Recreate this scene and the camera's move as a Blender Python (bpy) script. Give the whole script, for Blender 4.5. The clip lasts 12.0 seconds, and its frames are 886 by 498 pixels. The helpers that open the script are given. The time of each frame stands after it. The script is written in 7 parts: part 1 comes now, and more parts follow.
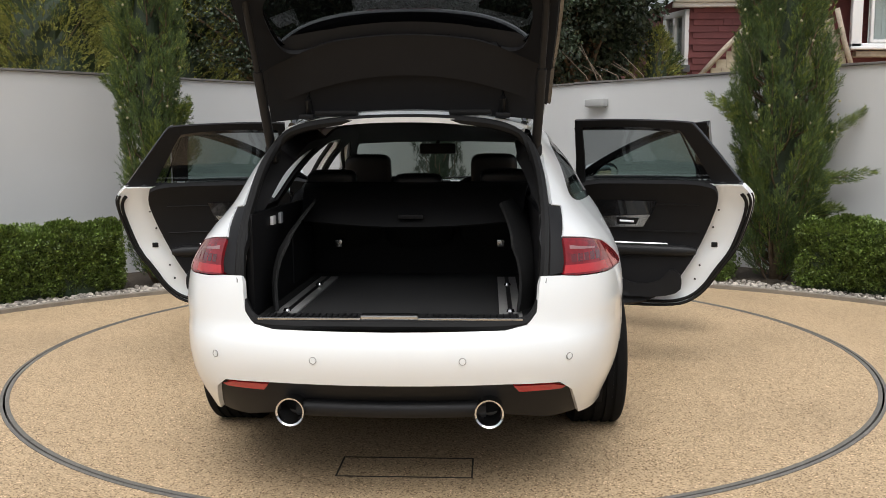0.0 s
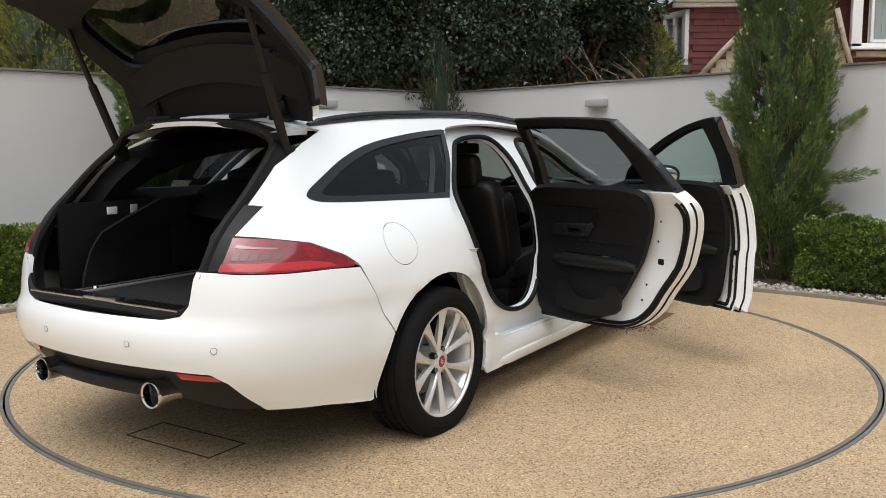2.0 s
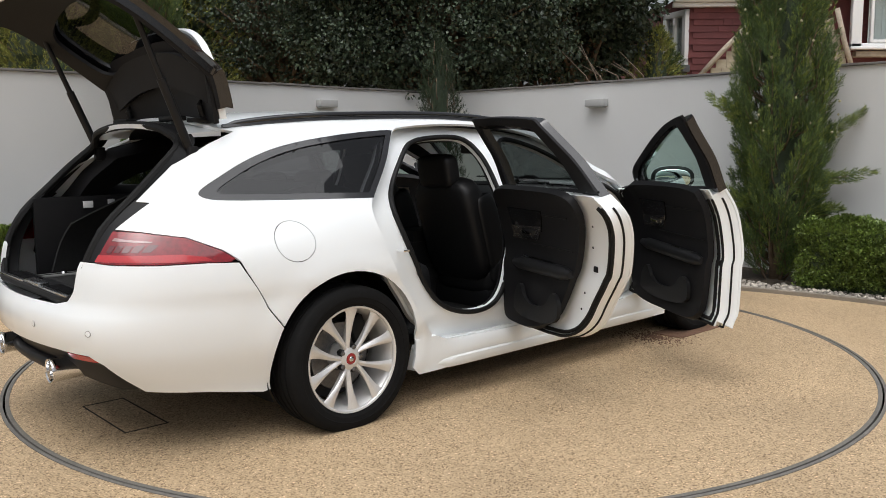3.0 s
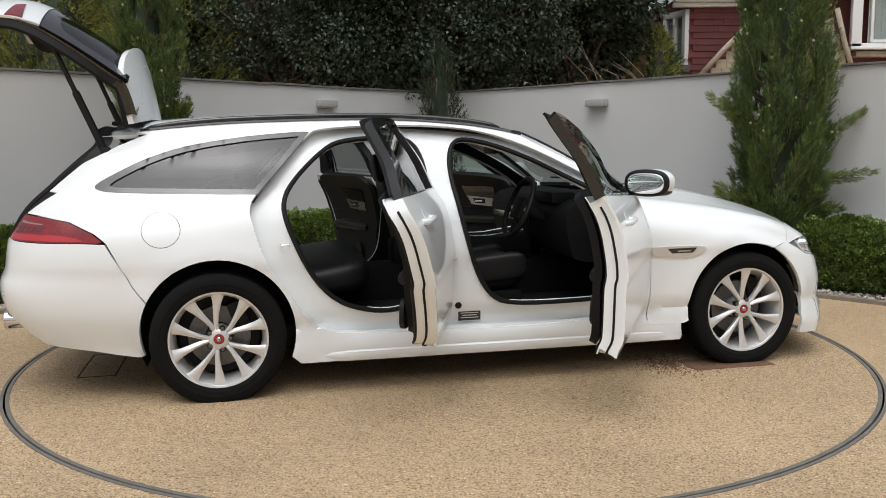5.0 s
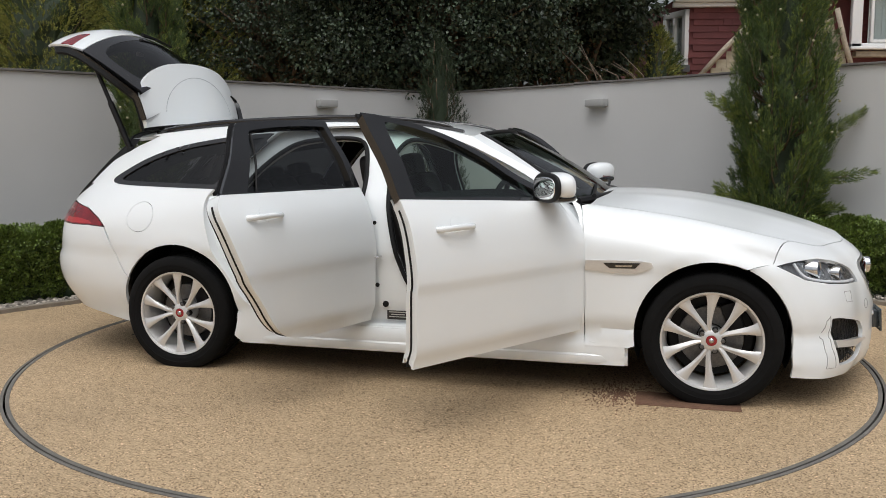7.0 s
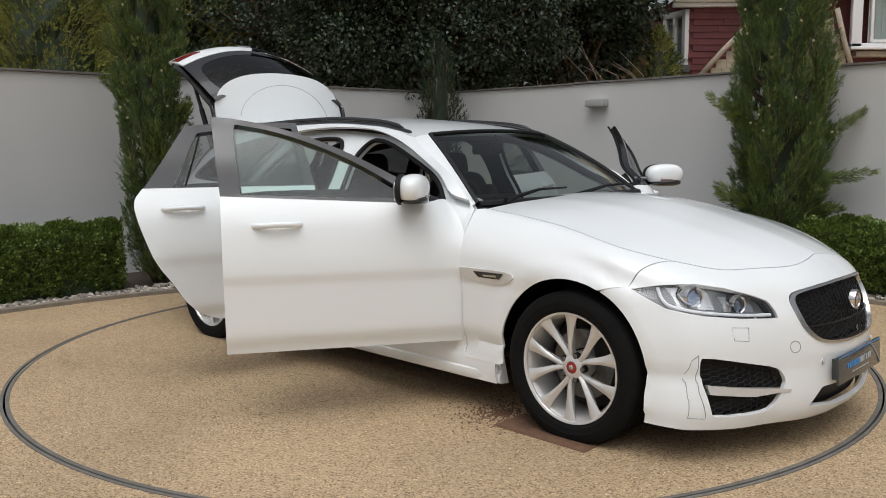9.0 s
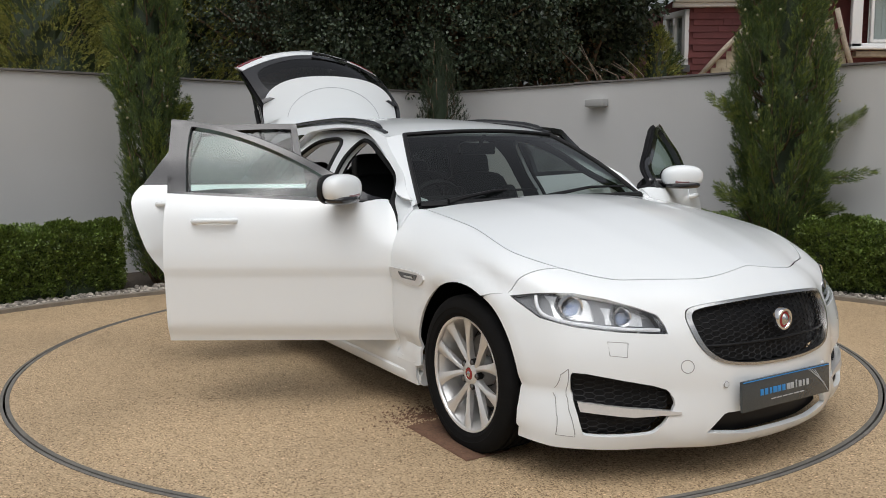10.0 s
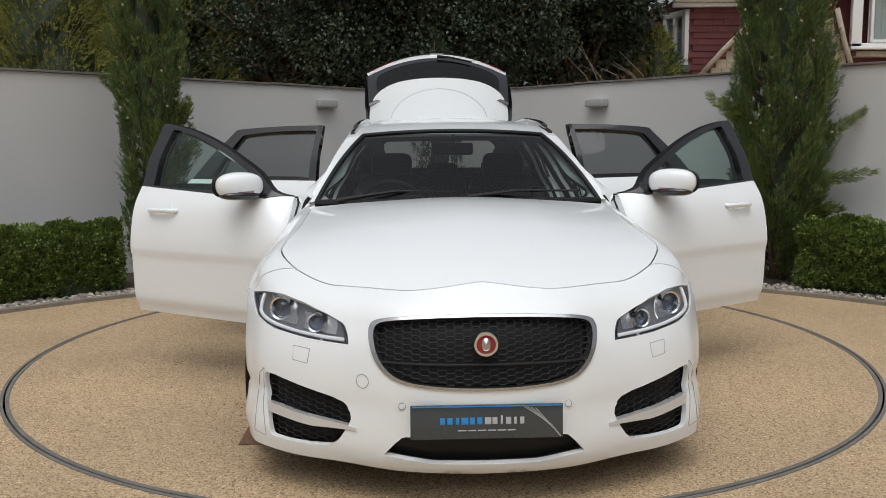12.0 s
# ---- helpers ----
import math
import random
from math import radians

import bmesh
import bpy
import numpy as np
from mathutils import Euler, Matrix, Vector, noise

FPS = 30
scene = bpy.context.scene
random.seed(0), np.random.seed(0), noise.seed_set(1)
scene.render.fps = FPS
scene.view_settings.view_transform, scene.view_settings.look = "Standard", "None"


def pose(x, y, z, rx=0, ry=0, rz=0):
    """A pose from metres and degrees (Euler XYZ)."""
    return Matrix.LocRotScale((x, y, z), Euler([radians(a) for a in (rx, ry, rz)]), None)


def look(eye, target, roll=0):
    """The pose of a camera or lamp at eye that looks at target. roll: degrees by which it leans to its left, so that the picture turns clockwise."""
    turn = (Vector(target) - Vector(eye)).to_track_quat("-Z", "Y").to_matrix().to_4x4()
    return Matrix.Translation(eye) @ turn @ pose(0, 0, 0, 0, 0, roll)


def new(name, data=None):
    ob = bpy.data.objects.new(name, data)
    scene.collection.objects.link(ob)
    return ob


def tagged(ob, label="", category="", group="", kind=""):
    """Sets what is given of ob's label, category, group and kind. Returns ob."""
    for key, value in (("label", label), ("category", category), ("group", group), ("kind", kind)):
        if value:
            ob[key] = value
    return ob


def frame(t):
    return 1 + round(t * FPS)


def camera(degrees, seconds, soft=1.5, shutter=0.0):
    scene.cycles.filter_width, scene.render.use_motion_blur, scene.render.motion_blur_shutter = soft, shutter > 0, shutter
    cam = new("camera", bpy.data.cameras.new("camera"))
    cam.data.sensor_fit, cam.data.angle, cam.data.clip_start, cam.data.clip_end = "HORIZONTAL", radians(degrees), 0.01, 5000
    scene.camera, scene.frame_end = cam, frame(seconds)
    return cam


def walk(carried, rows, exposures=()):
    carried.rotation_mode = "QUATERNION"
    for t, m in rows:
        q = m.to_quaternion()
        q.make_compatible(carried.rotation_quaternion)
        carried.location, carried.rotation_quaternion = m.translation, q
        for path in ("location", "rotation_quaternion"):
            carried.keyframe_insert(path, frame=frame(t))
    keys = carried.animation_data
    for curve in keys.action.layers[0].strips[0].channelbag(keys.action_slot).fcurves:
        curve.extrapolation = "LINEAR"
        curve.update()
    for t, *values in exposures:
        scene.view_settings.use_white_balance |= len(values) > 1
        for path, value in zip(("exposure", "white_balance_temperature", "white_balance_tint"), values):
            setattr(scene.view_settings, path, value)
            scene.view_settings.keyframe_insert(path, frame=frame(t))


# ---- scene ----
from mathutils.geometry import delaunay_2d_cdt

# ---------------------------------------------------------------- camera
EYE = Vector((0.0, -5.248, 1.274))
PITCH, YAW, ROLL = 7.065, -0.017, -0.414
cam = camera(55.98, 12.0, soft=0.9)
_aim = EYE + Vector((math.sin(radians(-YAW)) * math.cos(radians(PITCH)), math.cos(radians(YAW)) * math.cos(radians(PITCH)), -math.sin(radians(PITCH))))
CAM_POSE = look(EYE, _aim, ROLL)
walk(cam, [(0.0, CAM_POSE), (12.0, CAM_POSE)],
     exposures=[(0.0, -0.1, 6350, 10), (1.5, -0.15, 6350, 10), (3.0, -0.25, 6350, 10), (5.0, -0.42, 6350, 10), (7.0, -0.55, 6350, 10), (9.0, -0.64, 6350, 10), (12.0, -0.68, 6350, 10)])

# turn of the turntable, degrees at each time
TURN = [(0.0, 86.72), (0.5, 79.33), (1.0, 72.0), (1.5, 64.61), (2.0, 57.26), (2.5, 49.81), (3.0, 42.41), (4.0, 27.6), (5.0, 12.98),
        (5.5, 5.76), (6.0, -1.39), (6.5, -8.57), (7.0, -15.79), (8.0, -30.06), (9.0, -44.34), (9.5, -51.53), (10.0, -58.71),
        (10.5, -65.95), (11.0, -73.16), (11.5, -80.49), (12.0, -87.72)]
CAR_SIDE = 0.048

# ---------------------------------------------------------------- light
world = bpy.data.worlds.new("overcast_sky")
scene.world = world
world.use_nodes = True
_nt = world.node_tree
_sky = _nt.nodes.new("ShaderNodeTexSky")
_sky.sky_type = "NISHITA"
_sky.sun_disc = False
_sky.sun_elevation = radians(68)
_sky.sun_rotation = radians(200)
_sky.dust_density = 6.0
_sky.air_density = 1.0
_hs = _nt.nodes.new("ShaderNodeHueSaturation")
_hs.inputs["Saturation"].default_value = 0.25
_nt.links.new(_sky.outputs[0], _hs.inputs["Color"])
_nt.links.new(_hs.outputs[0], _nt.nodes["Background"].inputs[0])
_nt.nodes["Background"].inputs[1].default_value = 0.15
sun = new("sun", bpy.data.lights.new("sun", "SUN"))
sun.data.energy = 1.9
sun.data.angle = radians(70)
sun.data.color = (1.0, 0.99, 0.985)
sun.matrix_world = look((0, 0, 0), (math.sin(radians(20)) * -0.3, 0.36, -0.94))


# ---------------------------------------------------------------- materials
def mat(name, color, rough=0.6, metal=0.0, var=0.12, scale=8.0, fine=120.0, bump=0.15, dist=0.002, coat=0.0, spec=0.5, island=0.0, objrand=0.0, color2=None):
    m = bpy.data.materials.new(name)
    m.use_nodes = True
    nt = m.node_tree
    b = nt.nodes["Principled BSDF"]
    b.inputs["Roughness"].default_value = rough
    b.inputs["Metallic"].default_value = metal
    b.inputs["Specular IOR Level"].default_value = spec
    b.inputs["Coat Weight"].default_value = coat
    b.inputs["Coat Roughness"].default_value = 0.03
    tc = nt.nodes.new("ShaderNodeTexCoord")
    big = nt.nodes.new("ShaderNodeTexNoise")
    big.inputs["Scale"].default_value = scale
    big.inputs["Detail"].default_value = 5
    small = nt.nodes.new("ShaderNodeTexNoise")
    small.inputs["Scale"].default_value = fine
    small.inputs["Detail"].default_value = 3
    for n in (big, small):
        nt.links.new(tc.outputs["Object"], n.inputs["Vector"])
    add = nt.nodes.new("ShaderNodeMath")
    add.operation = "ADD"
    nt.links.new(big.outputs[0], add.inputs[0])
    nt.links.new(small.outputs[0], add.inputs[1])
    last = add.outputs[0]
    mr = nt.nodes.new("ShaderNodeMapRange")
    mr.inputs["From Min"].default_value, mr.inputs["From Max"].default_value = 0.6, 1.4
    nt.links.new(last, mr.inputs[0])
    mix = nt.nodes.new("ShaderNodeMix")
    mix.data_type = "RGBA"
    c2 = color2 or [min(1, c * (1 + var)) for c in color]
    mix.inputs["A"].default_value = (*[c * (1 - var) for c in color], 1)
    mix.inputs["B"].default_value = (*c2, 1)
    nt.links.new(mr.outputs[0], mix.inputs["Factor"])
    out = mix.outputs["Result"]
    if island or objrand:
        hs = nt.nodes.new("ShaderNodeHueSaturation")
        if island:
            g = nt.nodes.new("ShaderNodeNewGeometry")
            src, amt = g.outputs["Random Per Island"], island
        else:
            g = nt.nodes.new("ShaderNodeObjectInfo")
            src, amt = g.outputs["Random"], objrand
        r = nt.nodes.new("ShaderNodeMapRange")
        r.inputs["To Min"].default_value, r.inputs["To Max"].default_value = 1 - amt, 1 + amt
        nt.links.new(src, r.inputs[0])
        nt.links.new(r.outputs[0], hs.inputs["Value"])
        nt.links.new(out, hs.inputs["Color"])
        out = hs.outputs[0]
    nt.links.new(out, b.inputs["Base Color"])
    if bump:
        bn = nt.nodes.new("ShaderNodeBump")
        bn.inputs["Strength"].default_value = bump
        bn.inputs["Distance"].default_value = dist
        nt.links.new(last, bn.inputs["Height"])
        nt.links.new(bn.outputs[0], b.inputs["Normal"])
    return m


def gravel_mat(name, stain):
    """Resin-bound gravel: small tan, cream and brown stones in clear resin, with faint stains."""
    m = mat(name, (0.515, 0.398, 0.262), rough=0.62, var=0.08, scale=1.3, fine=60, bump=0)
    nt = m.node_tree
    b = nt.nodes["Principled BSDF"]
    src = b.inputs["Base Color"].links[0].from_socket
    tc = nt.nodes.new("ShaderNodeTexCoord")
    v = nt.nodes.new("ShaderNodeTexVoronoi")
    v.inputs["Scale"].default_value = 180
    nt.links.new(tc.outputs["Object"], v.inputs["Vector"])
    sep = nt.nodes.new("ShaderNodeSeparateColor")
    nt.links.new(v.outputs["Color"], sep.inputs[0])
    ramp = nt.nodes.new("ShaderNodeValToRGB")
    e = ramp.color_ramp.elements
    e[0].position, e[0].color = 0.0, (0.22, 0.16, 0.10, 1)
    e[1].position, e[1].color = 1.0, (1.75, 1.72, 1.68, 1)
    for p, c in ((0.17, (0.56, 0.49, 0.39, 1)), (0.4, (0.93, 0.89, 0.84, 1)), (0.8, (1.06, 1.0, 0.9, 1)), (0.95, (1.12, 1.06, 0.98, 1))):
        k = e.new(p)
        k.color = c
    nt.links.new(sep.outputs[0], ramp.inputs[0])
    mul = nt.nodes.new("ShaderNodeMix")
    mul.data_type, mul.blend_type = "RGBA", "MULTIPLY"
    mul.inputs["Factor"].default_value = 1.0
    nt.links.new(src, mul.inputs["A"])
    nt.links.new(ramp.outputs[0], mul.inputs["B"])
    big = nt.nodes.new("ShaderNodeTexNoise")
    big.inputs["Scale"].default_value = 0.9
    big.inputs["Detail"].default_value = 6
    nt.links.new(tc.outputs["Object"], big.inputs["Vector"])
    mr = nt.nodes.new("ShaderNodeMapRange")
    mr.inputs["From Min"].default_value, mr.inputs["From Max"].default_value = 0.35, 0.7
    mr.inputs["To Min"].default_value, mr.inputs["To Max"].default_value = 1.0, 1.0 - stain
    nt.links.new(big.outputs[0], mr.inputs[0])
    hs = nt.nodes.new("ShaderNodeHueSaturation")
    nt.links.new(mr.outputs[0], hs.inputs["Value"])
    nt.links.new(mul.outputs["Result"], hs.inputs["Color"])
    nt.links.new(hs.outputs[0], b.inputs["Base Color"])
    bn = nt.nodes.new("ShaderNodeBump")
    bn.invert = True
    bn.inputs["Strength"].default_value = 0.4
    bn.inputs["Distance"].default_value = 0.002
    nt.links.new(v.outputs["Distance"], bn.inputs["Height"])
    nt.links.new(bn.outputs[0], b.inputs["Normal"])
    return m


M_GRAVEL = gravel_mat("resin_gravel", 0.16)
M_GRAVEL_T = gravel_mat("resin_gravel_worn", 0.18)
M_STEEL_EDGE = mat("steel_edging", (0.17, 0.16, 0.145), rough=0.9, spec=0.08, metal=0.0, var=0.25)
M_SOIL = mat("bed_soil", (0.06, 0.045, 0.03), rough=0.9, var=0.4, scale=15, bump=0.8, dist=0.02)
M_RENDER = mat("painted_render", (0.62, 0.62, 0.61), rough=0.85, var=0.05, scale=1.2, fine=300, bump=0.2, dist=0.001)
M_COPING = mat("lead_coping", (0.16, 0.15, 0.14), rough=0.7, var=0.35, scale=6)
M_KERB = mat("kerb_concrete", (0.22, 0.19, 0.15), rough=0.85, var=0.25, scale=10, bump=0.3)
M_PEBBLE = mat("pebbles", (0.38, 0.34, 0.29), rough=0.7, var=0.2, scale=30, bump=0.1, island=0.55)
M_BOX = mat("box_leaves", (0.125, 0.18, 0.034), rough=0.45, var=0.3, scale=3, fine=30, bump=0, island=0.55)
M_CYP = mat("cypress_sprays", (0.078, 0.122, 0.034), rough=0.6, var=0.35, scale=2.5, fine=20, bump=0, island=0.5)
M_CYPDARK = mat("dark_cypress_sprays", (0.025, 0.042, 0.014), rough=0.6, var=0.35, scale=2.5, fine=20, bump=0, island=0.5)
M_CYPTIP = mat("cypress_yellow_sprays", (0.20, 0.25, 0.045), rough=0.6, var=0.3, scale=3, fine=20, bump=0, island=0.4)
M_LEY = mat("conifer_yellow_green", (0.30, 0.31, 0.075), rough=0.65, var=0.45, scale=1.0, fine=8, bump=0, island=0.55)
M_OAK = mat("evergreen_oak_leaves", (0.045, 0.066, 0.036), rough=0.5, var=0.4, scale=1.0, fine=10, bump=0, island=0.6)
# Dark leaf colour; also paints the shade on solid crown and hedge cores.
M_DARKLEAF_SHADE = mat("dark_leaves_and_shade_cores", (0.025, 0.04, 0.018), rough=0.6, var=0.4, scale=1.5, fine=10, bump=0, island=0.5)
M_BARK = mat("bark", (0.16, 0.11, 0.07), rough=0.9, var=0.4, scale=20, bump=0.8, dist=0.01)
M_TWIG = mat("dead_twigs", (0.14, 0.105, 0.075), rough=0.9, var=0.3)
M_CONE = mat("cypress_cones", (0.38, 0.36, 0.22), rough=0.7, var=0.3)
M_TILE = mat("red_hung_tiles", (0.14, 0.038, 0.036), rough=0.75, var=0.25, scale=5, bump=0.4, objrand=0.12)
M_UPVC = mat("white_window_frame", (0.8, 0.8, 0.79), rough=0.35, var=0.03, bump=0)
M_OLDSTONE = mat("weathered_verge", (0.42, 0.36, 0.28), rough=0.9, var=0.4, scale=12, bump=0.6, dist=0.01)
M_ROOFTILE = mat("pale_roof_tiles", (0.33, 0.29, 0.21), rough=0.9, var=0.3, scale=8, bump=0.4, objrand=0.3)
M_SATIN_GREY = mat("weathered_lead", (0.10, 0.10, 0.105), rough=0.7, var=0.3, scale=10)
M_LAMPBODY = mat("wall_light_paint", (0.42, 0.42, 0.41), rough=0.5, var=0.05, bump=0)


def glass_mat(name, tint, rough=0.0):
    m = bpy.data.materials.new(name)
    m.use_nodes = True
    nt = m.node_tree
    nt.nodes.remove(nt.nodes["Principled BSDF"])
    tr = nt.nodes.new("ShaderNodeBsdfTransparent")
    tr.inputs[0].default_value = (*tint, 1)
    gl = nt.nodes.new("ShaderNodeBsdfGlossy")
    gl.inputs["Roughness"].default_value = 0.01 + rough
    lw = nt.nodes.new("ShaderNodeLayerWeight")
    lw.inputs[0].default_value = 0.5
    pw = nt.nodes.new("ShaderNodeMath")
    pw.operation = "POWER"
    pw.inputs[1].default_value = 4.5
    nt.links.new(lw.outputs["Facing"], pw.inputs[0])
    fr = nt.nodes.new("ShaderNodeMath")
    fr.operation = "MULTIPLY_ADD"
    fr.inputs[1].default_value, fr.inputs[2].default_value = 0.85, 0.062
    nt.links.new(pw.outputs[0], fr.inputs[0])
    mx = nt.nodes.new("ShaderNodeMixShader")
    nt.links.new(fr.outputs[0], mx.inputs[0])
    nt.links.new(tr.outputs[0], mx.inputs[1])
    nt.links.new(gl.outputs[0], mx.inputs[2])
    nt.links.new(mx.outputs[0], nt.nodes["Material Output"].inputs[0])
    return m


M_HOUSEGLASS = glass_mat("house_glass", (0.85, 0.88, 0.88))
M_NET = mat("net_curtain", (0.7, 0.72, 0.7), rough=0.9, var=0.08, scale=20)


# ---------------------------------------------------------------- mesh helpers
def obj(name, bm, material, parent=None, label="", smooth=True):
    me = bpy.data.meshes.new(name)
    bm.normal_update()
    bm.to_mesh(me)
    bm.free()
    if smooth:
        me.shade_smooth()
    if isinstance(material, (list, tuple)):
        for k in material:
            me.materials.append(k)
    else:
        me.materials.append(material)
    ob = new(name, me)
    if parent is not None:
        ob.parent = parent
    if label:
        ob["label"] = label
    return ob


def part(name, bm, material, parent, label="", smooth=True):
    return obj(name, bm, material, parent, label, smooth)


def mesh_np(name, verts, faces, material, parent=None, label="", smooth=False):
    me = bpy.data.meshes.new(name)
    verts, faces = np.asarray(verts, dtype=np.float32), np.asarray(faces, dtype=np.int32)
    n = faces.shape[1]
    me.vertices.add(len(verts))
    me.vertices.foreach_set("co", verts.ravel())
    me.loops.add(faces.size)
    me.loops.foreach_set("vertex_index", faces.ravel())
    me.polygons.add(len(faces))
    me.polygons.foreach_set("loop_start", np.arange(0, faces.size, n, dtype=np.int32))
    me.update(calc_edges=True)
    me.validate()
    if smooth:
        me.shade_smooth()
    me.materials.append(material)
    ob = new(name, me)
    if parent is not None:
        ob.parent = parent
    if label:
        ob["label"] = label
    return ob


def box(bm, cx, cy, cz, sx, sy, sz, m=None, bevel=0.0):
    """A box with the given centre and full sizes, bevelled when asked."""
    g = bmesh.ops.create_cube(bm, size=1.0, matrix=Matrix.Translation((cx, cy, cz)) @ Matrix.Diagonal((sx, sy, sz, 1)))
    vs = g["verts"]
    if bevel:
        es = list({e for v in vs for e in v.link_edges})
        r = bmesh.ops.bevel(bm, geom=es, offset=bevel, segments=2, affect="EDGES", profile=0.6)
        vs = list({v for f in r["faces"] for v in f.verts} | {v for v in vs if v.is_valid})
    if m is not None:
        bmesh.ops.transform(bm, matrix=m, verts=[v for v in vs if v.is_valid])
    return vs


def tube(bm, pts, radius, seg=10, cap=True):
    """A round bar along pts; radius is one number or one for each point."""
    pts = [Vector(p) for p in pts]
    rr = radius if isinstance(radius, (list, tuple)) else [radius] * len(pts)
    rings, up = [], Vector((0, 0, 1))
    for i, p in enumerate(pts):
        d = (pts[min(i + 1, len(pts) - 1)] - pts[max(i - 1, 0)]).normalized()
        a = d.cross(up if abs(d.z) < 0.95 else Vector((1, 0, 0))).normalized()
        b = d.cross(a)
        rings.append([bm.verts.new(p + (a * math.cos(t) + b * math.sin(t)) * rr[i]) for t in [2 * math.pi * k / seg for k in range(seg)]])
    for r0, r1 in zip(rings, rings[1:]):
        for k in range(seg):
            bm.faces.new((r0[k], r0[(k + 1) % seg], r1[(k + 1) % seg], r1[k]))
    if cap:
        bm.faces.new(rings[0][::-1])
        bm.faces.new(rings[-1])


def lathe(bm, prof, seg=48, m=Matrix.Identity(4), close=False):
    """Turn the profile of (radius, height) round z."""
    rings = []
    for r, z in prof:
        rings.append([bm.verts.new(m @ Vector((r * math.cos(2 * math.pi * k / seg), r * math.sin(2 * math.pi * k / seg), z))) for k in range(seg)])
    if close:
        rings.append(rings[0])
    for r0, r1 in zip(rings, rings[1:]):
        for k in range(seg):
            bm.faces.new((r0[k], r0[(k + 1) % seg], r1[(k + 1) % seg], r1[k]))


# ---------------------------------------------------------------- ground
BED_C, BED_R = Vector((0.05, -2.0, 0)), 4.68
TR = 2.508
RNG = np.random.default_rng(7)

bm = bmesh.new()
radii = [TR + 0.022, 3.0, 4.0, 6.0, 10.0, 25.0, 120.0, 1500.0]
lathe(bm, [(r, 0.0) for r in radii], seg=128)
bmesh.ops.reverse_faces(bm, faces=bm.faces)
ground = tagged(obj("ground", bm, M_GRAVEL, smooth=False), "tan resin-bound gravel forecourt", "ground", kind="structure")

bm = bmesh.new()
lathe(bm, [(TR + 0.0215, -0.02), (TR + 0.0215, 0.003), (TR + 0.006, 0.003), (TR + 0.006, -0.02)], seg=160)
bmesh.ops.recalc_face_normals(bm, faces=bm.faces)
tagged(obj("turntable_edging", bm, M_STEEL_EDGE, smooth=False), "grey steel ring set round the turntable", "edging", kind="structure")

turntable = tagged(new("turntable"), "round vehicle turntable surfaced with tan resin gravel", "turntable")
bm = bmesh.new()
lathe(bm, [(0.001, 0.0), (0.8, 0.0), (1.6, 0.0), (TR - 0.024, 0.0)], seg=160)
bmesh.ops.recalc_face_normals(bm, faces=bm.faces)
part("deck", bm, M_GRAVEL_T, turntable, "tan gravel deck, stained where tyres stand", smooth=False)
bm = bmesh.new()
lathe(bm, [(TR - 0.0235, -0.02), (TR - 0.0235, 0.003), (TR - 0.004, 0.003), (TR - 0.004, -0.02)], seg=160)
bmesh.ops.recalc_face_normals(bm, faces=bm.faces)
part("rim", bm, M_STEEL_EDGE, turntable, "grey steel rim", smooth=False)
M_GAP = mat("dark_gap", (0.035, 0.028, 0.02), rough=0.9, var=0.3)
bm = bmesh.new()
for a, b in (((-2.155, -0.23), (-2.155, 0.3)), ((-1.955, -0.23), (-1.955, 0.3)), ((-2.155, -0.23), (-1.955, -0.23)), ((-2.155, 0.3), (-1.955, 0.3))):
    box(bm, (a[0] + b[0]) / 2, (a[1] + b[1]) / 2, 0.0, abs(a[0] - b[0]) + 0.007, abs(a[1] - b[1]) + 0.007, 0.004)
part("access_cover_frame", bm, M_GAP, turntable, "thin dark steel frame of a gravel-filled cover", smooth=False)
M_RUST = mat("rusty_plate", (0.14, 0.075, 0.045), rough=0.85, var=0.5, scale=9, bump=0.5, dist=0.004)
bm = bmesh.new()
for x0, y0, lx, ly in ((1.50, -0.845, 0.50, 0.225), (1.36, -0.86, 0.20, 0.16), (1.60, -0.86, 0.16, 0.15)):
    box(bm, x0, y0, 0.001, lx, ly, 0.006 + 0.002 * (lx < 0.3), bevel=0.002)
part("steel_plate", bm, M_RUST, turntable, "rusty steel plate under the front wheel", smooth=False)
# loose dark grit round the plate
V, F = [], []
for k in range(700):
    a, r = RNG.uniform(0, 2 * math.pi), abs(RNG.normal(0, 0.13))
    px, py, s = 1.17 + r * math.cos(a), -0.80 + 1.2 * r * math.sin(a), RNG.uniform(0.003, 0.007)
    n0 = len(V)
    V += [(px - s, py - s, 0.0), (px + s, py - s, 0.0), (px, py + s, 0.0), (px, py, s * 1.2)]
    F += [(n0, n0 + 1, n0 + 3), (n0 + 1, n0 + 2, n0 + 3), (n0 + 2, n0, n0 + 3)]
g = mesh_np("loose_grit", V, F, M_RUST, turntable, "loose dark brown grit")
g["kind"] = "stuff"


def arc(r, a0, a1, n):
    """Points on a circle round the bed's centre; angles in degrees from straight ahead, positive to the right."""
    return [BED_C + Vector((r * math.sin(radians(a0 + (a1 - a0) * k / (n - 1))), r * math.cos(radians(a0 + (a1 - a0) * k / (n - 1))), 0)) for k in range(n)]


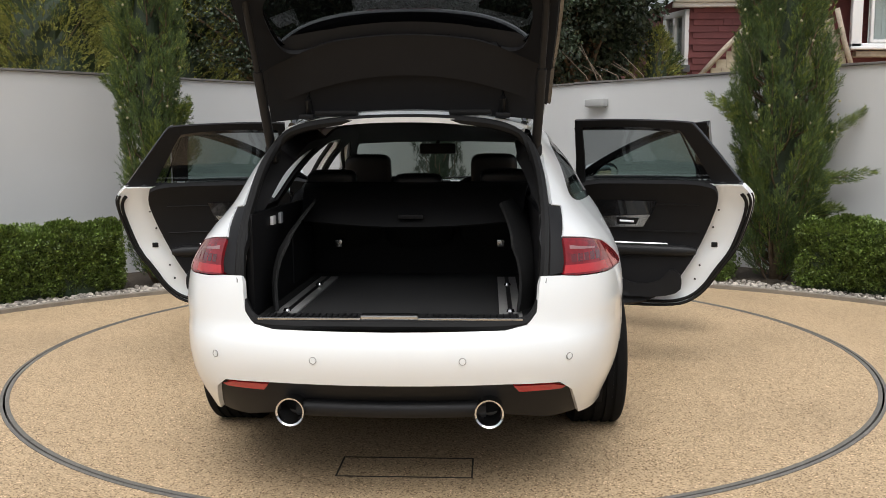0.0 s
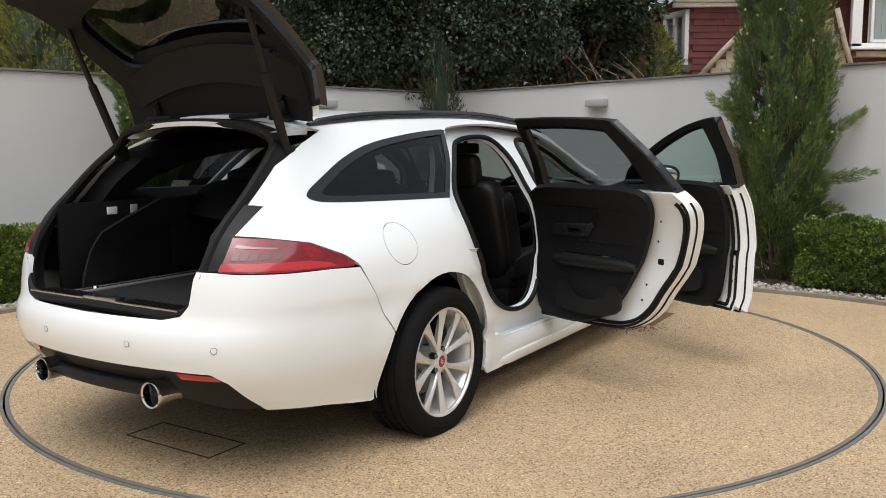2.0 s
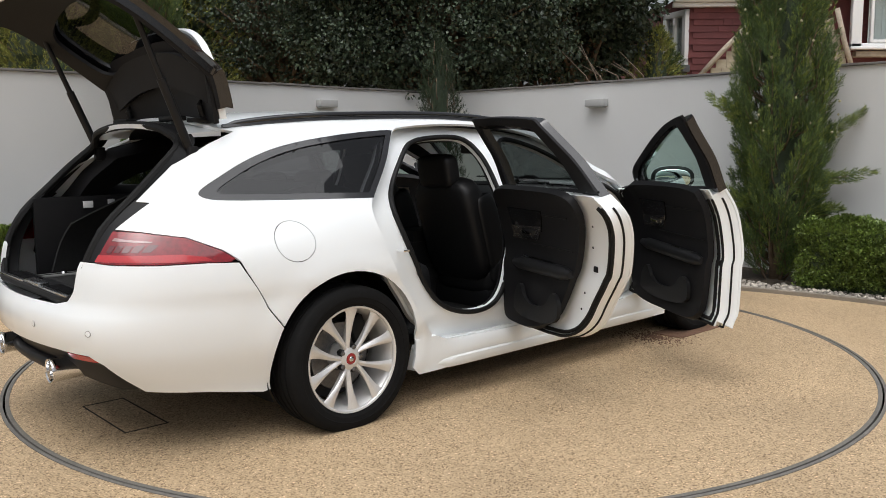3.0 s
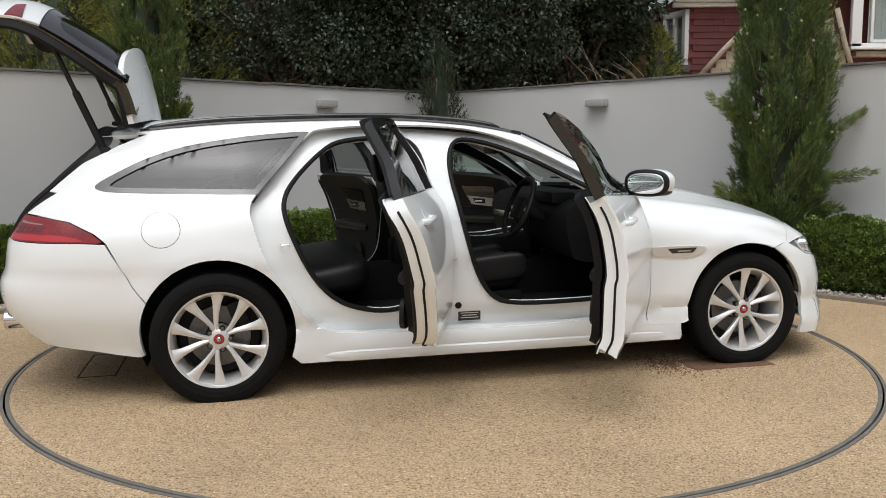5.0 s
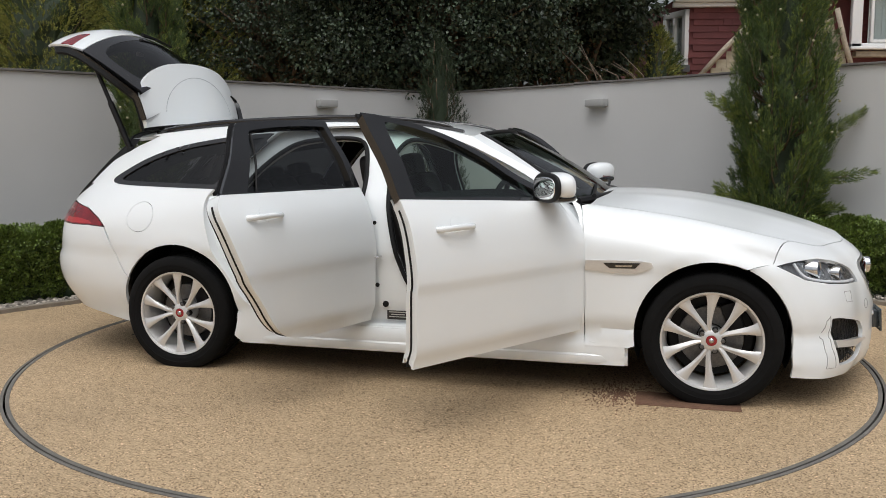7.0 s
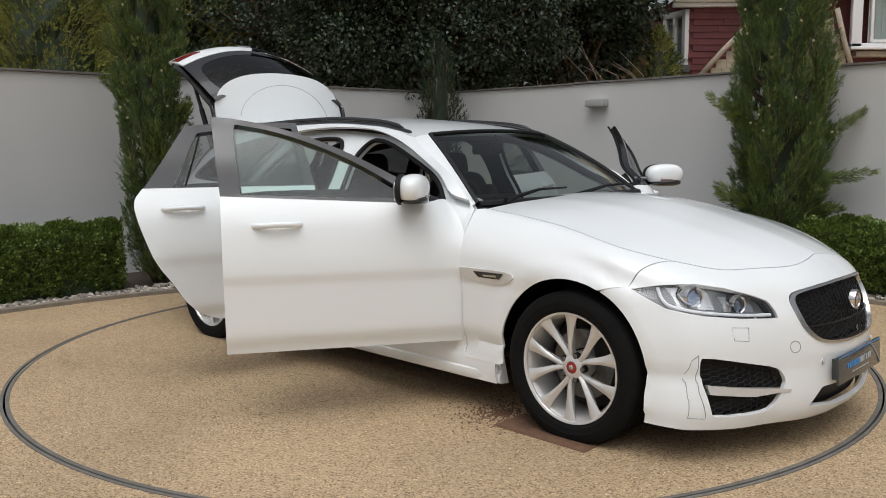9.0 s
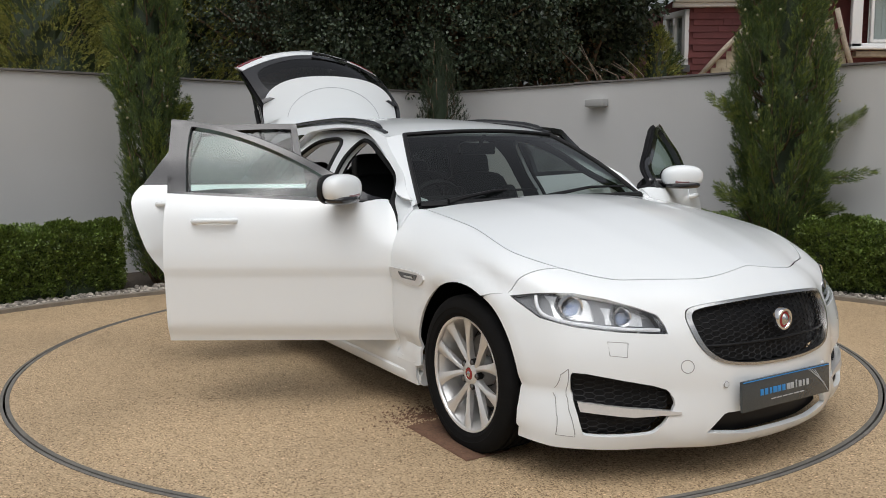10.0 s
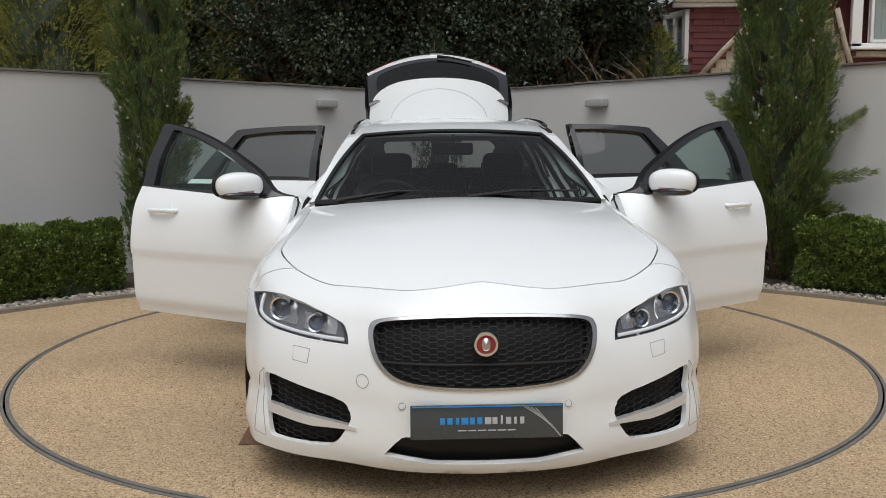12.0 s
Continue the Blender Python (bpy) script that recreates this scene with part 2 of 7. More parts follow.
# kerb: a low concrete edging along the bed
bm = bmesh.new()
n = 90
rows = []
for r, z in ((BED_R, -0.02), (BED_R, 0.03), (BED_R + 0.006, 0.035), (BED_R + 0.05, 0.035), (BED_R + 0.055, -0.02)):
    rows.append([bm.verts.new(p + Vector((0, 0, z))) for p in arc(r, -78, 78, n)])
for r0, r1 in zip(rows, rows[1:]):
    for k in range(n - 1):
        bm.faces.new((r0[k], r0[k + 1], r1[k + 1], r1[k]))
tagged(obj("kerb", bm, M_KERB, smooth=False), "low weathered concrete kerb round the planting bed", "kerb", kind="structure")

# walls: two straight rendered walls that meet in a corner behind the bed
WALL_Y, WALL_H, WT = 6.42, 2.0, 0.2
WALL_DIR = {"left": Vector((-1, -1, 0)).normalized(), "right": Vector((1, -1, 0)).normalized()}
bm = bmesh.new()
pts = arc(BED_R + 0.05, -78, 78, 60)
ring0 = [bm.verts.new(p + Vector((0, 0, 0.006))) for p in pts]
ring1 = [bm.verts.new(Vector((p.x * 1.35, min(p.y * 1.2 + 1.6, WALL_Y - abs(p.x * 1.35) - 0.02), 0.006))) for p in pts]
for k in range(59):
    bm.faces.new((ring0[k], ring0[k + 1], ring1[k + 1], ring1[k]))
bmesh.ops.recalc_face_normals(bm, faces=bm.faces)
tagged(obj("planting_bed", bm, M_SOIL, smooth=False), "dark soil bed between kerb and wall", "bed", kind="structure")

for side, d in WALL_DIR.items():
    corner = Vector((0, WALL_Y, 0))
    a = math.atan2(d.y, d.x)
    L = 9.0
    out = (Vector((-1, 1, 0)) if side == "left" else Vector((1, 1, 0))).normalized()
    mid = corner + d * (L / 2) + out * (WT / 2)
    bm = bmesh.new()
    box(bm, 0, 0, WALL_H / 2 - 0.02, L, WT, WALL_H)
    bmesh.ops.subdivide_edges(bm, edges=bm.edges, cuts=3, use_grid_fill=True)
    w = tagged(obj("wall_" + side, bm, M_RENDER, smooth=False), "grey-white painted render garden wall", "wall", kind="structure")
    w.matrix_world = Matrix.Translation(mid) @ Matrix.Rotation(a, 4, "Z")
    bm = bmesh.new()
    k = 0
    xx = -L / 2
    rr = random.Random(3)
    while xx < L / 2:
        ln = rr.uniform(0.5, 1.1)
        box(bm, xx + ln / 2, 0.0, WALL_H - 0.02 + 0.014 + rr.uniform(-0.004, 0.004), ln - 0.004, WT + 0.05, 0.022, bevel=0.004)
        xx += ln
    c = tagged(obj("coping_" + side, bm, M_COPING, smooth=False), "thin dark coping strip on the wall top", "coping", kind="structure")
    c.matrix_world = w.matrix_world.copy()


# ---------------------------------------------------------------- wall lights
def wall_light(p, ang):
    e = tagged(new("wall_light"), "small grey box-shaped wall light on the rendered wall", "lamp", group="wall lights")
    bm = bmesh.new()
    box(bm, 0, -0.05, 0, 0.26, 0.10, 0.085, bevel=0.006)
    part("housing", bm, M_LAMPBODY, e)
    bm = bmesh.new()
    box(bm, 0, -0.05, -0.047, 0.22, 0.075, 0.008, bevel=0.002)
    part("lens", bm, M_NET, e, "frosted lens")
    e.matrix_world = Matrix.Translation(p) @ Matrix.Rotation(ang, 4, "Z")


wall_light((-1.42, WALL_Y - 1.42 - 0.0, 1.79), radians(45))
wall_light((1.83, WALL_Y - 1.83, 1.755), radians(-45))


# ---------------------------------------------------------------- foliage
def leaves_np(P, D, size, width=0.45, fold=0.25, rng=RNG):
    """Folded four-cornered leaves at P along D; size: length of each."""
    n = len(P)
    D = D / (np.linalg.norm(D, axis=1, keepdims=True) + 1e-9)
    R = rng.normal(size=(n, 3))
    S = np.cross(D, R)
    S /= np.linalg.norm(S, axis=1, keepdims=True) + 1e-9
    N = np.cross(S, D)
    s = np.asarray(size).reshape(-1, 1) * np.ones((n, 1))
    a, t = P, P + D * s
    l = P + D * s * 0.5 + S * s * width + N * s * fold * 0.5
    r = P + D * s * 0.5 - S * s * width + N * s * fold * 0.5
    V = np.stack([a, l, t, r], 1).reshape(-1, 3)
    i = np.arange(n)[:, None] * 4
    F = np.concatenate([i + [0, 1, 2], i + [0, 2, 3]], 0)
    return V, F


def hedge(a0, a1, r0=5.12, depth=0.46, h=0.59):
    e = tagged(new("hedge"), "clipped dense green box hedge in the bed", "hedge", group="box hedges")
    c = BED_C + Vector((r0 * math.sin(radians((a0 + a1) / 2)), r0 * math.cos(radians((a0 + a1) / 2)), 0))
    e.location = c
    n = int(abs(a1 - a0) * 3200)
    t = RNG.uniform(0, 1, n)
    # the cross-section's outline: front face, top, back face, and the ends
    side = RNG.uniform(0, 1, n)
    u, z = np.empty(n), np.empty(n)
    f = side < 0.5
    tp = (side >= 0.5) & (side < 0.85)
    bk = side >= 0.85
    u[f], z[f] = -0.5, RNG.uniform(0.05, 1, f.sum())
    u[tp], z[tp] = RNG.uniform(-0.5, 0.5, tp.sum()), 1.0
    u[bk], z[bk] = 0.5, RNG.uniform(0.3, 1, bk.sum())
    en = RNG.uniform(0, 1, n) < 0.12
    t[en] = np.round(t[en])
    u[en] = RNG.uniform(-0.5, 0.5, en.sum())
    z[en] = RNG.uniform(0.05, 1, en.sum())
    lump = np.array([noise.noise(Vector((tt * abs(a1 - a0) * 0.35 + a0, zz * 3, uu * 3))) for tt, zz, uu in zip(t, z, u)])
    fine = np.array([noise.noise(Vector((tt * abs(a1 - a0) * 1.6 + a0, zz * 11, uu * 9))) for tt, zz, uu in zip(t, z, u)])
    inset = RNG.exponential(0.034, n) - 0.02 - 0.07 * lump - 0.05 * fine
    rad = r0 + u * depth - np.sign(u) * inset * (np.abs(u) > 0.4)
    round_ = np.clip((z - 0.85) / 0.15, 0, 1) ** 2 * np.clip((np.abs(u) - 0.3) / 0.2, 0, 1)
    rad -= np.sign(u) * 0.05 * round_
    zz = z * h * (1 + 0.06 * lump) - (z > 0.97) * inset * 0.8 - 0.03 * round_ + RNG.normal(0, 0.008, n)
    thin = np.clip(0.18 - z, 0, 1) * 0.6
    rad += thin
    ang = np.radians(a0 + (a1 - a0) * t) + np.where(t < 0.001, 1, np.where(t > 0.999, -1, 0)) * inset / r0
    P = np.stack([BED_C.x + rad * np.sin(ang), BED_C.y + rad * np.cos(ang), zz], 1) - np.array(c)
    D = RNG.normal(size=(n, 3)) * 0.7 + np.stack([np.sin(ang) * np.sign(u), np.cos(ang) * np.sign(u), 0.5 + (z > 0.9)], 1)
    V, F = leaves_np(P, D, RNG.uniform(0.014, 0.03, n), 0.36)
    mesh_np("leaves", V, F, M_BOX, e)
    # plain dark core; its colour stands in for shade between the leaves
    bm = bmesh.new()
    m = 24
    rows = []
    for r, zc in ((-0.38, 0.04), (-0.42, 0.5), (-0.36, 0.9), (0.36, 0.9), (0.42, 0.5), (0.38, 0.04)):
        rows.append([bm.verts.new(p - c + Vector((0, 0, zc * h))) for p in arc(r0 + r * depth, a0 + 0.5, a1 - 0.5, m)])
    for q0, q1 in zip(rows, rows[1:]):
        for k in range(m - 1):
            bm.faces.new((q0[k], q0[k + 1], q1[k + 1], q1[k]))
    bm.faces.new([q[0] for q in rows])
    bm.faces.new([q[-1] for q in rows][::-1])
    part("inside", bm, M_DARKLEAF_SHADE, e, "solid dark core put in for shade inside the hedge", smooth=False)


def spray_tree(name, label, base, h, prof, n, mat_a, mat_b, lean=0.25, size=(0.035, 0.075), yellow=0.15, trunk=0.05, arms=(), twig=18, rng_seed=1, group=""):
    """A conifer: a trunk, upright feathery sprays on the crown's surface; prof maps height to radius."""
    rng = np.random.default_rng(rng_seed)
    e = tagged(new(name), label, "tree", group=group)
    e.location = base
    bm = bmesh.new()
    tube(bm, [(0, 0, -0.05), (0.01, 0, h * 0.3), (0, 0.01, h * 0.7), (0, 0, h * 0.97)], [trunk, trunk * 0.8, trunk * 0.45, 0.008], 10)
    part("trunk", bm, M_BARK, e)
    bm = bmesh.new()
    for k in range(26):
        a, z = rng.uniform(0, 6.28), rng.uniform(0.12, 0.85) * h
        r = np.interp(z / h, prof[0], prof[1]) * 0.8
        tube(bm, [(0, 0, z), (math.cos(a) * r * 0.5, math.sin(a) * r * 0.5, z + 0.12), (math.cos(a) * r, math.sin(a) * r, z + 0.4)], [0.016, 0.011, 0.004], 5)
    part("limb", bm, M_BARK, e)["kind"] = "stuff"
    z = rng.uniform(0.03, 1, n) * h
    a = rng.uniform(0, 2 * math.pi, n)
    rr = np.interp(z / h, prof[0], prof[1])
    lob = np.array([noise.noise(Vector((math.cos(q) * 1.7 + rng_seed * 9, math.sin(q) * 1.7, w * 1.4))) + 0.6 * noise.noise(Vector((math.cos(q) * 4, math.sin(q) * 4 + rng_seed, w * 4))) for q, w in zip(a, z)])
    r = rr * (1 + 0.38 * lob) * (1 - 0.45 * rng.uniform(0, 1, n) ** 2)
    P = np.stack([r * np.cos(a), r * np.sin(a), z], 1)
    D = np.stack([np.cos(a) * lean, np.sin(a) * lean, np.ones(n)], 1) + rng.normal(0, 0.18, (n, 3))
    yl = rng.uniform(0, 1, n) < yellow * (0.35 + 1.3 * (lob > 0.1))
    for (ad, az, al, atilt) in arms:
        m = 260
        q = rng.uniform(0.15, 1, m)
        rb = np.interp(az / h, prof[0], prof[1])
        dirv = np.array([math.cos(radians(ad)), math.sin(radians(ad)), 0])
        p = dirv * (rb * 0.6 + al * q[:, None]) + np.array([0, 0, 1]) * (az + atilt * q * al)[:, None] + rng.normal(0, 0.05, (m, 3)) * (1.1 - q[:, None])
        P = np.concatenate([P, p])
        D = np.concatenate([D, dirv[None] * 1.0 + np.array([0, 0, atilt + 0.2]) + rng.normal(0, 0.3, (m, 3))])
        yl = np.concatenate([yl, rng.uniform(0, 1, m) < 0.7])
    # lumpy core added to block the view through; crown shade is its colour
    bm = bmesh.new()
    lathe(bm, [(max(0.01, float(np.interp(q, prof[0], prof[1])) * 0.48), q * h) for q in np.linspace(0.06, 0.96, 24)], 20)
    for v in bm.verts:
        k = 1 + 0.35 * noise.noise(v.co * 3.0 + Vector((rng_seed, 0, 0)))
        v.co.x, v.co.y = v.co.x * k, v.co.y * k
    part("inside", bm, M_DARKLEAF_SHADE, e, "added dark core, shade of the crown put into its colour", smooth=False)
    D /= np.linalg.norm(D, axis=1, keepdims=True)
    L = rng.uniform(*size, len(P)) * 2.2
    for nm, sel, mt in (("sprays", ~yl, mat_a), ("fresh_sprays", yl, mat_b)):
        p, d, l = P[sel], D[sel], L[sel]
        PP, DD, SS = [], [], []
        for k in range(twig):
            f = k / twig
            side = rng.normal(0, 0.55, d.shape)
            dd = d + side * (0.75 if k else 0.1)
            PP.append(p + d * (l * f * 0.75)[:, None])
            DD.append(dd)
            SS.append(l * (0.42 - 0.2 * f) * rng.uniform(0.7, 1.2, len(l)))
        V, F = leaves_np(np.concatenate(PP), np.concatenate(DD), np.concatenate(SS), 0.085, 0.1, rng)
        mesh_np(nm, V, F, mt, e, "yellow-green young sprays" if nm != "sprays" else "")
    return e


def cone_dots(tree, h, prof, n, seed):
    rng = np.random.default_rng(seed)
    bm = bmesh.new()
    for k in range(n):
        z, a = rng.uniform(0.3, 0.9) * h, rng.uniform(math.pi, 2 * math.pi)
        r = np.interp(z / h, prof[0], prof[1]) * rng.uniform(0.85, 1.05)
        bmesh.ops.create_icosphere(bm, subdivisions=1, radius=0.013, matrix=Matrix.Translation((r * math.cos(a), r * math.sin(a), z)))
    p = part("cones", bm, M_CONE, tree, "small pale round cones")
    p["kind"] = "stuff"


def cypress(label, base, h, prof, plumes, mat_a, mat_b, seed, yellow=0.12, arms=(), per=170, twig=9, core=0.36):
    """A columnar conifer of upright flame-shaped plumes round a trunk, with dark gaps between them; arms: (degrees, height, length, rise) of side branches."""
    rng = np.random.default_rng(seed)
    e = tagged(new("cypress"), label, "tree", group="cypresses")
    e.location = base
    bm = bmesh.new()
    tube(bm, [(0, 0, -0.05), (0.015, 0, h * 0.25), (0, 0.01, h * 0.7), (0, 0, h * 0.97)], [0.055, 0.045, 0.025, 0.006], 10)
    for k in range(4):
        a = k * 1.7 + seed
        tube(bm, [(0.02 * math.cos(a), 0.02 * math.sin(a), -0.02), (0.06 * math.cos(a), 0.06 * math.sin(a), 0.25), (0.13 * math.cos(a), 0.13 * math.sin(a), 0.8)], [0.028, 0.022, 0.012], 7)
    part("trunk", bm, M_BARK, e)
    P, D, L, Y = [], [], [], []
    limbs = bmesh.new()

    def plume(p0, p1, r, n, fresh):
        ax = p1 - p0
        u = rng.uniform(0, 1, n) ** 0.85
        o = rng.normal(size=(n, 3))
        o -= ax * ((o @ ax) / (ax @ ax))[:, None]
        o /= np.linalg.norm(o, axis=1, keepdims=True) + 1e-9
        rad = r * (np.sin(np.clip(u * 0.86 + 0.14, 0, 1) * math.pi) ** 0.7) * rng.uniform(0.35, 1.05, n)
        bend = 0.12 * np.linalg.norm(ax) * np.sin(u * math.pi)[:, None] * rng.normal(0, 0.5, 3)
        P.append(p0 + u[:, None] * ax + o * rad[:, None] + bend)
        D.append(ax / np.linalg.norm(ax) + o * 0.45 + rng.normal(0, 0.13, (n, 3)))
        L.append(rng.uniform(0.045, 0.10, n) * (0.8 + 0.5 * (1 - u)))
        Y.append(rng.uniform(0, 1, n) < fresh)
        tube(limbs, [tuple(p0 * np.array([0.4, 0.4, 1]) - np.array([0, 0, 0.1])), tuple(p0), tuple(p0 + ax * 0.6)], [0.012, 0.008, 0.003], 5)

    golden = 2.39996
    for k in range(plumes):
        q = 0.03 + 0.95 * (k + rng.uniform(-0.4, 0.4)) / plumes
        a = k * golden + rng.normal(0, 0.25)
        ln = rng.uniform(0.30, 0.62) * (1 - 0.3 * q)
        z0 = max(0.04, q * h - ln * 0.35)
        R1 = float(np.interp(min(1, (z0 + ln) / h), prof[0], prof[1])) * rng.uniform(0.72, 1.06)
        R0 = float(np.interp(z0 / h, prof[0], prof[1])) * rng.uniform(0.5, 0.72)
        d = np.array([math.cos(a), math.sin(a), 0.0])
        plume(d * R0 + np.array([0, 0, z0]), d * R1 + np.array([rng.normal(0, 0.03), rng.normal(0, 0.03), z0 + ln]), rng.uniform(0.045, 0.085), per, yellow * rng.uniform(0, 2.2))
    for ad, az, al, rise in arms:
        d = np.array([math.cos(radians(ad)), math.sin(radians(ad)), 0.0])
        rb = float(np.interp(az / h, prof[0], prof[1])) * 0.7
        for k in range(3):
            f = 0.35 + 0.325 * k
            side = np.array([-d[1], d[0], 0]) * rng.normal(0, 0.08)
            plume(d * rb * (0.6 + 0.2 * k) + np.array([0, 0, az]), d * (rb + al * f) + side + np.array([0, 0, az + rise * al * f + rng.normal(0, 0.03)]), 0.05, int(per * 0.9), 0.55)
    part("limb", limbs, M_BARK, e)["kind"] = "stuff"
    # added solid lathe, coloured dark in place of shade behind the plumes
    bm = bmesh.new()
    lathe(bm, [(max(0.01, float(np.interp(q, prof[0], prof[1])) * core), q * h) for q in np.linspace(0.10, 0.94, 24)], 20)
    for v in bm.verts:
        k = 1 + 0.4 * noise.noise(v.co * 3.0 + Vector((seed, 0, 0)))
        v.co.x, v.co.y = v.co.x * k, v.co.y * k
    part("inside", bm, M_DARKLEAF_SHADE, e, "solid dark core put in for shade behind the plumes", smooth=False)
    P, D, L, Y = np.concatenate(P), np.concatenate(D), np.concatenate(L), np.concatenate(Y)
    D /= np.linalg.norm(D, axis=1, keepdims=True)
    for nm, sel, mt in (("sprays", ~Y, mat_a), ("fresh_sprays", Y, mat_b)):
        if not sel.any():
            continue
        p, d, l = P[sel], D[sel], L[sel]
        PP, DD, SS = [], [], []
        for k in range(twig):
            f = k / twig
            PP.append(p + d * (l * f * 0.8)[:, None])
            DD.append(d + rng.normal(0, 0.42, d.shape) * (0.85 if k else 0.1))
            SS.append(l * (0.5 - 0.22 * f) * rng.uniform(0.7, 1.2, len(l)))
        V, F = leaves_np(np.concatenate(PP), np.concatenate(DD), np.concatenate(SS), 0.07, 0.1, rng)
        mesh_np(nm, V, F, mt, e, "yellow-green young sprays" if nm != "sprays" else "")
    return e


CY1 = ([0, 0.04, 0.2, 0.45, 0.7, 0.9, 1.0], [0.08, 0.17, 0.30, 0.33, 0.29, 0.20, 0.03])
CY2 = ([0, 0.04, 0.2, 0.4, 0.6, 0.8, 1.0], [0.16, 0.27, 0.42, 0.48, 0.45, 0.34, 0.05])
CY3 = ([0, 0.1, 0.5, 0.8, 1.0], [0.18, 0.32, 0.34, 0.26, 0.05])
t = cypress("tall slim green cypress with feathery upright sprays", (-2.68, 2.55, 0), 3.7, CY1, 130, M_CYP, M_CYPTIP, 3, yellow=0.2, arms=((175, 1.75, 0.14, 1.2), (8, 1.15, 0.12, 1.3), (5, 1.5, 0.14, 1.5)))
cone_dots(t, 3.7, CY1, 34, 5)
t = cypress("broad green cypress with yellow-green spreading side branches", (3.14, 2.55, 0), 3.9, CY2, 200, M_CYP, M_CYPTIP, 11, yellow=0.2, arms=((190, 1.42, 0.40, 0.75), (182, 0.68, 0.34, 0.55), (0, 1.25, 0.42, 0.75), (-12, 0.92, 0.50, 0.22), (-15, 0.62, 0.40, -0.45), (-20, 0.55, 0.28, 0.5)))
cone_dots(t, 3.9, CY2, 50, 6)
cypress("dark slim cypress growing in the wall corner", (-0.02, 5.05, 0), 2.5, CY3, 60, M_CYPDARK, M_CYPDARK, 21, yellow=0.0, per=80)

hedge(-62, -35.5)
hedge(-26, -4)
hedge(4, 30.5)
hedge(38, 62)

# pebbles between kerb and hedge
V, F = [], []
_ico = bmesh.new()
bmesh.ops.create_icosphere(_ico, subdivisions=1, radius=1.0)
_iv = np.array([v.co for v in _ico.verts])
_if = np.array([[v.index for v in f.verts] for f in _ico.faces])
_ico.free()
k = 0
for _ in range(2600):
    a = RNG.uniform(-60, 60)
    if abs(a) < 24 and RNG.uniform() < 0.75:
        continue
    r = BED_R + 0.065 + RNG.uniform(0, 1) ** 1.3 * 0.32
    s = RNG.uniform(0.011, 0.03)
    c = np.array([BED_C.x + r * math.sin(radians(a)), BED_C.y + r * math.cos(radians(a)), 0.012 + RNG.uniform(0, 0.02)])
    w = Euler((RNG.uniform(-.4, .4), RNG.uniform(-.4, .4), RNG.uniform(0, 6))).to_matrix()
    vv = (_iv * np.array([1.25, 0.95, 0.65]) * s * RNG.uniform(0.85, 1.15, (len(_iv), 1))) @ np.array(w).T + c
    F.append(_if + k)
    V.append(vv)
    k += len(vv)
tagged(mesh_np("pebbles", np.concatenate(V), np.concatenate(F), M_PEBBLE, smooth=True), "rounded grey and cream pebbles along the bed edge", "pebbles", kind="stuff")


# ---------------------------------------------------------------- trees beyond the wall
def broad_tree(name, label, base, crown, n, leafmat, leaf=(0.05, 0.09), seed=1, clumps=60, wid=0.38, drop=0.35):
    """crown: (centre, half sizes). A trunk with limbs, and clumps of leaves with gaps between them."""
    rng = np.random.default_rng(seed)
    e = tagged(new(name), label, "tree")
    e.location = base
    c, hs = np.array(crown[0]), np.array(crown[1])
    cl = rng.normal(size=(clumps, 3))
    cl /= np.linalg.norm(cl, axis=1, keepdims=True)
    cl = c + cl * hs * rng.uniform(0.45, 1.0, (clumps, 1)) ** 0.6
    bm = bmesh.new()
    tube(bm, [(0, 0, -0.1), (0.05, 0.02, c[2] * 0.5), tuple(c * 0.9)], [0.17, 0.13, 0.06], 10)
    part("trunk", bm, M_BARK, e)
    bm = bmesh.new()
    for q in cl[::2]:
        s = np.array([0.03, 0.01, c[2] * rng.uniform(0.45, 0.8)])
        m = (s + q) / 2 + np.array([0, 0, 0.15])
        tube(bm, [tuple(s), tuple(m), tuple(q)], [0.05, 0.03, 0.008], 6)
    part("limb", bm, M_BARK, e)["kind"] = "stuff"
    per = n // clumps
    rad = np.mean(hs) * rng.uniform(0.13, 0.28, clumps)
    P, D = [], []
    for q, r in zip(cl, rad):
        o = rng.normal(size=(per, 3))
        o /= np.linalg.norm(o, axis=1, keepdims=True)
        rr = rng.uniform(0.55, 1.05, (per, 1))
        P.append(q + o * rr * r * np.array([1.15, 1.15, 0.8]))
        D.append(o * 0.7 + rng.normal(0, 0.6, (per, 3)) + np.array([0, 0, -drop]))
    P, D = np.concatenate(P), np.concatenate(D)
    V, F = leaves_np(P, D, rng.uniform(*leaf, len(P)), wid, 0.3, rng)
    mesh_np("crown", V, F, leafmat, e)
    return e


broad_tree("evergreen_oak", "dark grey-green evergreen oak hanging over the wall", (-0.2, 6.9, 0), ((0, -0.1, 3.65), (2.1, 1.45, 1.75)), 90000, M_OAK, leaf=(0.04, 0.075), seed=5, clumps=240)
broad_tree("evergreen_oak", "dense dark evergreen tree behind the wall", (2.15, 8.3, 0), ((0, 0, 3.9), (1.45, 1.2, 1.6)), 44000, M_DARKLEAF_SHADE, seed=8, clumps=170)
broad_tree("holly_tree", "dark green broad-leaved tree behind the wall", (-2.6, 8.3, 0), ((0, 0, 3.7), (1.9, 1.2, 1.8)), 44000, M_OAK, leaf=(0.04, 0.075), seed=9, clumps=170)
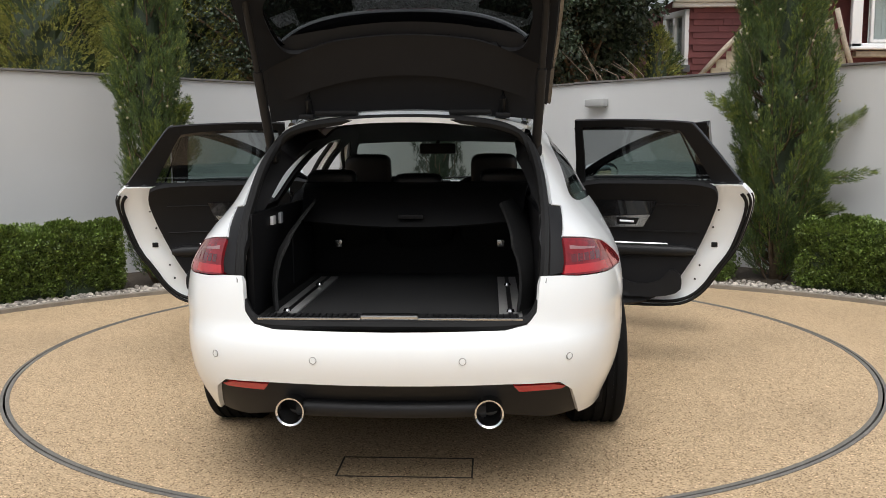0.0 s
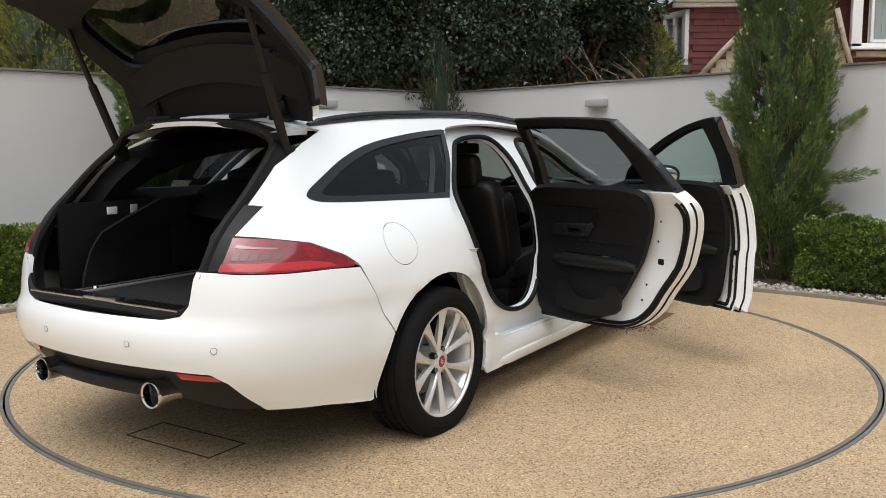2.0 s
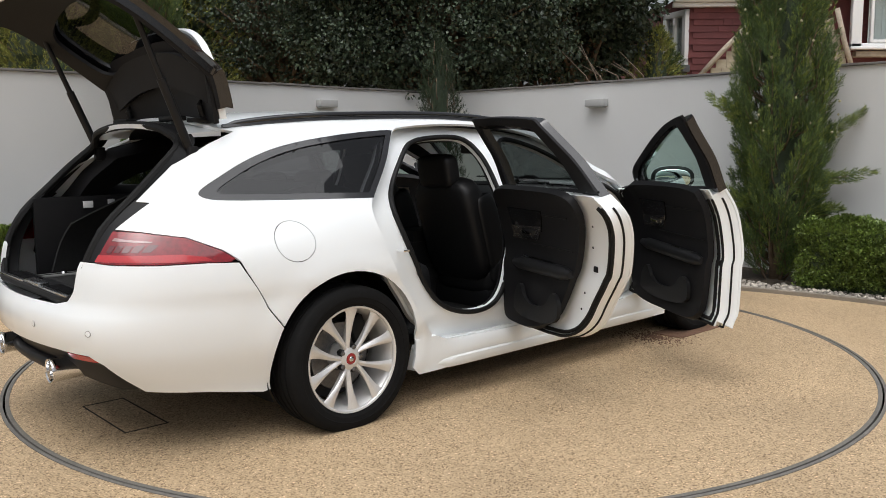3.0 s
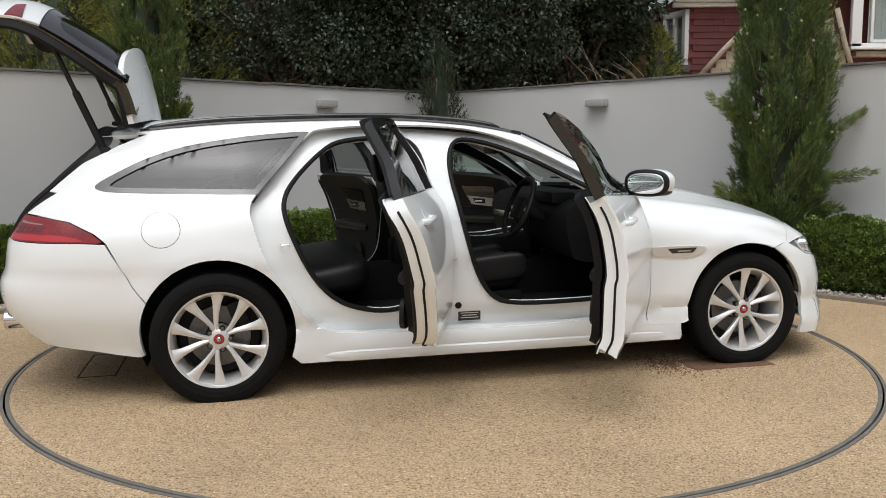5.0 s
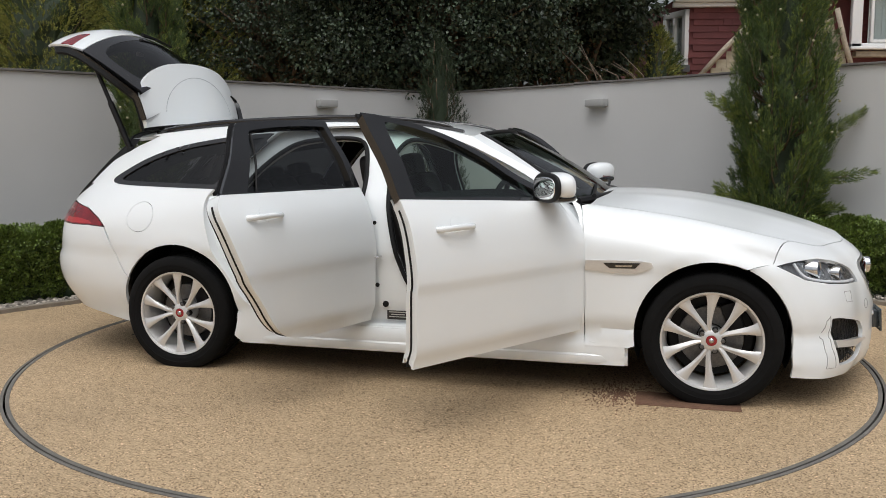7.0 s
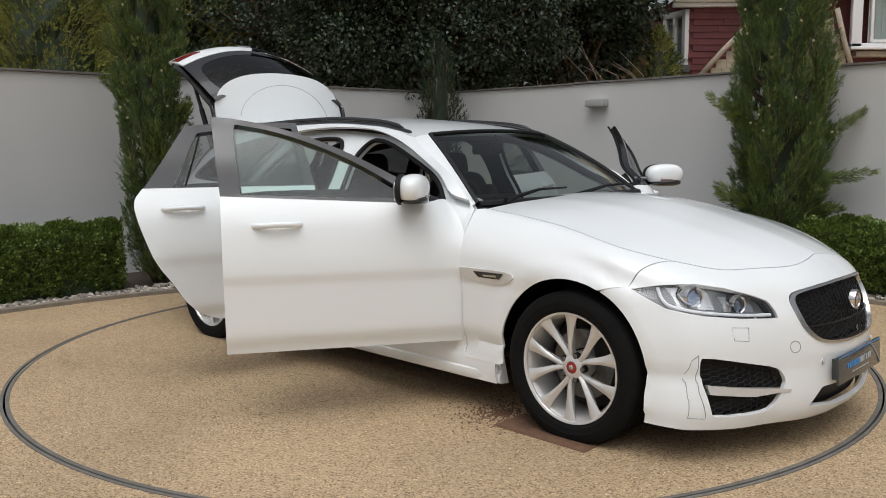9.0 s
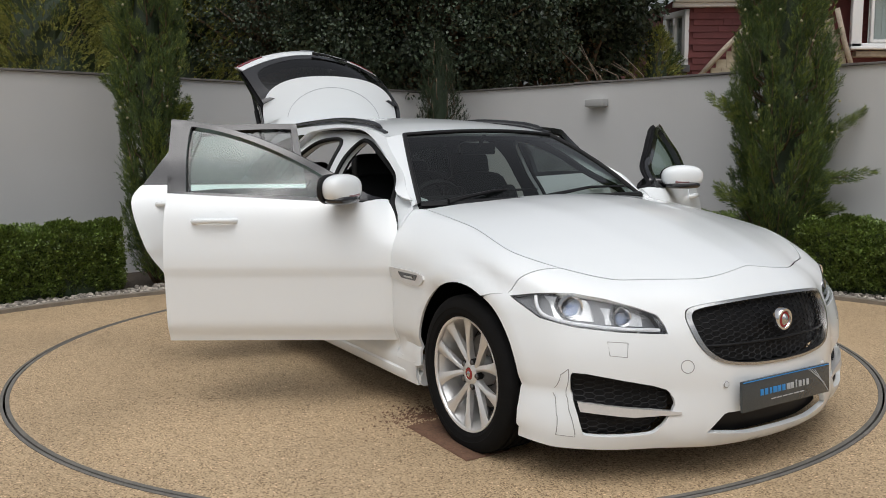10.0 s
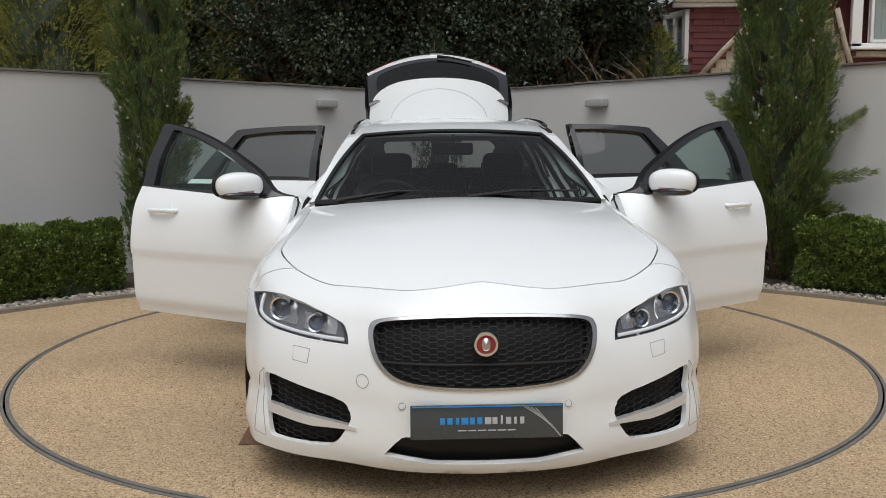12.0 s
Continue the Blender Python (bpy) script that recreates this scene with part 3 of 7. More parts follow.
for q, sd in (((-5.6, 6.9, 0), 31), ((-7.4, 7.9, 0), 32), ((-4.3, 8.2, 0), 33)):
    spray_tree("leyland_conifer", "large yellow-green conifer hedge tree behind the wall", q, 5.2, ([0, 0.1, 0.4, 0.7, 0.9, 1], [0.9, 1.25, 1.2, 0.9, 0.5, 0.05]), 13000, M_LEY, M_CYP, lean=1.6, size=(0.045, 0.095), yellow=0.25, trunk=0.12, rng_seed=sd, twig=12, group="conifers behind the wall")
spray_tree("leyland_conifer", "yellow-green conifer seen between tree and house", (3.45, 8.5, 0), 3.1, ([0, 0.1, 0.4, 0.7, 0.9, 1], [0.4, 0.5, 0.5, 0.42, 0.25, 0.03]), 2600, M_LEY, M_CYP, lean=1.4, size=(0.045, 0.09), yellow=0.4, trunk=0.1, rng_seed=41, group="conifers behind the wall")
# a far row of dark trees closes the view between the crowns
for k, (x, y) in enumerate(((-9.5, 11.5), (-6.5, 11.5), (-3.5, 11.0), (-0.8, 10.6), (1.9, 10.8))):
    broad_tree("dark_tree", "dark evergreen in the shade of a tree belt", (x, y, 0), ((0, 0, 3.0), (1.9, 1.1, 2.6)), 15000, M_DARKLEAF_SHADE, leaf=(0.09, 0.17), seed=60 + k, clumps=70)
bm = bmesh.new()
rr = random.Random(4)
for k in range(8):
    x0 = 2.0 + rr.uniform(0, 0.9)
    tube(bm, [(x0, 6.2, 2.0), (x0 - rr.uniform(0.05, 0.2), 6.25, 2.2), (x0 - rr.uniform(0.2, 0.5), 6.3, 2.3 + rr.uniform(0, 0.35))], [0.014, 0.009, 0.003], 5)
tagged(obj("dead_branches", bm, M_TWIG), "bare pale brown dead branches above the wall", "branches", kind="stuff")


# ---------------------------------------------------------------- house beyond the wall
def house():
    e = tagged(new("house"), "house clad in dark red hung tiles with white bay window", "house")
    e.location = (6.6, 9.0, 0)
    X0, X1, Y0 = -2.47, 4.2, 0.0
    bm = bmesh.new()
    box(bm, (X0 + X1) / 2, 3.0, 1.9, X1 - X0, 6.0 - 0.06, 3.8)
    part("wall", bm, M_TILE, e, smooth=False)
    # hung tiles, course by course
    tm = bpy.data.meshes.new("hung_tile")
    b2 = bmesh.new()
    box(b2, 0, 0, 0, 0.1665, 0.016, 0.125)
    bmesh.ops.transform(b2, matrix=Matrix.Rotation(radians(-6), 4, "X"), verts=b2.verts)
    b2.to_mesh(tm)
    b2.free()
    tm.materials.append(M_TILE)
    c = 0
    rr = random.Random(9)
    for row in range(13):
        z = 2.35 + row * 0.105
        x = X0 + 0.08 + (row % 2) * 0.08
        while x < X1 - 1.2 and c < 300:
            if x < -1.4 or (0.2 < x < 0.75 and True) or z < 2.62 and x > 0.2:
                o = new("hung_tile", tm)
                o.parent = e
                o.location = (x, Y0 + 0.012 + rr.uniform(-0.003, 0.003), z)
                o.rotation_euler = (rr.uniform(-0.02, 0.02), 0, rr.uniform(-0.012, 0.012))
                c += 1
            x += 0.167
    # canted bay with a narrow white window at the corner
    cw = bpy.data.objects.new("corner_window", None)
    scene.collection.objects.link(cw)
    cw.parent = e
    cm = Matrix.Translation((X0, 0.0, 0)) @ Matrix.Rotation(radians(109), 4, "Z")
    bm = bmesh.new()
    for a, b_, c0, c1 in ((0.0, 0.09, 2.5, 3.5), (0.56, 0.65, 2.5, 3.5), (0.0, 0.65, 3.40, 3.5), (0.0, 0.65, 2.62, 2.70), (0.30, 0.36, 2.66, 3.42)):
        box(bm, (a + b_) / 2, 0.03, (c0 + c1) / 2, b_ - a, 0.08, c1 - c0, cm, 0.006)
    part("window_frame", bm, M_UPVC, cw, "white frame of a narrow bay window")
    bm = bmesh.new()
    box(bm, 0.325, 0.02, 3.05, 0.6, 0.01, 0.75, cm)
    part("pane", bm, M_HOUSEGLASS, cw, smooth=False)
    bm = bmesh.new()
    box(bm, 0.325, -0.05, 3.05, 0.6, 0.02, 0.75, cm)
    part("net_curtain", bm, M_NET, cw, "pale net curtain", smooth=False)
    bm = bmesh.new()
    box(bm, 0.325, 0.04, 2.53, 0.7, 0.14, 0.12, cm, 0.01)
    part("window_sill", bm, M_SATIN_GREY, cw, "dark grey lead sill")
    bm = bmesh.new()
    box(bm, -1.9, -0.08, 3.66, 1.7, 0.14, 0.13, bevel=0.02)
    box(bm, -1.9, -0.03, 3.56, 1.7, 0.1, 0.07, bevel=0.01)
    part("gutter", bm, M_UPVC, e, "white gutter and fascia board")
    bm = bmesh.new()
    V0 = [(X0 - 0.3, -0.3, 3.75), (X1, -0.3, 3.75), (X1, 3.0, 5.4), (X0 - 0.3, 3.0, 5.4)]
    f = bm.faces.new([bm.verts.new(v) for v in V0])
    r = bmesh.ops.extrude_face_region(bm, geom=[f])
    bmesh.ops.translate(bm, vec=(0, 0, 0.08), verts=[v for v in r["geom"] if isinstance(v, bmesh.types.BMVert)])
    part("roof", bm, M_ROOFTILE, e, smooth=False)
    # white bay window
    w = bpy.data.objects.new("bay_window", None)
    scene.collection.objects.link(w)
    w.parent = e
    wx0, wx1, wz0, wz1, y = 0.14, 2.4, 2.83, 3.75, -0.2
    bm = bmesh.new()
    for a, b_, c0, c1 in ((wx0, wx0 + 0.17, wz0, wz1), (0.96, 1.02, wz0 + 0.06, wz1), (wx1 - 0.1, wx1, wz0, wz1), (wx0, wx1, wz0, wz0 + 0.07), (wx0, wx1, wz1 - 0.08, wz1), (1.6, 1.67, wz0, wz1)):
        box(bm, (a + b_) / 2, y, (c0 + c1) / 2, b_ - a, 0.09, c1 - c0, bevel=0.008)
    for a, b_ in ((0.47, 0.93), (1.05, 1.57)):
        for q in (a, b_):
            box(bm, q, y - 0.03, (wz0 + wz1) / 2 + 0.03, 0.05, 0.05, wz1 - wz0 - 0.12, bevel=0.006)
        box(bm, (a + b_) / 2, y - 0.03, wz0 + 0.1, b_ - a, 0.05, 0.05, bevel=0.006)
    box(bm, 1.3, y - 0.05, 3.42, 0.5, 0.04, 0.05)
    part("window_frame", bm, M_UPVC, w)
    bm = bmesh.new()
    box(bm, (wx0 + wx1) / 2, y - 0.06, wz0 - 0.02, wx1 - wx0 + 0.1, 0.2, 0.05, bevel=0.01)
    part("window_sill", bm, M_UPVC, w)
    for a, b_ in ((0.45, 0.95), (1.03, 1.6), (1.68, 2.3)):
        bm = bmesh.new()
        box(bm, (a + b_) / 2, y + 0.01, (wz0 + wz1) / 2, b_ - a, 0.008, wz1 - wz0 - 0.1)
        part("pane", bm, M_HOUSEGLASS, w, smooth=False)
        bm = bmesh.new()
        for k in range(9):
            xx = a + (b_ - a) * (k + 0.5) / 9
            box(bm, xx, y + 0.05 + 0.012 * (k % 2), (wz0 + wz1) / 2, (b_ - a) / 9 + 0.004, 0.01, wz1 - wz0 - 0.1)
        part("net_curtain", bm, M_NET, w, "pale net curtain", smooth=False)
    bm = bmesh.new()
    box(bm, 1.3, y - 0.02, wz0 - 0.11, 2.2, 0.14, 0.1, bevel=0.02)
    part("lead_flashing", bm, M_OLDSTONE, e, "grey lead flashing below the window")
    # low pale-tiled porch roof with pale verges
    bm = bmesh.new()
    for a, b_ in (((-2.42, -0.5, 2.36), (-1.62, -0.5, 3.2)), ((-0.24, -0.5, 3.42), (0.11, -0.5, 2.3))):
        bm = bmesh.new()
        tube(bm, [a, ((a[0] + b_[0]) / 2 - 0.02, -0.5, (a[2] + b_[2]) / 2), b_], 0.042, 8)
        part("verge", bm, M_OLDSTONE, e, "weathered pale verge of a small gable")
    b2 = bmesh.new()
    box(b2, 0, 0, 0, 0.17, 0.02, 0.14, bevel=0.004)
    pm = bpy.data.meshes.new("gable_tile")
    b2.to_mesh(pm)
    b2.free()
    pm.materials.append(M_ROOFTILE)
    for row in range(8):
        z = 2.3 + row * 0.13
        x = -2.30 + row * 0.123 + (row % 2) * 0.04
        while x < 0.02 - row * 0.041:
            o = new("gable_tile", pm)
            o.parent = e
            o.location = (x, -0.44 + rr.uniform(-0.004, 0.004), z)
            x += 0.176
    return e


house()


# ================================================================ the car
# car space: x forward, y to the car's left, z up, origin at the turntable's centre line
M_PAINT = mat("white_car_paint", (0.845, 0.875, 0.88), rough=0.35, var=0.012, scale=2, fine=900, bump=0.004, dist=0.0003, coat=0.85, spec=0.3)
M_BLACKP = mat("gloss_black_trim", (0.012, 0.012, 0.013), rough=0.12, var=0.1, bump=0, coat=0.6)
M_SATIN = mat("satin_black_plastic", (0.008, 0.008, 0.0085), rough=0.5, spec=0.3, var=0.15, scale=15, fine=500, bump=0.08, dist=0.0005)
M_RUBBER = mat("black_rubber_seal", (0.008, 0.008, 0.008), rough=0.6, spec=0.25, var=0.15, bump=0)
M_TYRE = mat("tyre_rubber", (0.008, 0.008, 0.008), rough=0.9, spec=0.15, var=0.25, scale=20, fine=200, bump=0.1, dist=0.001)
M_ALLOY = mat("silver_alloy", (0.72, 0.715, 0.70), rough=0.33, metal=0.45, var=0.06, bump=0, coat=0.4)
M_DARKMETAL = mat("brake_metal", (0.16, 0.16, 0.16), rough=0.4, metal=0.9, var=0.25, scale=30)
M_CHROME = mat("chrome", (0.75, 0.75, 0.75), rough=0.08, metal=1.0, var=0.03, bump=0)
M_SATINCHROME = mat("satin_chrome", (0.55, 0.55, 0.54), rough=0.25, metal=1.0, var=0.05, bump=0)
M_REDLAMP = mat("red_lamp_lens", (0.20, 0.006, 0.011), rough=0.1, var=0.4, scale=14, fine=60, bump=0, coat=0.5)
M_DARKRED = mat("dark_red_lamp", (0.10, 0.008, 0.012), rough=0.1, var=0.3, bump=0, coat=1.0)
M_CLEARSTRIP = mat("pale_lamp_strip", (0.30, 0.16, 0.16), rough=0.12, var=0.1, bump=0, coat=1.0)
M_RED = mat("red_reflector", (0.45, 0.02, 0.025), rough=0.15, var=0.1, bump=0, coat=0.8)
M_BADGE = mat("red_enamel", (0.28, 0.015, 0.018), rough=0.2, var=0.1, bump=0, coat=0.6)
M_LEATHER = mat("black_leather", (0.008, 0.008, 0.0085), rough=0.5, spec=0.35, var=0.2, scale=25, fine=300, bump=0.25, dist=0.001)
M_CARPET = mat("black_carpet", (0.007, 0.007, 0.007), rough=0.95, var=0.35, scale=40, fine=400, bump=0.5, dist=0.003)
M_TRIM = mat("black_soft_trim", (0.007, 0.007, 0.0078), rough=0.6, spec=0.25, var=0.15, scale=20, fine=400, bump=0.12, dist=0.0006)
M_SEAM = mat("grey_seam", (0.30, 0.30, 0.30), rough=0.6, var=0.05, bump=0)
M_LAMPGREY = mat("grey_lamp_interior", (0.22, 0.225, 0.23), rough=0.3, metal=0.3, var=0.2, scale=20, bump=0)
M_RAIL = mat("brushed_aluminium", (0.30, 0.30, 0.29), rough=0.4, metal=0.3, var=0.15, scale=30)
M_WHITEPLASTIC = mat("white_light_guide", (0.85, 0.86, 0.88), rough=0.2, var=0.02, bump=0)
M_PLATE = mat("charcoal_plate", (0.045, 0.055, 0.06), rough=0.25, var=0.2, scale=3, bump=0, coat=0.5)
M_BLUE = mat("blue_print", (0.03, 0.25, 0.62), rough=0.3, var=0.05, bump=0)
M_GREYPRINT = mat("grey_print", (0.45, 0.47, 0.49), rough=0.3, var=0.05, bump=0)
M_LAMPGLASS = glass_mat("clear_lamp_glass", (0.93, 0.94, 0.95))
M_LENS = glass_mat("projector_glass", (0.55, 0.6, 0.7))
M_PRIVACY = glass_mat("privacy_glass", (0.12, 0.125, 0.13))
M_REARGLASS = glass_mat("grey_tinted_glass", (0.32, 0.345, 0.35))
M_GREENGLASS = glass_mat("pale_green_glass", (0.54, 0.70, 0.64))
M_WINDSCREEN = glass_mat("windscreen_glass", (0.42, 0.48, 0.46))
M_GATEGLASS = glass_mat("tailgate_glass", (0.12, 0.125, 0.13))
M_MIRROR = mat("mirror_silver", (0.85, 0.87, 0.87), rough=0.02, metal=1.0, var=0.01, bump=0)
M_STICKER = mat("black_label", (0.03, 0.03, 0.03), rough=0.4, var=0.1, bump=0)
M_PALE = mat("pale_print", (0.6, 0.6, 0.55), rough=0.5, var=0.05, bump=0)

XR, XF, RW = -1.356, 1.604, 0.338
ARCH_R, ARCH_F = 0.383, 0.372


def pchip(xs, ys):
    """Smooth monotone curve through the given points."""
    xs, ys = np.array(xs, float), np.array(ys, float)
    h, d = np.diff(xs), np.diff(ys) / np.diff(xs)
    m = np.zeros(len(xs))
    m[0], m[-1] = d[0], d[-1]
    for i in range(1, len(xs) - 1):
        if d[i - 1] * d[i] > 0:
            w1, w2 = 2 * h[i] + h[i - 1], h[i] + 2 * h[i - 1]
            m[i] = (w1 + w2) / (w1 / d[i - 1] + w2 / d[i])

    def f(x):
        x = np.clip(np.asarray(x, float), xs[0], xs[-1])
        i = np.clip(np.searchsorted(xs, x) - 1, 0, len(xs) - 2)
        t = (x - xs[i]) / h[i]
        return (ys[i] * (1 + 2 * t) * (1 - t) ** 2 + m[i] * h[i] * t * (1 - t) ** 2 + ys[i + 1] * t * t * (3 - 2 * t) + m[i + 1] * h[i] * t * t * (t - 1))
    return f


WID = pchip([0.12, 0.16, 0.21, 0.27, 0.31, 0.345, 0.405, 0.43, 0.56, 0.655, 0.672, 0.685, 0.74, 0.80, 0.88, 0.95, 1.0, 1.05, 1.2, 1.3, 1.36, 1.40, 1.43],
            [0.86, 0.885, 0.915, 0.915, 0.894, 0.899, 0.924, 0.927, 0.931, 0.934, 0.939, 0.942, 0.939, 0.930, 0.914, 0.890, 0.862, 0.828, 0.738, 0.655, 0.605, 0.575, 0.53])
REAR = pchip([0.26, 0.31, 0.36, 0.46, 0.55, 0.60, 0.64, 0.80, 0.95, 1.1, 1.25, 1.38, 1.43], [-2.36, -2.40, -2.44, -2.495, -2.515, -2.512, -2.488, -2.46, -2.40, -2.29, -2.16, -2.04, -2.0])
FRONT = pchip([0.11, 0.16, 0.25, 0.40, 0.55, 0.63, 0.70, 0.76, 0.82, 0.90], [2.41, 2.46, 2.475, 2.475, 2.455, 2.43, 2.385, 2.31, 2.24, 2.16])
_rx, _re = np.array([0, .003, .012, .035, .080, .15, .24, .35, .466, .77, 1]), np.array([0, .14, .28, .48, .666, .78, .850, .90, .938, .985, 1])
_fx, _fe = np.array([0, .004, .014, .03, .06, .09, .15, .25, .40, .66, 1]), np.array([0, .13, .235, .33, .43, .51, .70, .88, .982, .999, 1])


def _arclen(xi, eta, length, width):
    d = np.hypot(np.diff(xi) * length, np.diff(eta) * width)
    return np.concatenate([[0], np.cumsum(d)])


_ra, _fa = _arclen(_rx, _re, 1.31, 0.94), _arclen(_fx, _fe, 1.47, 0.94)
S_REAR, S_FRONT = -1.2 - _ra[-1], 1.0 + _fa[-1]
RXI, RETA = pchip(S_REAR + _ra, _rx), pchip(S_REAR + _ra, _re)
FXI, FETA = pchip((S_FRONT - _fa)[::-1], _fx[::-1]), pchip((S_FRONT - _fa)[::-1], _fe[::-1])
EDGE = pchip([0.6, 1.0, 1.3, 1.6, 1.9, 2.15, 2.4, 2.7, S_FRONT], [1.02, 0.968, 0.94, 0.905, 0.85, 0.795, 0.755, 0.755, 0.785])
SH = 0.19


def smooth01(x):
    x = np.clip(x, 0, 1)
    return x * x * (3 - 2 * x)


def surf(s, v):
    """The body's skin: s runs along the flank from tail to nose, v is the height; beside the bonnet v bends over the shoulder. y is outward."""
    s, v = np.asarray(s, float), np.asarray(v, float)
    b = smooth01((s - 0.75) / 0.25)
    e = EDGE(s)
    ph = np.clip((v - e + SH) / SH, 0, math.pi / 2)
    z = np.where(v < e - SH, v, (1 - b) * v + b * (e - SH + SH * np.sin(ph)))
    w = WID(np.minimum(z, np.where(b > 0, e - SH + (1 - b) * 0.6, 9)))
    w = np.where(z < 0.345, w + (np.maximum(w, 0.912) - w) * np.maximum(smooth01((-0.6 - s) / 0.25), smooth01((s - 0.98) / 0.1)), w)
    tail = smooth01((-1.0 - s) / 0.4)
    w = w * (1 - tail) + tail * np.where(z < 0.5, np.minimum(w, 0.927 - 0.075 * smooth01((0.5 - z) / 0.32)), w)
    w = w - b * 0.185 * (0.5 * (1 - np.cos(ph)) + 0.5 * np.maximum(np.sin(ph), 0) ** 1.3) * np.where(v > e - SH, 1, 0)
    # the glasshouse draws in towards tail and windscreen
    w = w * (1 - 0.085 * smooth01((-0.8 - s) / 1.2) * smooth01((z - 0.80) / 0.28)) * (1 - 0.09 * smooth01((s - 0.1) / 0.6) * smooth01((z - 0.98) / 0.17))
    # the wing stays full over the headlight and only then turns in to the bonnet's edge
    full = 0.905 - 0.085 * smooth01((v - e + SH - 0.12) / 0.18)
    keep = np.where(z < e - SH, smooth01((s - 1.2) / 0.2), smooth01((s - 1.5) / 0.5))
    w = np.where(s > 1.2, np.maximum(w, full * keep + w * (1 - keep)), w)
    for cx, rad in ((XR, 0.41), (XF, 0.40)):
        r = np.hypot(s - cx, z - RW)
        w = w + 0.010 * np.exp(-((r - rad) / 0.05) ** 2) * (z > 0.2)
    rear, front = s < -1.2, s > 1.0
    B, Fz = REAR(z), FRONT(z)
    x = np.where(rear, B + RXI(s) * (-1.2 - B), np.where(front, Fz + FXI(s) * (1.0 - Fz), s))
    k = FXI(s)
    fe = FETA(s) + (0.035 * smooth01((0.66 - z) / 0.2) + 0.05 * smooth01((0.46 - z) / 0.28)) * np.clip(k / 0.12, 0, 1) * np.clip((0.45 - k) / 0.22, 0, 1)
    y = w * np.where(rear, RETA(s), np.where(front, np.minimum(fe, 1.0), 1.0))
    return x, y, z


def sv_many(x, z):
    """(s, v) of the flank points with these x and z."""
    x, z = np.asarray(x, float), np.asarray(z, float)
    s, v = x.copy(), z.copy()
    for _ in range(25):
        e = EDGE(s)
        b = smooth01((s - 0.75) / 0.25)
        bent = e - SH + SH * np.arcsin(np.clip((z - e + SH) / SH, -1, 1))
        v = np.where((s > 0.75) & (z > e - SH), (1 - b) * z + b * bent, z)
        s = np.clip(s + (x - surf(s, v)[0]) * 0.8, S_REAR, S_FRONT)
    return s, v


_SV = {}


def sv(x, z):
    if -1.2 < x < 0.75:
        return x, z
    k = (round(float(x), 5), round(float(z), 5))
    if k not in _SV:
        s, v = sv_many([k[0]], [k[1]])
        _SV[k] = (float(s[0]), float(v[0]))
    return _SV[k]


def end_many(y, z, end):
    """(s, v) of the points of the nose or tail with these outward y and z."""
    y, z = np.asarray(y, float), np.asarray(z, float)
    lo, hi = (1.0, S_FRONT) if end == "front" else (S_REAR, -1.2)
    lo, hi = np.full(y.shape, lo), np.full(y.shape, hi)
    for _ in range(26):
        m = (lo + hi) / 2
        v = z
        if end == "front":
            e = EDGE(m)
            v = np.where(z > e - SH, e - SH + SH * np.arcsin(np.clip((z - e + SH) / SH, -1, 1)), z)
        up = (surf(m, v)[1] > y) == (end == "front")
        lo, hi = np.where(up, m, lo), np.where(up, hi, m)
    return m, v


_ES = {}


def end_s(y, z, end):
    k = (round(float(y), 5), round(float(z), 5), end)
    if k not in _ES:
        s, v = end_many([k[0]], [k[1]], end)
        _ES[k] = (float(s[0]), float(v[0]))
    return _ES[k]


def chaikin(pts, n=2, closed=True):
    pts = [np.array(p, float) for p in pts]
    for _ in range(n):
        out = []
        k = len(pts)
        for i in range(k if closed else k - 1):
            a, b = pts[i], pts[(i + 1) % k]
            out += [a * 0.75 + b * 0.25, a * 0.25 + b * 0.75]
        if not closed:
            out = [pts[0]] + out + [pts[-1]]
        pts = out
    return pts


def dense(pts, step=0.02, closed=True):
    out = []
    k = len(pts)
    for i in range(k if closed else k - 1):
        a, b = np.array(pts[i], float), np.array(pts[(i + 1) % k], float)
        n = max(1, int(np.ceil(np.linalg.norm(b - a) / step)))
        out += [a + (b - a) * j / n for j in range(n)]
    if not closed:
        out.append(np.array(pts[-1], float))
    return out


def inside(P, poly):
    poly = np.asarray(poly)
    x, y = P[:, 0], P[:, 1]
    c = np.zeros(len(P), bool)
    j = len(poly) - 1
    for i in range(len(poly)):
        xi, yi, xj, yj = *poly[i], *poly[j]
        hit = ((yi > y) != (yj > y)) & (x < (xj - xi) * (y - yi) / (yj - yi + 1e-12) + xi)
        c ^= hit
        j = i
    return c


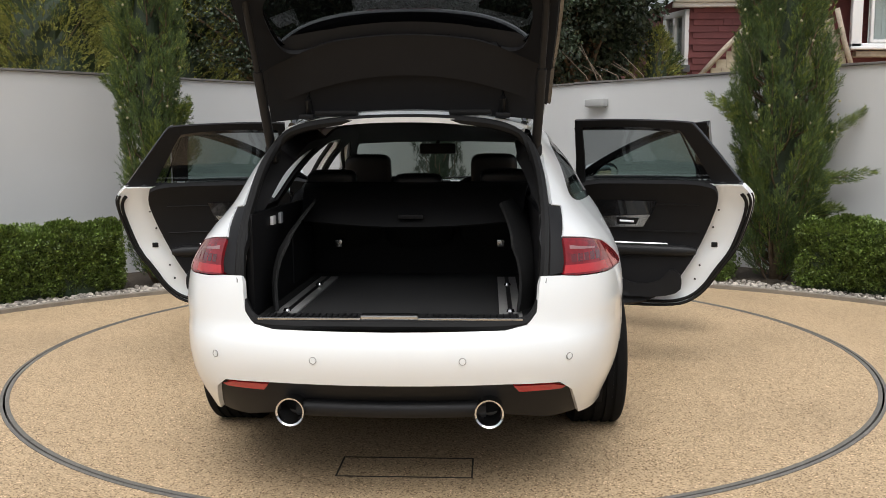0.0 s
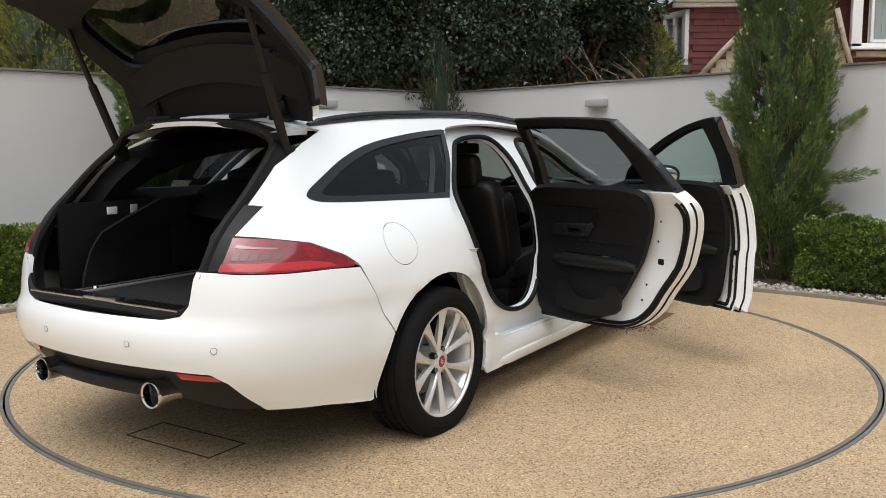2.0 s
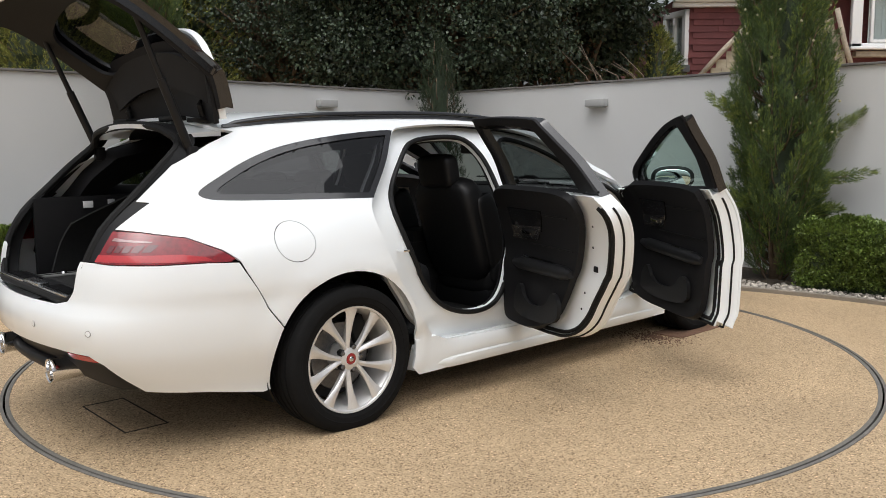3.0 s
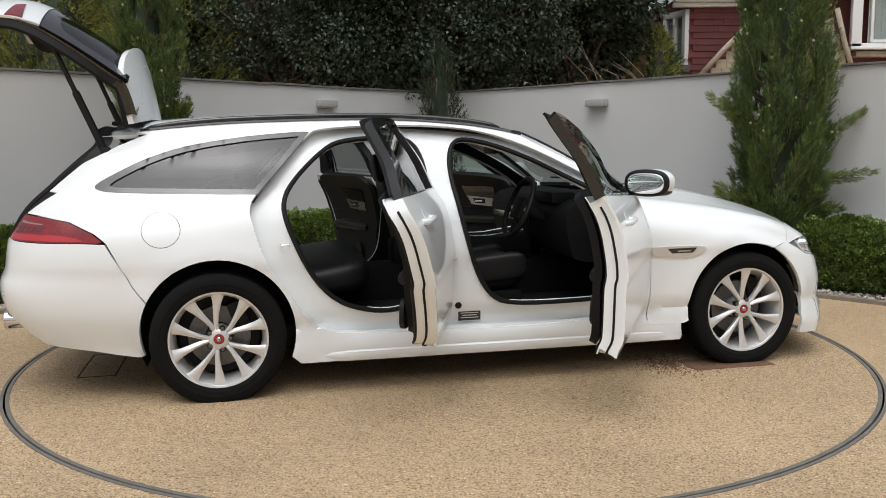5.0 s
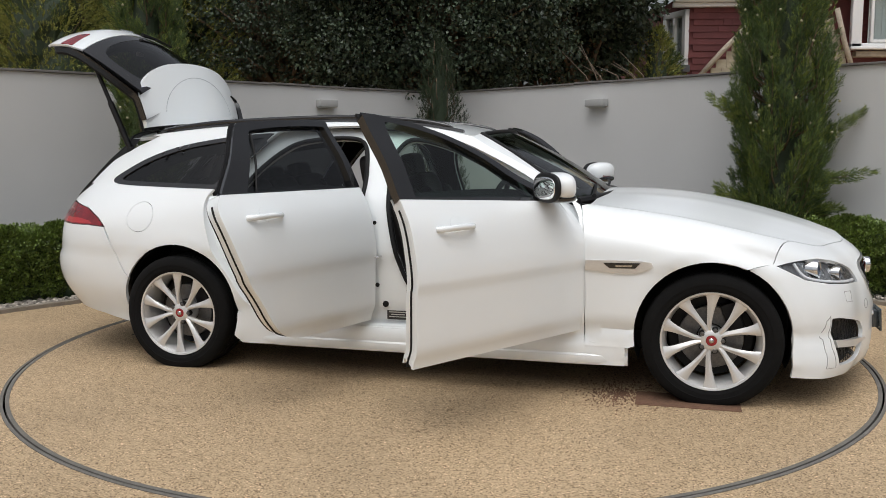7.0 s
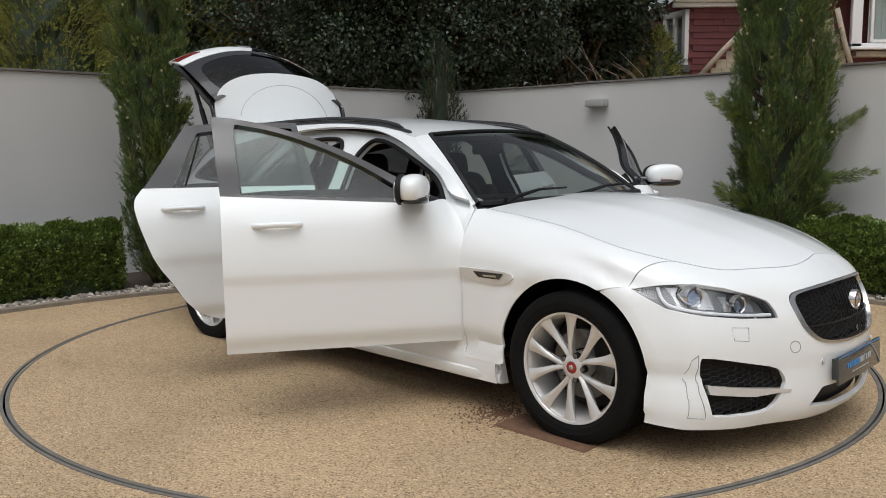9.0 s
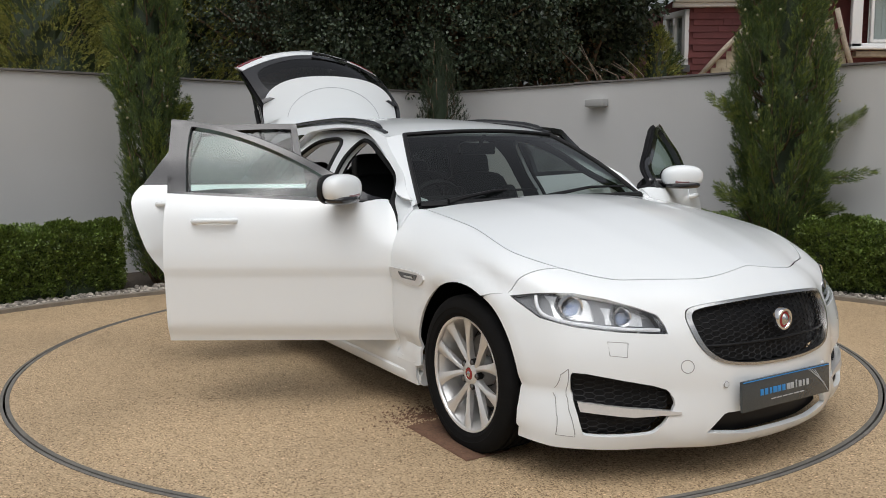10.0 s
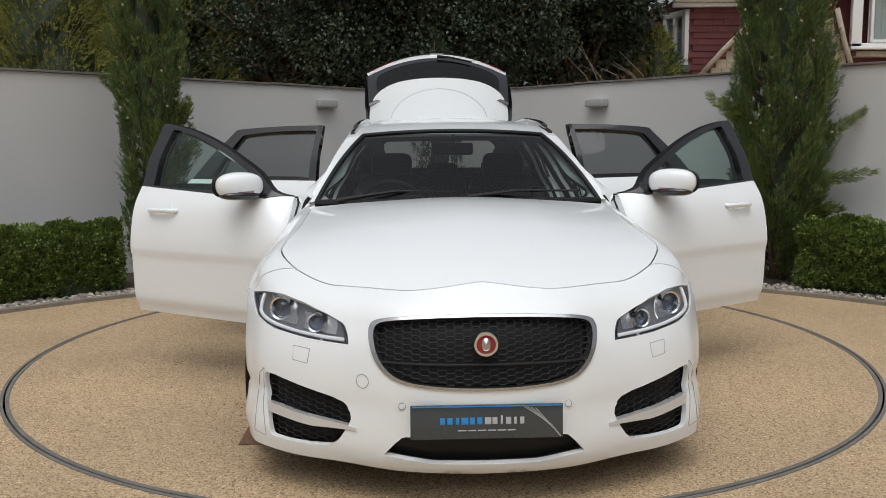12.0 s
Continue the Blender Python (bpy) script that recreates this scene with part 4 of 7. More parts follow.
def fill(outer, holes=(), step=0.035):
    """Triangles that fill a flat outline with holes: points and faces."""
    loops = [np.array(outer)] + [np.array(h) for h in holes]
    lo, hi = loops[0].min(0), loops[0].max(0)
    gx, gy = np.meshgrid(np.arange(lo[0], hi[0], step), np.arange(lo[1], hi[1], step))
    gx = gx + (np.arange(gx.shape[0])[:, None] % 2) * step * 0.5
    G = np.stack([gx.ravel(), gy.ravel()], 1)
    ok = inside(G, loops[0])
    for h in loops[1:]:
        ok &= ~inside(G, h)
    G = G[ok]
    A = np.concatenate(loops)
    if len(G):
        d = np.min(np.hypot(G[:, None, 0] - A[None, :, 0], G[:, None, 1] - A[None, :, 1]), 1)
        G = G[d > step * 0.55]
    edges, k = [], 0
    for l in loops:
        edges += [(k + i, k + (i + 1) % len(l)) for i in range(len(l))]
        k += len(l)
    P = [Vector(p) for p in A] + [Vector(p) for p in G]
    ov, _, of, *_ = delaunay_2d_cdt(P, edges, [], 0, 1e-6)
    ov = np.array([tuple(v) for v in ov])
    of = np.array([f for f in of if len(f) == 3])
    c = ov[of].mean(1)
    ok = inside(c, loops[0])
    for h in loops[1:]:
        ok &= ~inside(c, h)
    return ov, of[ok]


def shell(X, F, thick):
    """A bmesh of the faces with a second layer set inwards by thick, and walls along the rim."""
    X = np.asarray(X, float)
    N = np.zeros_like(X)
    for f in F:
        n = np.cross(X[f[1]] - X[f[0]], X[f[2]] - X[f[0]])
        for i in f:
            N[i] += n
    N /= np.linalg.norm(N, axis=1, keepdims=True) + 1e-12
    bm = bmesh.new()
    a = [bm.verts.new(x) for x in X]
    used = {}
    for f in F:
        try:
            bm.faces.new([a[i] for i in f])
        except ValueError:
            continue
        for i, j in zip(f, list(f[1:]) + [f[0]]):
            used[(int(i), int(j))] = 1
    if thick:
        b = [bm.verts.new(x) for x in X - N * thick]
        for f in F:
            try:
                bm.faces.new([b[i] for i in f][::-1])
            except ValueError:
                pass
        for i, j in used:
            if (j, i) not in used:
                bm.faces.new((a[j], a[i], b[i], b[j]))
    loose = [v for v in bm.verts if not v.link_faces]
    bmesh.ops.delete(bm, geom=loose, context="VERTS")
    bm.normal_update()
    return bm


def skin(outer, holes, fmap, step=0.035, thick=0.012, flip=False):
    """The filled outline carried into space by fmap(P) -> Nx3, with real thickness inwards."""
    P, F = fill(outer, holes, step)
    return shell(fmap(P), [list(f[::-1]) if flip else list(f) for f in F], thick)


def flank(side, inset=0.0):
    def f(P):
        x, y, z = surf(P[:, 0], P[:, 1])
        return np.stack([x, side * (y - inset), z], 1)
    return f


def door_flank(side, inset=0.0):
    """The flank as the door carries it: its window frame stands a little prouder than the roof edge."""
    def f(P):
        X = flank(side, inset)(P)
        X[:, 1] += side * 0.14 * np.maximum(0, X[:, 2] - 1.05)
        return X
    return f


def wrap(end, inset=0.0):
    """Round the nose or the tail: first coordinate is the way from the middle, positive to the car's left."""
    def f(P):
        s = S_FRONT - np.abs(P[:, 0]) if end == "front" else S_REAR + np.abs(P[:, 0])
        x, y, z = surf(s, P[:, 1])
        sg = 1 if end == "front" else -1
        return np.stack([x - sg * inset, np.sign(P[:, 0]) * y, z], 1)
    return f


def ew(y, z, end):
    """Coordinates for wrap() of the point with this signed y and z."""
    s, v = end_s(abs(y), z, end)
    d = S_FRONT - s if end == "front" else s - S_REAR
    return (math.copysign(d, y), v)


def fpoly(pts, n=2, step=0.02):
    C = np.array(chaikin(pts, n))
    S_, V_ = sv_many(C[:, 0], C[:, 1])
    return dense(list(zip(S_, V_)), step)


def sharp(ob, deg=38):
    ob.data.set_sharp_from_angle(angle=radians(deg))
    return ob


def pan(name, bm, material, parent, label="", deg=38):
    return sharp(part(name, bm, material, parent, label), deg)


car = tagged(new("car"), "white estate car with all doors and tailgate open", "car")

# ---------------------------------------------------------------- outlines on the flank (x, z)
DOORS_OUT = [(0.958, 0.295), (0.975, 0.5), (0.972, 0.75), (0.955, 0.9), (0.90, 0.985), (0.80, 1.035), (0.55, 1.175), (0.30, 1.293), (0.08, 1.358), (-0.15, 1.388), (-0.50, 1.392), (-0.80, 1.372), (-0.865, 1.35), (-1.13, 1.06), (-1.19, 0.985), (-1.175, 0.89), (-1.135, 0.76), (-1.09, 0.65), (-1.01, 0.545), (-0.94, 0.43), (-0.84, 0.335), (-0.7, 0.295)]
OPEN_F = [(0.80, 0.425), (0.87, 0.55), (0.86, 0.85), (0.78, 0.985), (0.45, 1.165), (0.20, 1.268), (0.02, 1.312), (-0.06, 1.30), (-0.105, 1.22), (-0.11, 1.10), (-0.07, 0.85), (-0.01, 0.62), (0.07, 0.47), (0.18, 0.41), (0.60, 0.41)]
OPEN_R = [(-0.24, 1.04), (-0.26, 1.22), (-0.31, 1.31), (-0.45, 1.325), (-0.70, 1.305), (-0.80, 1.25), (-0.94, 1.12), (-1.02, 1.0), (-1.0, 0.87), (-0.89, 0.62), (-0.76, 0.47), (-0.58, 0.41), (-0.42, 0.41), (-0.32, 0.47), (-0.27, 0.6)]
QWIN = [(-1.145, 1.036), (-1.145, 1.036), (-0.86, 1.352), (-0.86, 1.352), (-0.90, 1.356), (-1.175, 1.334), (-1.487, 1.288), (-1.697, 1.221), (-1.854, 1.141), (-1.945, 1.09), (-1.935, 1.064), (-1.85, 1.05), (-1.4, 1.04)]
QGLASS = [(-1.158, 1.060), (-1.158, 1.060), (-0.915, 1.330), (-0.915, 1.330), (-1.175, 1.309), (-1.47, 1.264), (-1.67, 1.199), (-1.81, 1.128), (-1.87, 1.092), (-1.86, 1.080), (-1.80, 1.074), (-1.4, 1.066)]


def arch_pts(cx, r, a0, a1, n=24, cz=RW):
    return [(cx + r * math.cos(radians(a0 + (a1 - a0) * k / n)), cz + r * math.sin(radians(a0 + (a1 - a0) * k / n))) for k in range(n + 1)]


def roof_z(x):
    return float(pchip([-1.9, -1.75, -1.2, -0.5, 0.0, 0.2, 0.34], [1.335, 1.352, 1.395, 1.412, 1.385, 1.355, 1.325])(x))


def body_side(side):
    doors = fpoly(DOORS_OUT, 2)
    qw = fpoly(QWIN, 2)
    # outer boundary, in order round the panel
    o = [(1.19, 0.165), (1.19, 0.275), (0.985, 0.285), (0.99, 0.5), (0.985, 0.75), (0.965, 0.91), (0.945, 0.965)]
    o += [(0.86, 1.03), (0.60, 1.185), (0.42, 1.275), (0.34, 1.32)]
    o += [(x, roof_z(x)) for x in (0.2, 0.0, -0.25, -0.5, -0.85, -1.2, -1.5, -1.75)]
    P = dense([sv(*p) for p in o], 0.02, closed=False)
    # down the rear pillar along the tailgate opening
    pil = [(0.525, 1.345), (0.54, 1.29), (0.556, 1.20), (0.572, 1.10), (0.575, 1.058), (0.612, 1.052), (0.613, 1.0), (0.606, 0.952)]
    P += dense([end_s(y, z, "rear") for y, z in pil], 0.02, closed=False)
    lampup = [sv(*p) for p in ((-2.2, 0.942), (-2.05, 0.915), (-1.93, 0.86), (-1.885, 0.825), (-1.87, 0.81))]
    lampup = [p for p in lampup if p[0] > P[-1][0] + 0.02]
    P += dense(lampup, 0.02, closed=False)
    a = arch_pts(XR, ARCH_R, 152, -20)
    P += dense([sv(*p) for p in [(-1.80, 0.68)] + a], 0.02, closed=False)
    P += dense([sv(*p) for p in [(-0.95, 0.165), (-0.6, 0.165), (0.5, 0.165), (1.17, 0.165)]], 0.02, closed=False)
    holes = [doors, qw]
    if side < 0:
        fuel = [(-1.613 + 0.094 * math.cos(t), 0.872 + 0.087 * math.sin(t)) for t in np.linspace(0, 2 * math.pi, 41)[:-1]]
        fl = [sv(*p) for p in fuel]
        holes.append(fl)
    bs = pan("body_side", skin(P, holes, flank(side), 0.035, 0.015, flip=side > 0), M_PAINT, car)
    if side < 0:
        c = np.mean(fl, 0)
        flap = [tuple(c + (np.array(p) - c) * 0.965) for p in fl]
        pan("fuel_flap", skin(flap, [], flank(side), 0.03, 0.008), M_PAINT, car, "round white fuel filler flap")
    # recessed door rebate
    bigger = fpoly([(x * 1.0 + (0.02 if x > 0.5 else -0.02 if x < -0.9 else 0), z + (0.015 if z > 1.3 else -0.015 if z < 0.32 else 0)) for x, z in DOORS_OUT], 2)
    of, orr = fpoly(OPEN_F, 2), fpoly(OPEN_R, 2)
    pan("door_rebate", skin(bigger, [of, orr], flank(side, 0.075), 0.04, 0.03, flip=side > 0), M_PAINT, car, "recessed white door frame and centre pillar")
    # rebate wall
    bm = bmesh.new()
    D = np.array(doors)
    x0, x1 = flank(side, 0.004)(D), flank(side, 0.08)(D)
    a = [bm.verts.new(p) for p in x0]
    b = [bm.verts.new(p) for p in x1]
    for k in range(len(a)):
        bm.faces.new((a[k], a[(k + 1) % len(a)], b[(k + 1) % len(a)], b[k]))
    bmesh.ops.recalc_face_normals(bm, faces=bm.faces)
    pan("rebate_wall", bm, M_PAINT, car)
    for nm, poly in (("front", of), ("rear", orr)):
        Q = flank(side, 0.068)(np.array(poly))
        bm = bmesh.new()
        tube(bm, list(Q) + [Q[0]], 0.013, 8, cap=False)
        pan("door_seal", bm, M_RUBBER, car, "black rubber seal round the door opening")
    # dark inner lining of pillars and rails
    lin = fpoly([(x * 0.985, z) for x, z in DOORS_OUT], 2)
    sc = lambda poly: [tuple(np.array(p) * np.array((1, 1))) for p in poly]
    pan("pillar_trim", skin(lin, [sc(of), sc(orr)], flank(side, 0.115), 0.06, 0.01, flip=side > 0), M_TRIM, car, "black trim inside the pillars")
    # quarter window
    c = np.mean(qw, 0)
    gl = fpoly(QGLASS, 2)
    g = pan("quarter_window", skin(gl, [], flank(side, 0.006), 0.05, 0.0, flip=side > 0), M_PRIVACY, car, "dark privacy glass")
    g.visible_shadow = False
    pan("window_surround", skin(qw, [gl], flank(side, -0.002), 0.03, 0.02, flip=side > 0), M_BLACKP, car, "black window surround")
    # inner rear lining below the quarter window
    lo = [sv(*p) for p in ((-0.95, 0.62), (-1.05, 1.04), (-1.80, 1.04), (-2.1, 0.9), (-2.2, 0.66))]
    pan("load_side_trim", skin(dense(lo, 0.05), [], flank(side, 0.33), 0.06, 0.01, flip=side > 0), M_CARPET, car, "black trim at the side of the load space")
    pan("pillar_trim", skin(dense(fpoly([(-1.165, 1.01), (-1.165, 1.01), (-1.90, 1.03), (-2.08, 0.93), (-2.16, 0.70), (-2.2, 0.75), (-2.04, 1.10), (-1.80, 1.33), (-0.90, 1.375), (-0.89, 1.365)], 1), 0.04), [gl], flank(side, 0.03), 0.05, 0.085, flip=side > 0), M_TRIM, car, "black trim inside the rear pillars")
    # sill blade
    bm = bmesh.new()
    rows = []
    for yy, zz in ((0.86, 0.158), (0.912, 0.163), (0.925, 0.185), (0.922, 0.212), (0.906, 0.228), (0.897, 0.25), (0.888, 0.285), (0.880, 0.31)):
        rows.append([bm.verts.new((x, side * (yy - (0.02 * float(max(smooth01((-0.68 - x) / 0.26), smooth01((x - 1.0) / 0.18))) if zz < 0.24 else 0.0)), zz + 0.02 * float(smooth01((-0.72 - x) / 0.22)) * (zz < 0.2))) for x in np.linspace(-0.968, 1.205, 40)])
    for r0, r1 in zip(rows, rows[1:]):
        for k in range(39):
            bm.faces.new((r0[k], r0[k + 1], r1[k + 1], r1[k]))
    bm.faces.new([r[0] for r in rows])
    bm.faces.new([r[-1] for r in rows])
    bmesh.ops.recalc_face_normals(bm, faces=bm.faces)
    pan("sill", bm, M_PAINT, car, "white side sill")


S_WB = 2.16


def wing(side):
    """The front wing between door, bonnet, headlight and wheel arch."""
    o = dense([sv(*p) for p in [(0.99, 0.262), (1.205, 0.262)] + arch_pts(XF, ARCH_F, 190, 66)], 0.02, closed=False)
    o += dense([sv(*p) for p in ((1.80, 0.692), (1.872, 0.702))], 0.02, closed=False)
    top = [(s, float(EDGE(s)) - SH + SH * math.pi / 2 - 0.001) for s in np.linspace(S_WB, 1.0, 50)]
    o += top
    o += [sv(*p) for p in ((0.955, 0.962), (0.968, 0.91), (0.989, 0.75), (0.993, 0.5))]
    pan("front_wing", skin(dense(o, 0.02), [], flank(side), 0.03, 0.012, flip=side > 0), M_PAINT, car)
    # vent behind the wheel
    vp = [sv(*p) for p in chaikin([(0.992, 0.704), (0.992, 0.704), (1.24, 0.708), (1.335, 0.696), (1.27, 0.645), (1.18, 0.638), (0.992, 0.654), (0.992, 0.654)], 1)]
    pan("wing_vent", skin(dense(vp, 0.02), [], flank(side, -0.008), 0.03, 0.012, flip=side > 0), M_ALLOY, car, "silver side vent with dark slot")
    vp = [sv(*p) for p in ((1.08, 0.693), (1.26, 0.696), (1.235, 0.668), (1.11, 0.666))]
    pan("vent_slot", skin(dense(vp, 0.02), [], flank(side, -0.0105), 0.03, 0.005, flip=side > 0), M_BLACKP, car, "gloss black slot")
    vp = [sv(*p) for p in ((1.14, 0.683), (1.22, 0.685), (1.22, 0.676), (1.14, 0.674))]
    pan("vent_badge", skin(dense(vp, 0.02), [], flank(side, -0.0125), 0.03, 0.004, flip=side > 0), M_SATINCHROME, car)
    # indicator strip of the crease over the sill
    for cx, r in ((XR, ARCH_R + 0.012), (XF, ARCH_F + 0.012)):
        bm = bmesh.new()
        n = 30
        rows = []
        for yy, k in ((0.83, 1.0), (0.80, 1.01), (0.55, 1.01)):
            rows.append([bm.verts.new((cx + r * k * math.cos(a), side * yy, RW + r * k * math.sin(a))) for a in np.linspace(radians(-25), radians(205), n)])
        for r0, r1 in zip(rows, rows[1:]):
            for j in range(n - 1):
                bm.faces.new((r0[j], r0[j + 1], r1[j + 1], r1[j]))
        f = bm.faces.new(rows[-1])
        bmesh.ops.solidify(bm, geom=list(bm.faces), thickness=0.004)
        pan("wheel_arch_liner", bm, M_SATIN, car, "black wheel arch liner")


for sd in (-1, 1):
    body_side(sd)
    wing(sd)


# ---------------------------------------------------------------- bonnet, roof, windscreen: patches between four edges
def coons(c0, c1, d0, d1, nu, nv, bulge):
    """c0, c1: curves at v=0 and 1 over u; d0, d1: curves at u=0 and 1 over v."""
    G = np.zeros((nu + 1, nv + 1, 3))
    for i in range(nu + 1):
        u = i / nu
        for j in range(nv + 1):
            v = j / nv
            p = (1 - v) * c0(u) + v * c1(u) + (1 - u) * d0(v) + u * d1(v)
            p = p - ((1 - u) * (1 - v) * c0(0) + u * (1 - v) * c0(1) + (1 - u) * v * c1(0) + u * v * c1(1))
            G[i, j] = p + np.array([0, 0, bulge(u, v)])
    return G


def grid_bm(G, thick=0.012, flip=False):
    n, m = G.shape[:2]
    F = []
    for i in range(n - 1):
        for j in range(m - 1):
            f = [i * m + j, (i + 1) * m + j, (i + 1) * m + j + 1, i * m + j + 1]
            F.append(f[::-1] if flip else f)
    return shell(G.reshape(-1, 3), F, thick)


def top_edge(s):
    x, y, z = surf(s, float(EDGE(s)) - SH + SH * math.pi / 2)
    return np.array([float(x), float(y), float(z)])


SB = end_s(0.60, 0.752, "front")[0]


def bon_side(u, side):
    p = top_edge(1.0 + (SB - 1.0) * u)
    return np.array([p[0] - 0.004, side * p[1] * 0.994, p[2] + 0.002])


def bon_front(v):
    q = 2 * v - 1
    p = top_edge(S_FRONT - (S_FRONT - SB) * abs(q))
    return np.array([p[0] - 0.004, math.copysign(p[1], q) * 0.994, p[2] + 0.002])


def bon_rear(v):
    q = 2 * v - 1
    a = bon_side(0, 1)
    return np.array([a[0] + 0.03 * (1 - q * q), a[1] * q, a[2] + 0.045 * (1 - q * q) ** 1.15])


def bon_bulge(u, v):
    q = 2 * v - 1
    side = abs(q)
    crown = 0.046 * 4 * u * (1 - u) * (1 - q * q)
    crease = 0.0035 * math.exp(-((side - (0.50 - 0.14 * u)) / 0.09) ** 2) * min(1, 6 * u * (1 - u))
    return crown + crease


G = coons(lambda u: bon_side(u, -1), lambda u: bon_side(u, 1), bon_rear, bon_front, 44, 44, bon_bulge)
pan("bonnet", grid_bm(G), M_PAINT, car, "white bonnet with two soft creases", 50)


def roof_side(u, side):
    x = 0.34 + (-1.75 - 0.34) * u
    s, v = sv(x, roof_z(x))
    X, Y, Z = surf(s, v)
    return np.array([float(X), side * (float(Y) - 0.003), float(Z) + 0.002])


def roof_end(v, rear):
    q = 2 * v - 1
    a = roof_side(1.0 if rear else 0.0, 1)
    dx, dz = (-0.10, 0.060) if rear else (0.055, 0.016)
    return np.array([a[0] + dx * (1 - q * q), a[1] * q, a[2] + dz * (1 - abs(q) ** 2.4)])


G = coons(lambda u: roof_side(u, 1), lambda u: roof_side(u, -1), lambda v: roof_end(1 - v, False), lambda v: roof_end(1 - v, True), 40, 30,
          lambda u, v: 0.014 * 4 * u * (1 - u) * (1 - (2 * v - 1) ** 4))
pan("roof", grid_bm(G, 0.015, flip=False), M_PAINT, car, "", 50)
pan("headlining", grid_bm(G - np.array([0, 0, 0.035]), 0.006, flip=False), M_TRIM, car, "dark roof lining", 50)
for sd in (-1, 1):
    # long black roof rail
    P = [roof_side(u, sd) * np.array([1, 0.955, 1]) + np.array([0, 0, 0.028 - 0.02 * (abs(2 * u - 1) ** 8)]) for u in np.linspace(0.06, 0.985, 40)]
    bm = bmesh.new()
    tube(bm, P, [0.004] + [0.015] * 38 + [0.004], 10)
    pan("roof_rail", bm, M_BLACKP, car, "gloss black roof rail")
    P = [roof_side(u, sd) * np.array([1, 0.962, 1]) + np.array([0, 0, 0.006]) for u in np.linspace(0.03, 0.99, 40)]
    bm = bmesh.new()
    tube(bm, P, 0.014, 8)
    pan("roof_channel", bm, M_BLACKP, car, "black channel under the rail")


def ws_side(u, side):
    """From cowl to header along the front pillar."""
    a, b = np.array([0.915, 0.735, 0.985]), np.array([0.365, 0.515, 1.334])
    p = a + (b - a) * u
    return np.array([p[0] + 0.02 * u * (1 - u), side * (p[1] + 0.01 * u * (1 - u) * 4), p[2] + 0.075 * u * (1 - u)])


def ws_end(v, top):
    q = 2 * v - 1
    a = ws_side(1.0 if top else 0.0, 1)
    dx, dz = (0.055, 0.022) if top else (0.15, 0.01)
    return np.array([a[0] + dx * (1 - q * q), a[1] * q, a[2] + dz * (1 - q * q)])


G = coons(lambda u: ws_side(u, 1), lambda u: ws_side(u, -1), lambda v: ws_end(1 - v, False), lambda v: ws_end(1 - v, True), 24, 24, lambda u, v: 0.0)
w = pan("windscreen", grid_bm(G, 0.0, flip=True), M_WINDSCREEN, car, "clear raked windscreen", 60)
w.visible_shadow = False
bm = bmesh.new()
for sd in (-1, 1):
    tube(bm, [ws_side(u, sd) + np.array([0, 0, 0.002]) for u in np.linspace(0, 1, 20)], 0.013, 8)
tube(bm, [ws_end(v, True) + np.array([0, 0, 0.002]) for v in np.linspace(0, 1, 20)], 0.012, 8)
tube(bm, [ws_end(v, False) + np.array([0.01, 0, -0.004]) for v in np.linspace(0, 1, 20)], 0.022, 8)
pan("windscreen_surround", bm, M_SATIN, car, "black windscreen edge and cowl")
for sd in (-1, 1):
    # front pillar skin between screen and door
    bm = bmesh.new()
    A, B = [], []
    for u in np.linspace(0, 1, 24):
        p = ws_side(u, sd) + np.array([-0.005, sd * 0.008, 0.004])
        x = 0.93 + (0.33 - 0.93) * u
        z = float(pchip([0.3, 0.34, 0.42, 0.60, 0.86, 0.945], [1.335, 1.32, 1.275, 1.185, 1.03, 0.965])(x))
        X, Y, Z = surf(*sv(x, z))
        A.append(bm.verts.new(p))
        B.append(bm.verts.new((float(X), sd * (float(Y) - 0.0), float(Z) - 0.0)))
    for k in range(23):
        f = (A[k], A[k + 1], B[k + 1], B[k])
        bm.faces.new(f if sd < 0 else f[::-1])
    bm.normal_update()
    bmesh.ops.solidify(bm, geom=list(bm.faces), thickness=0.02)
    pan("front_pillar", bm, M_PAINT, car)
bm = bmesh.new()
for x0, y0, x1, y1 in ((1.0, -0.62, 0.86, -0.02), (1.02, -0.05, 0.90, 0.62)):
    tube(bm, [(x0, y0, 1.005), ((x0 + x1) / 2 + 0.05, (y0 + y1) / 2, 1.045), (x1 + 0.07, y1, 1.04)], [0.012, 0.008, 0.006], 6)
pan("wiper", bm, M_SATIN, car, "black windscreen wipers")


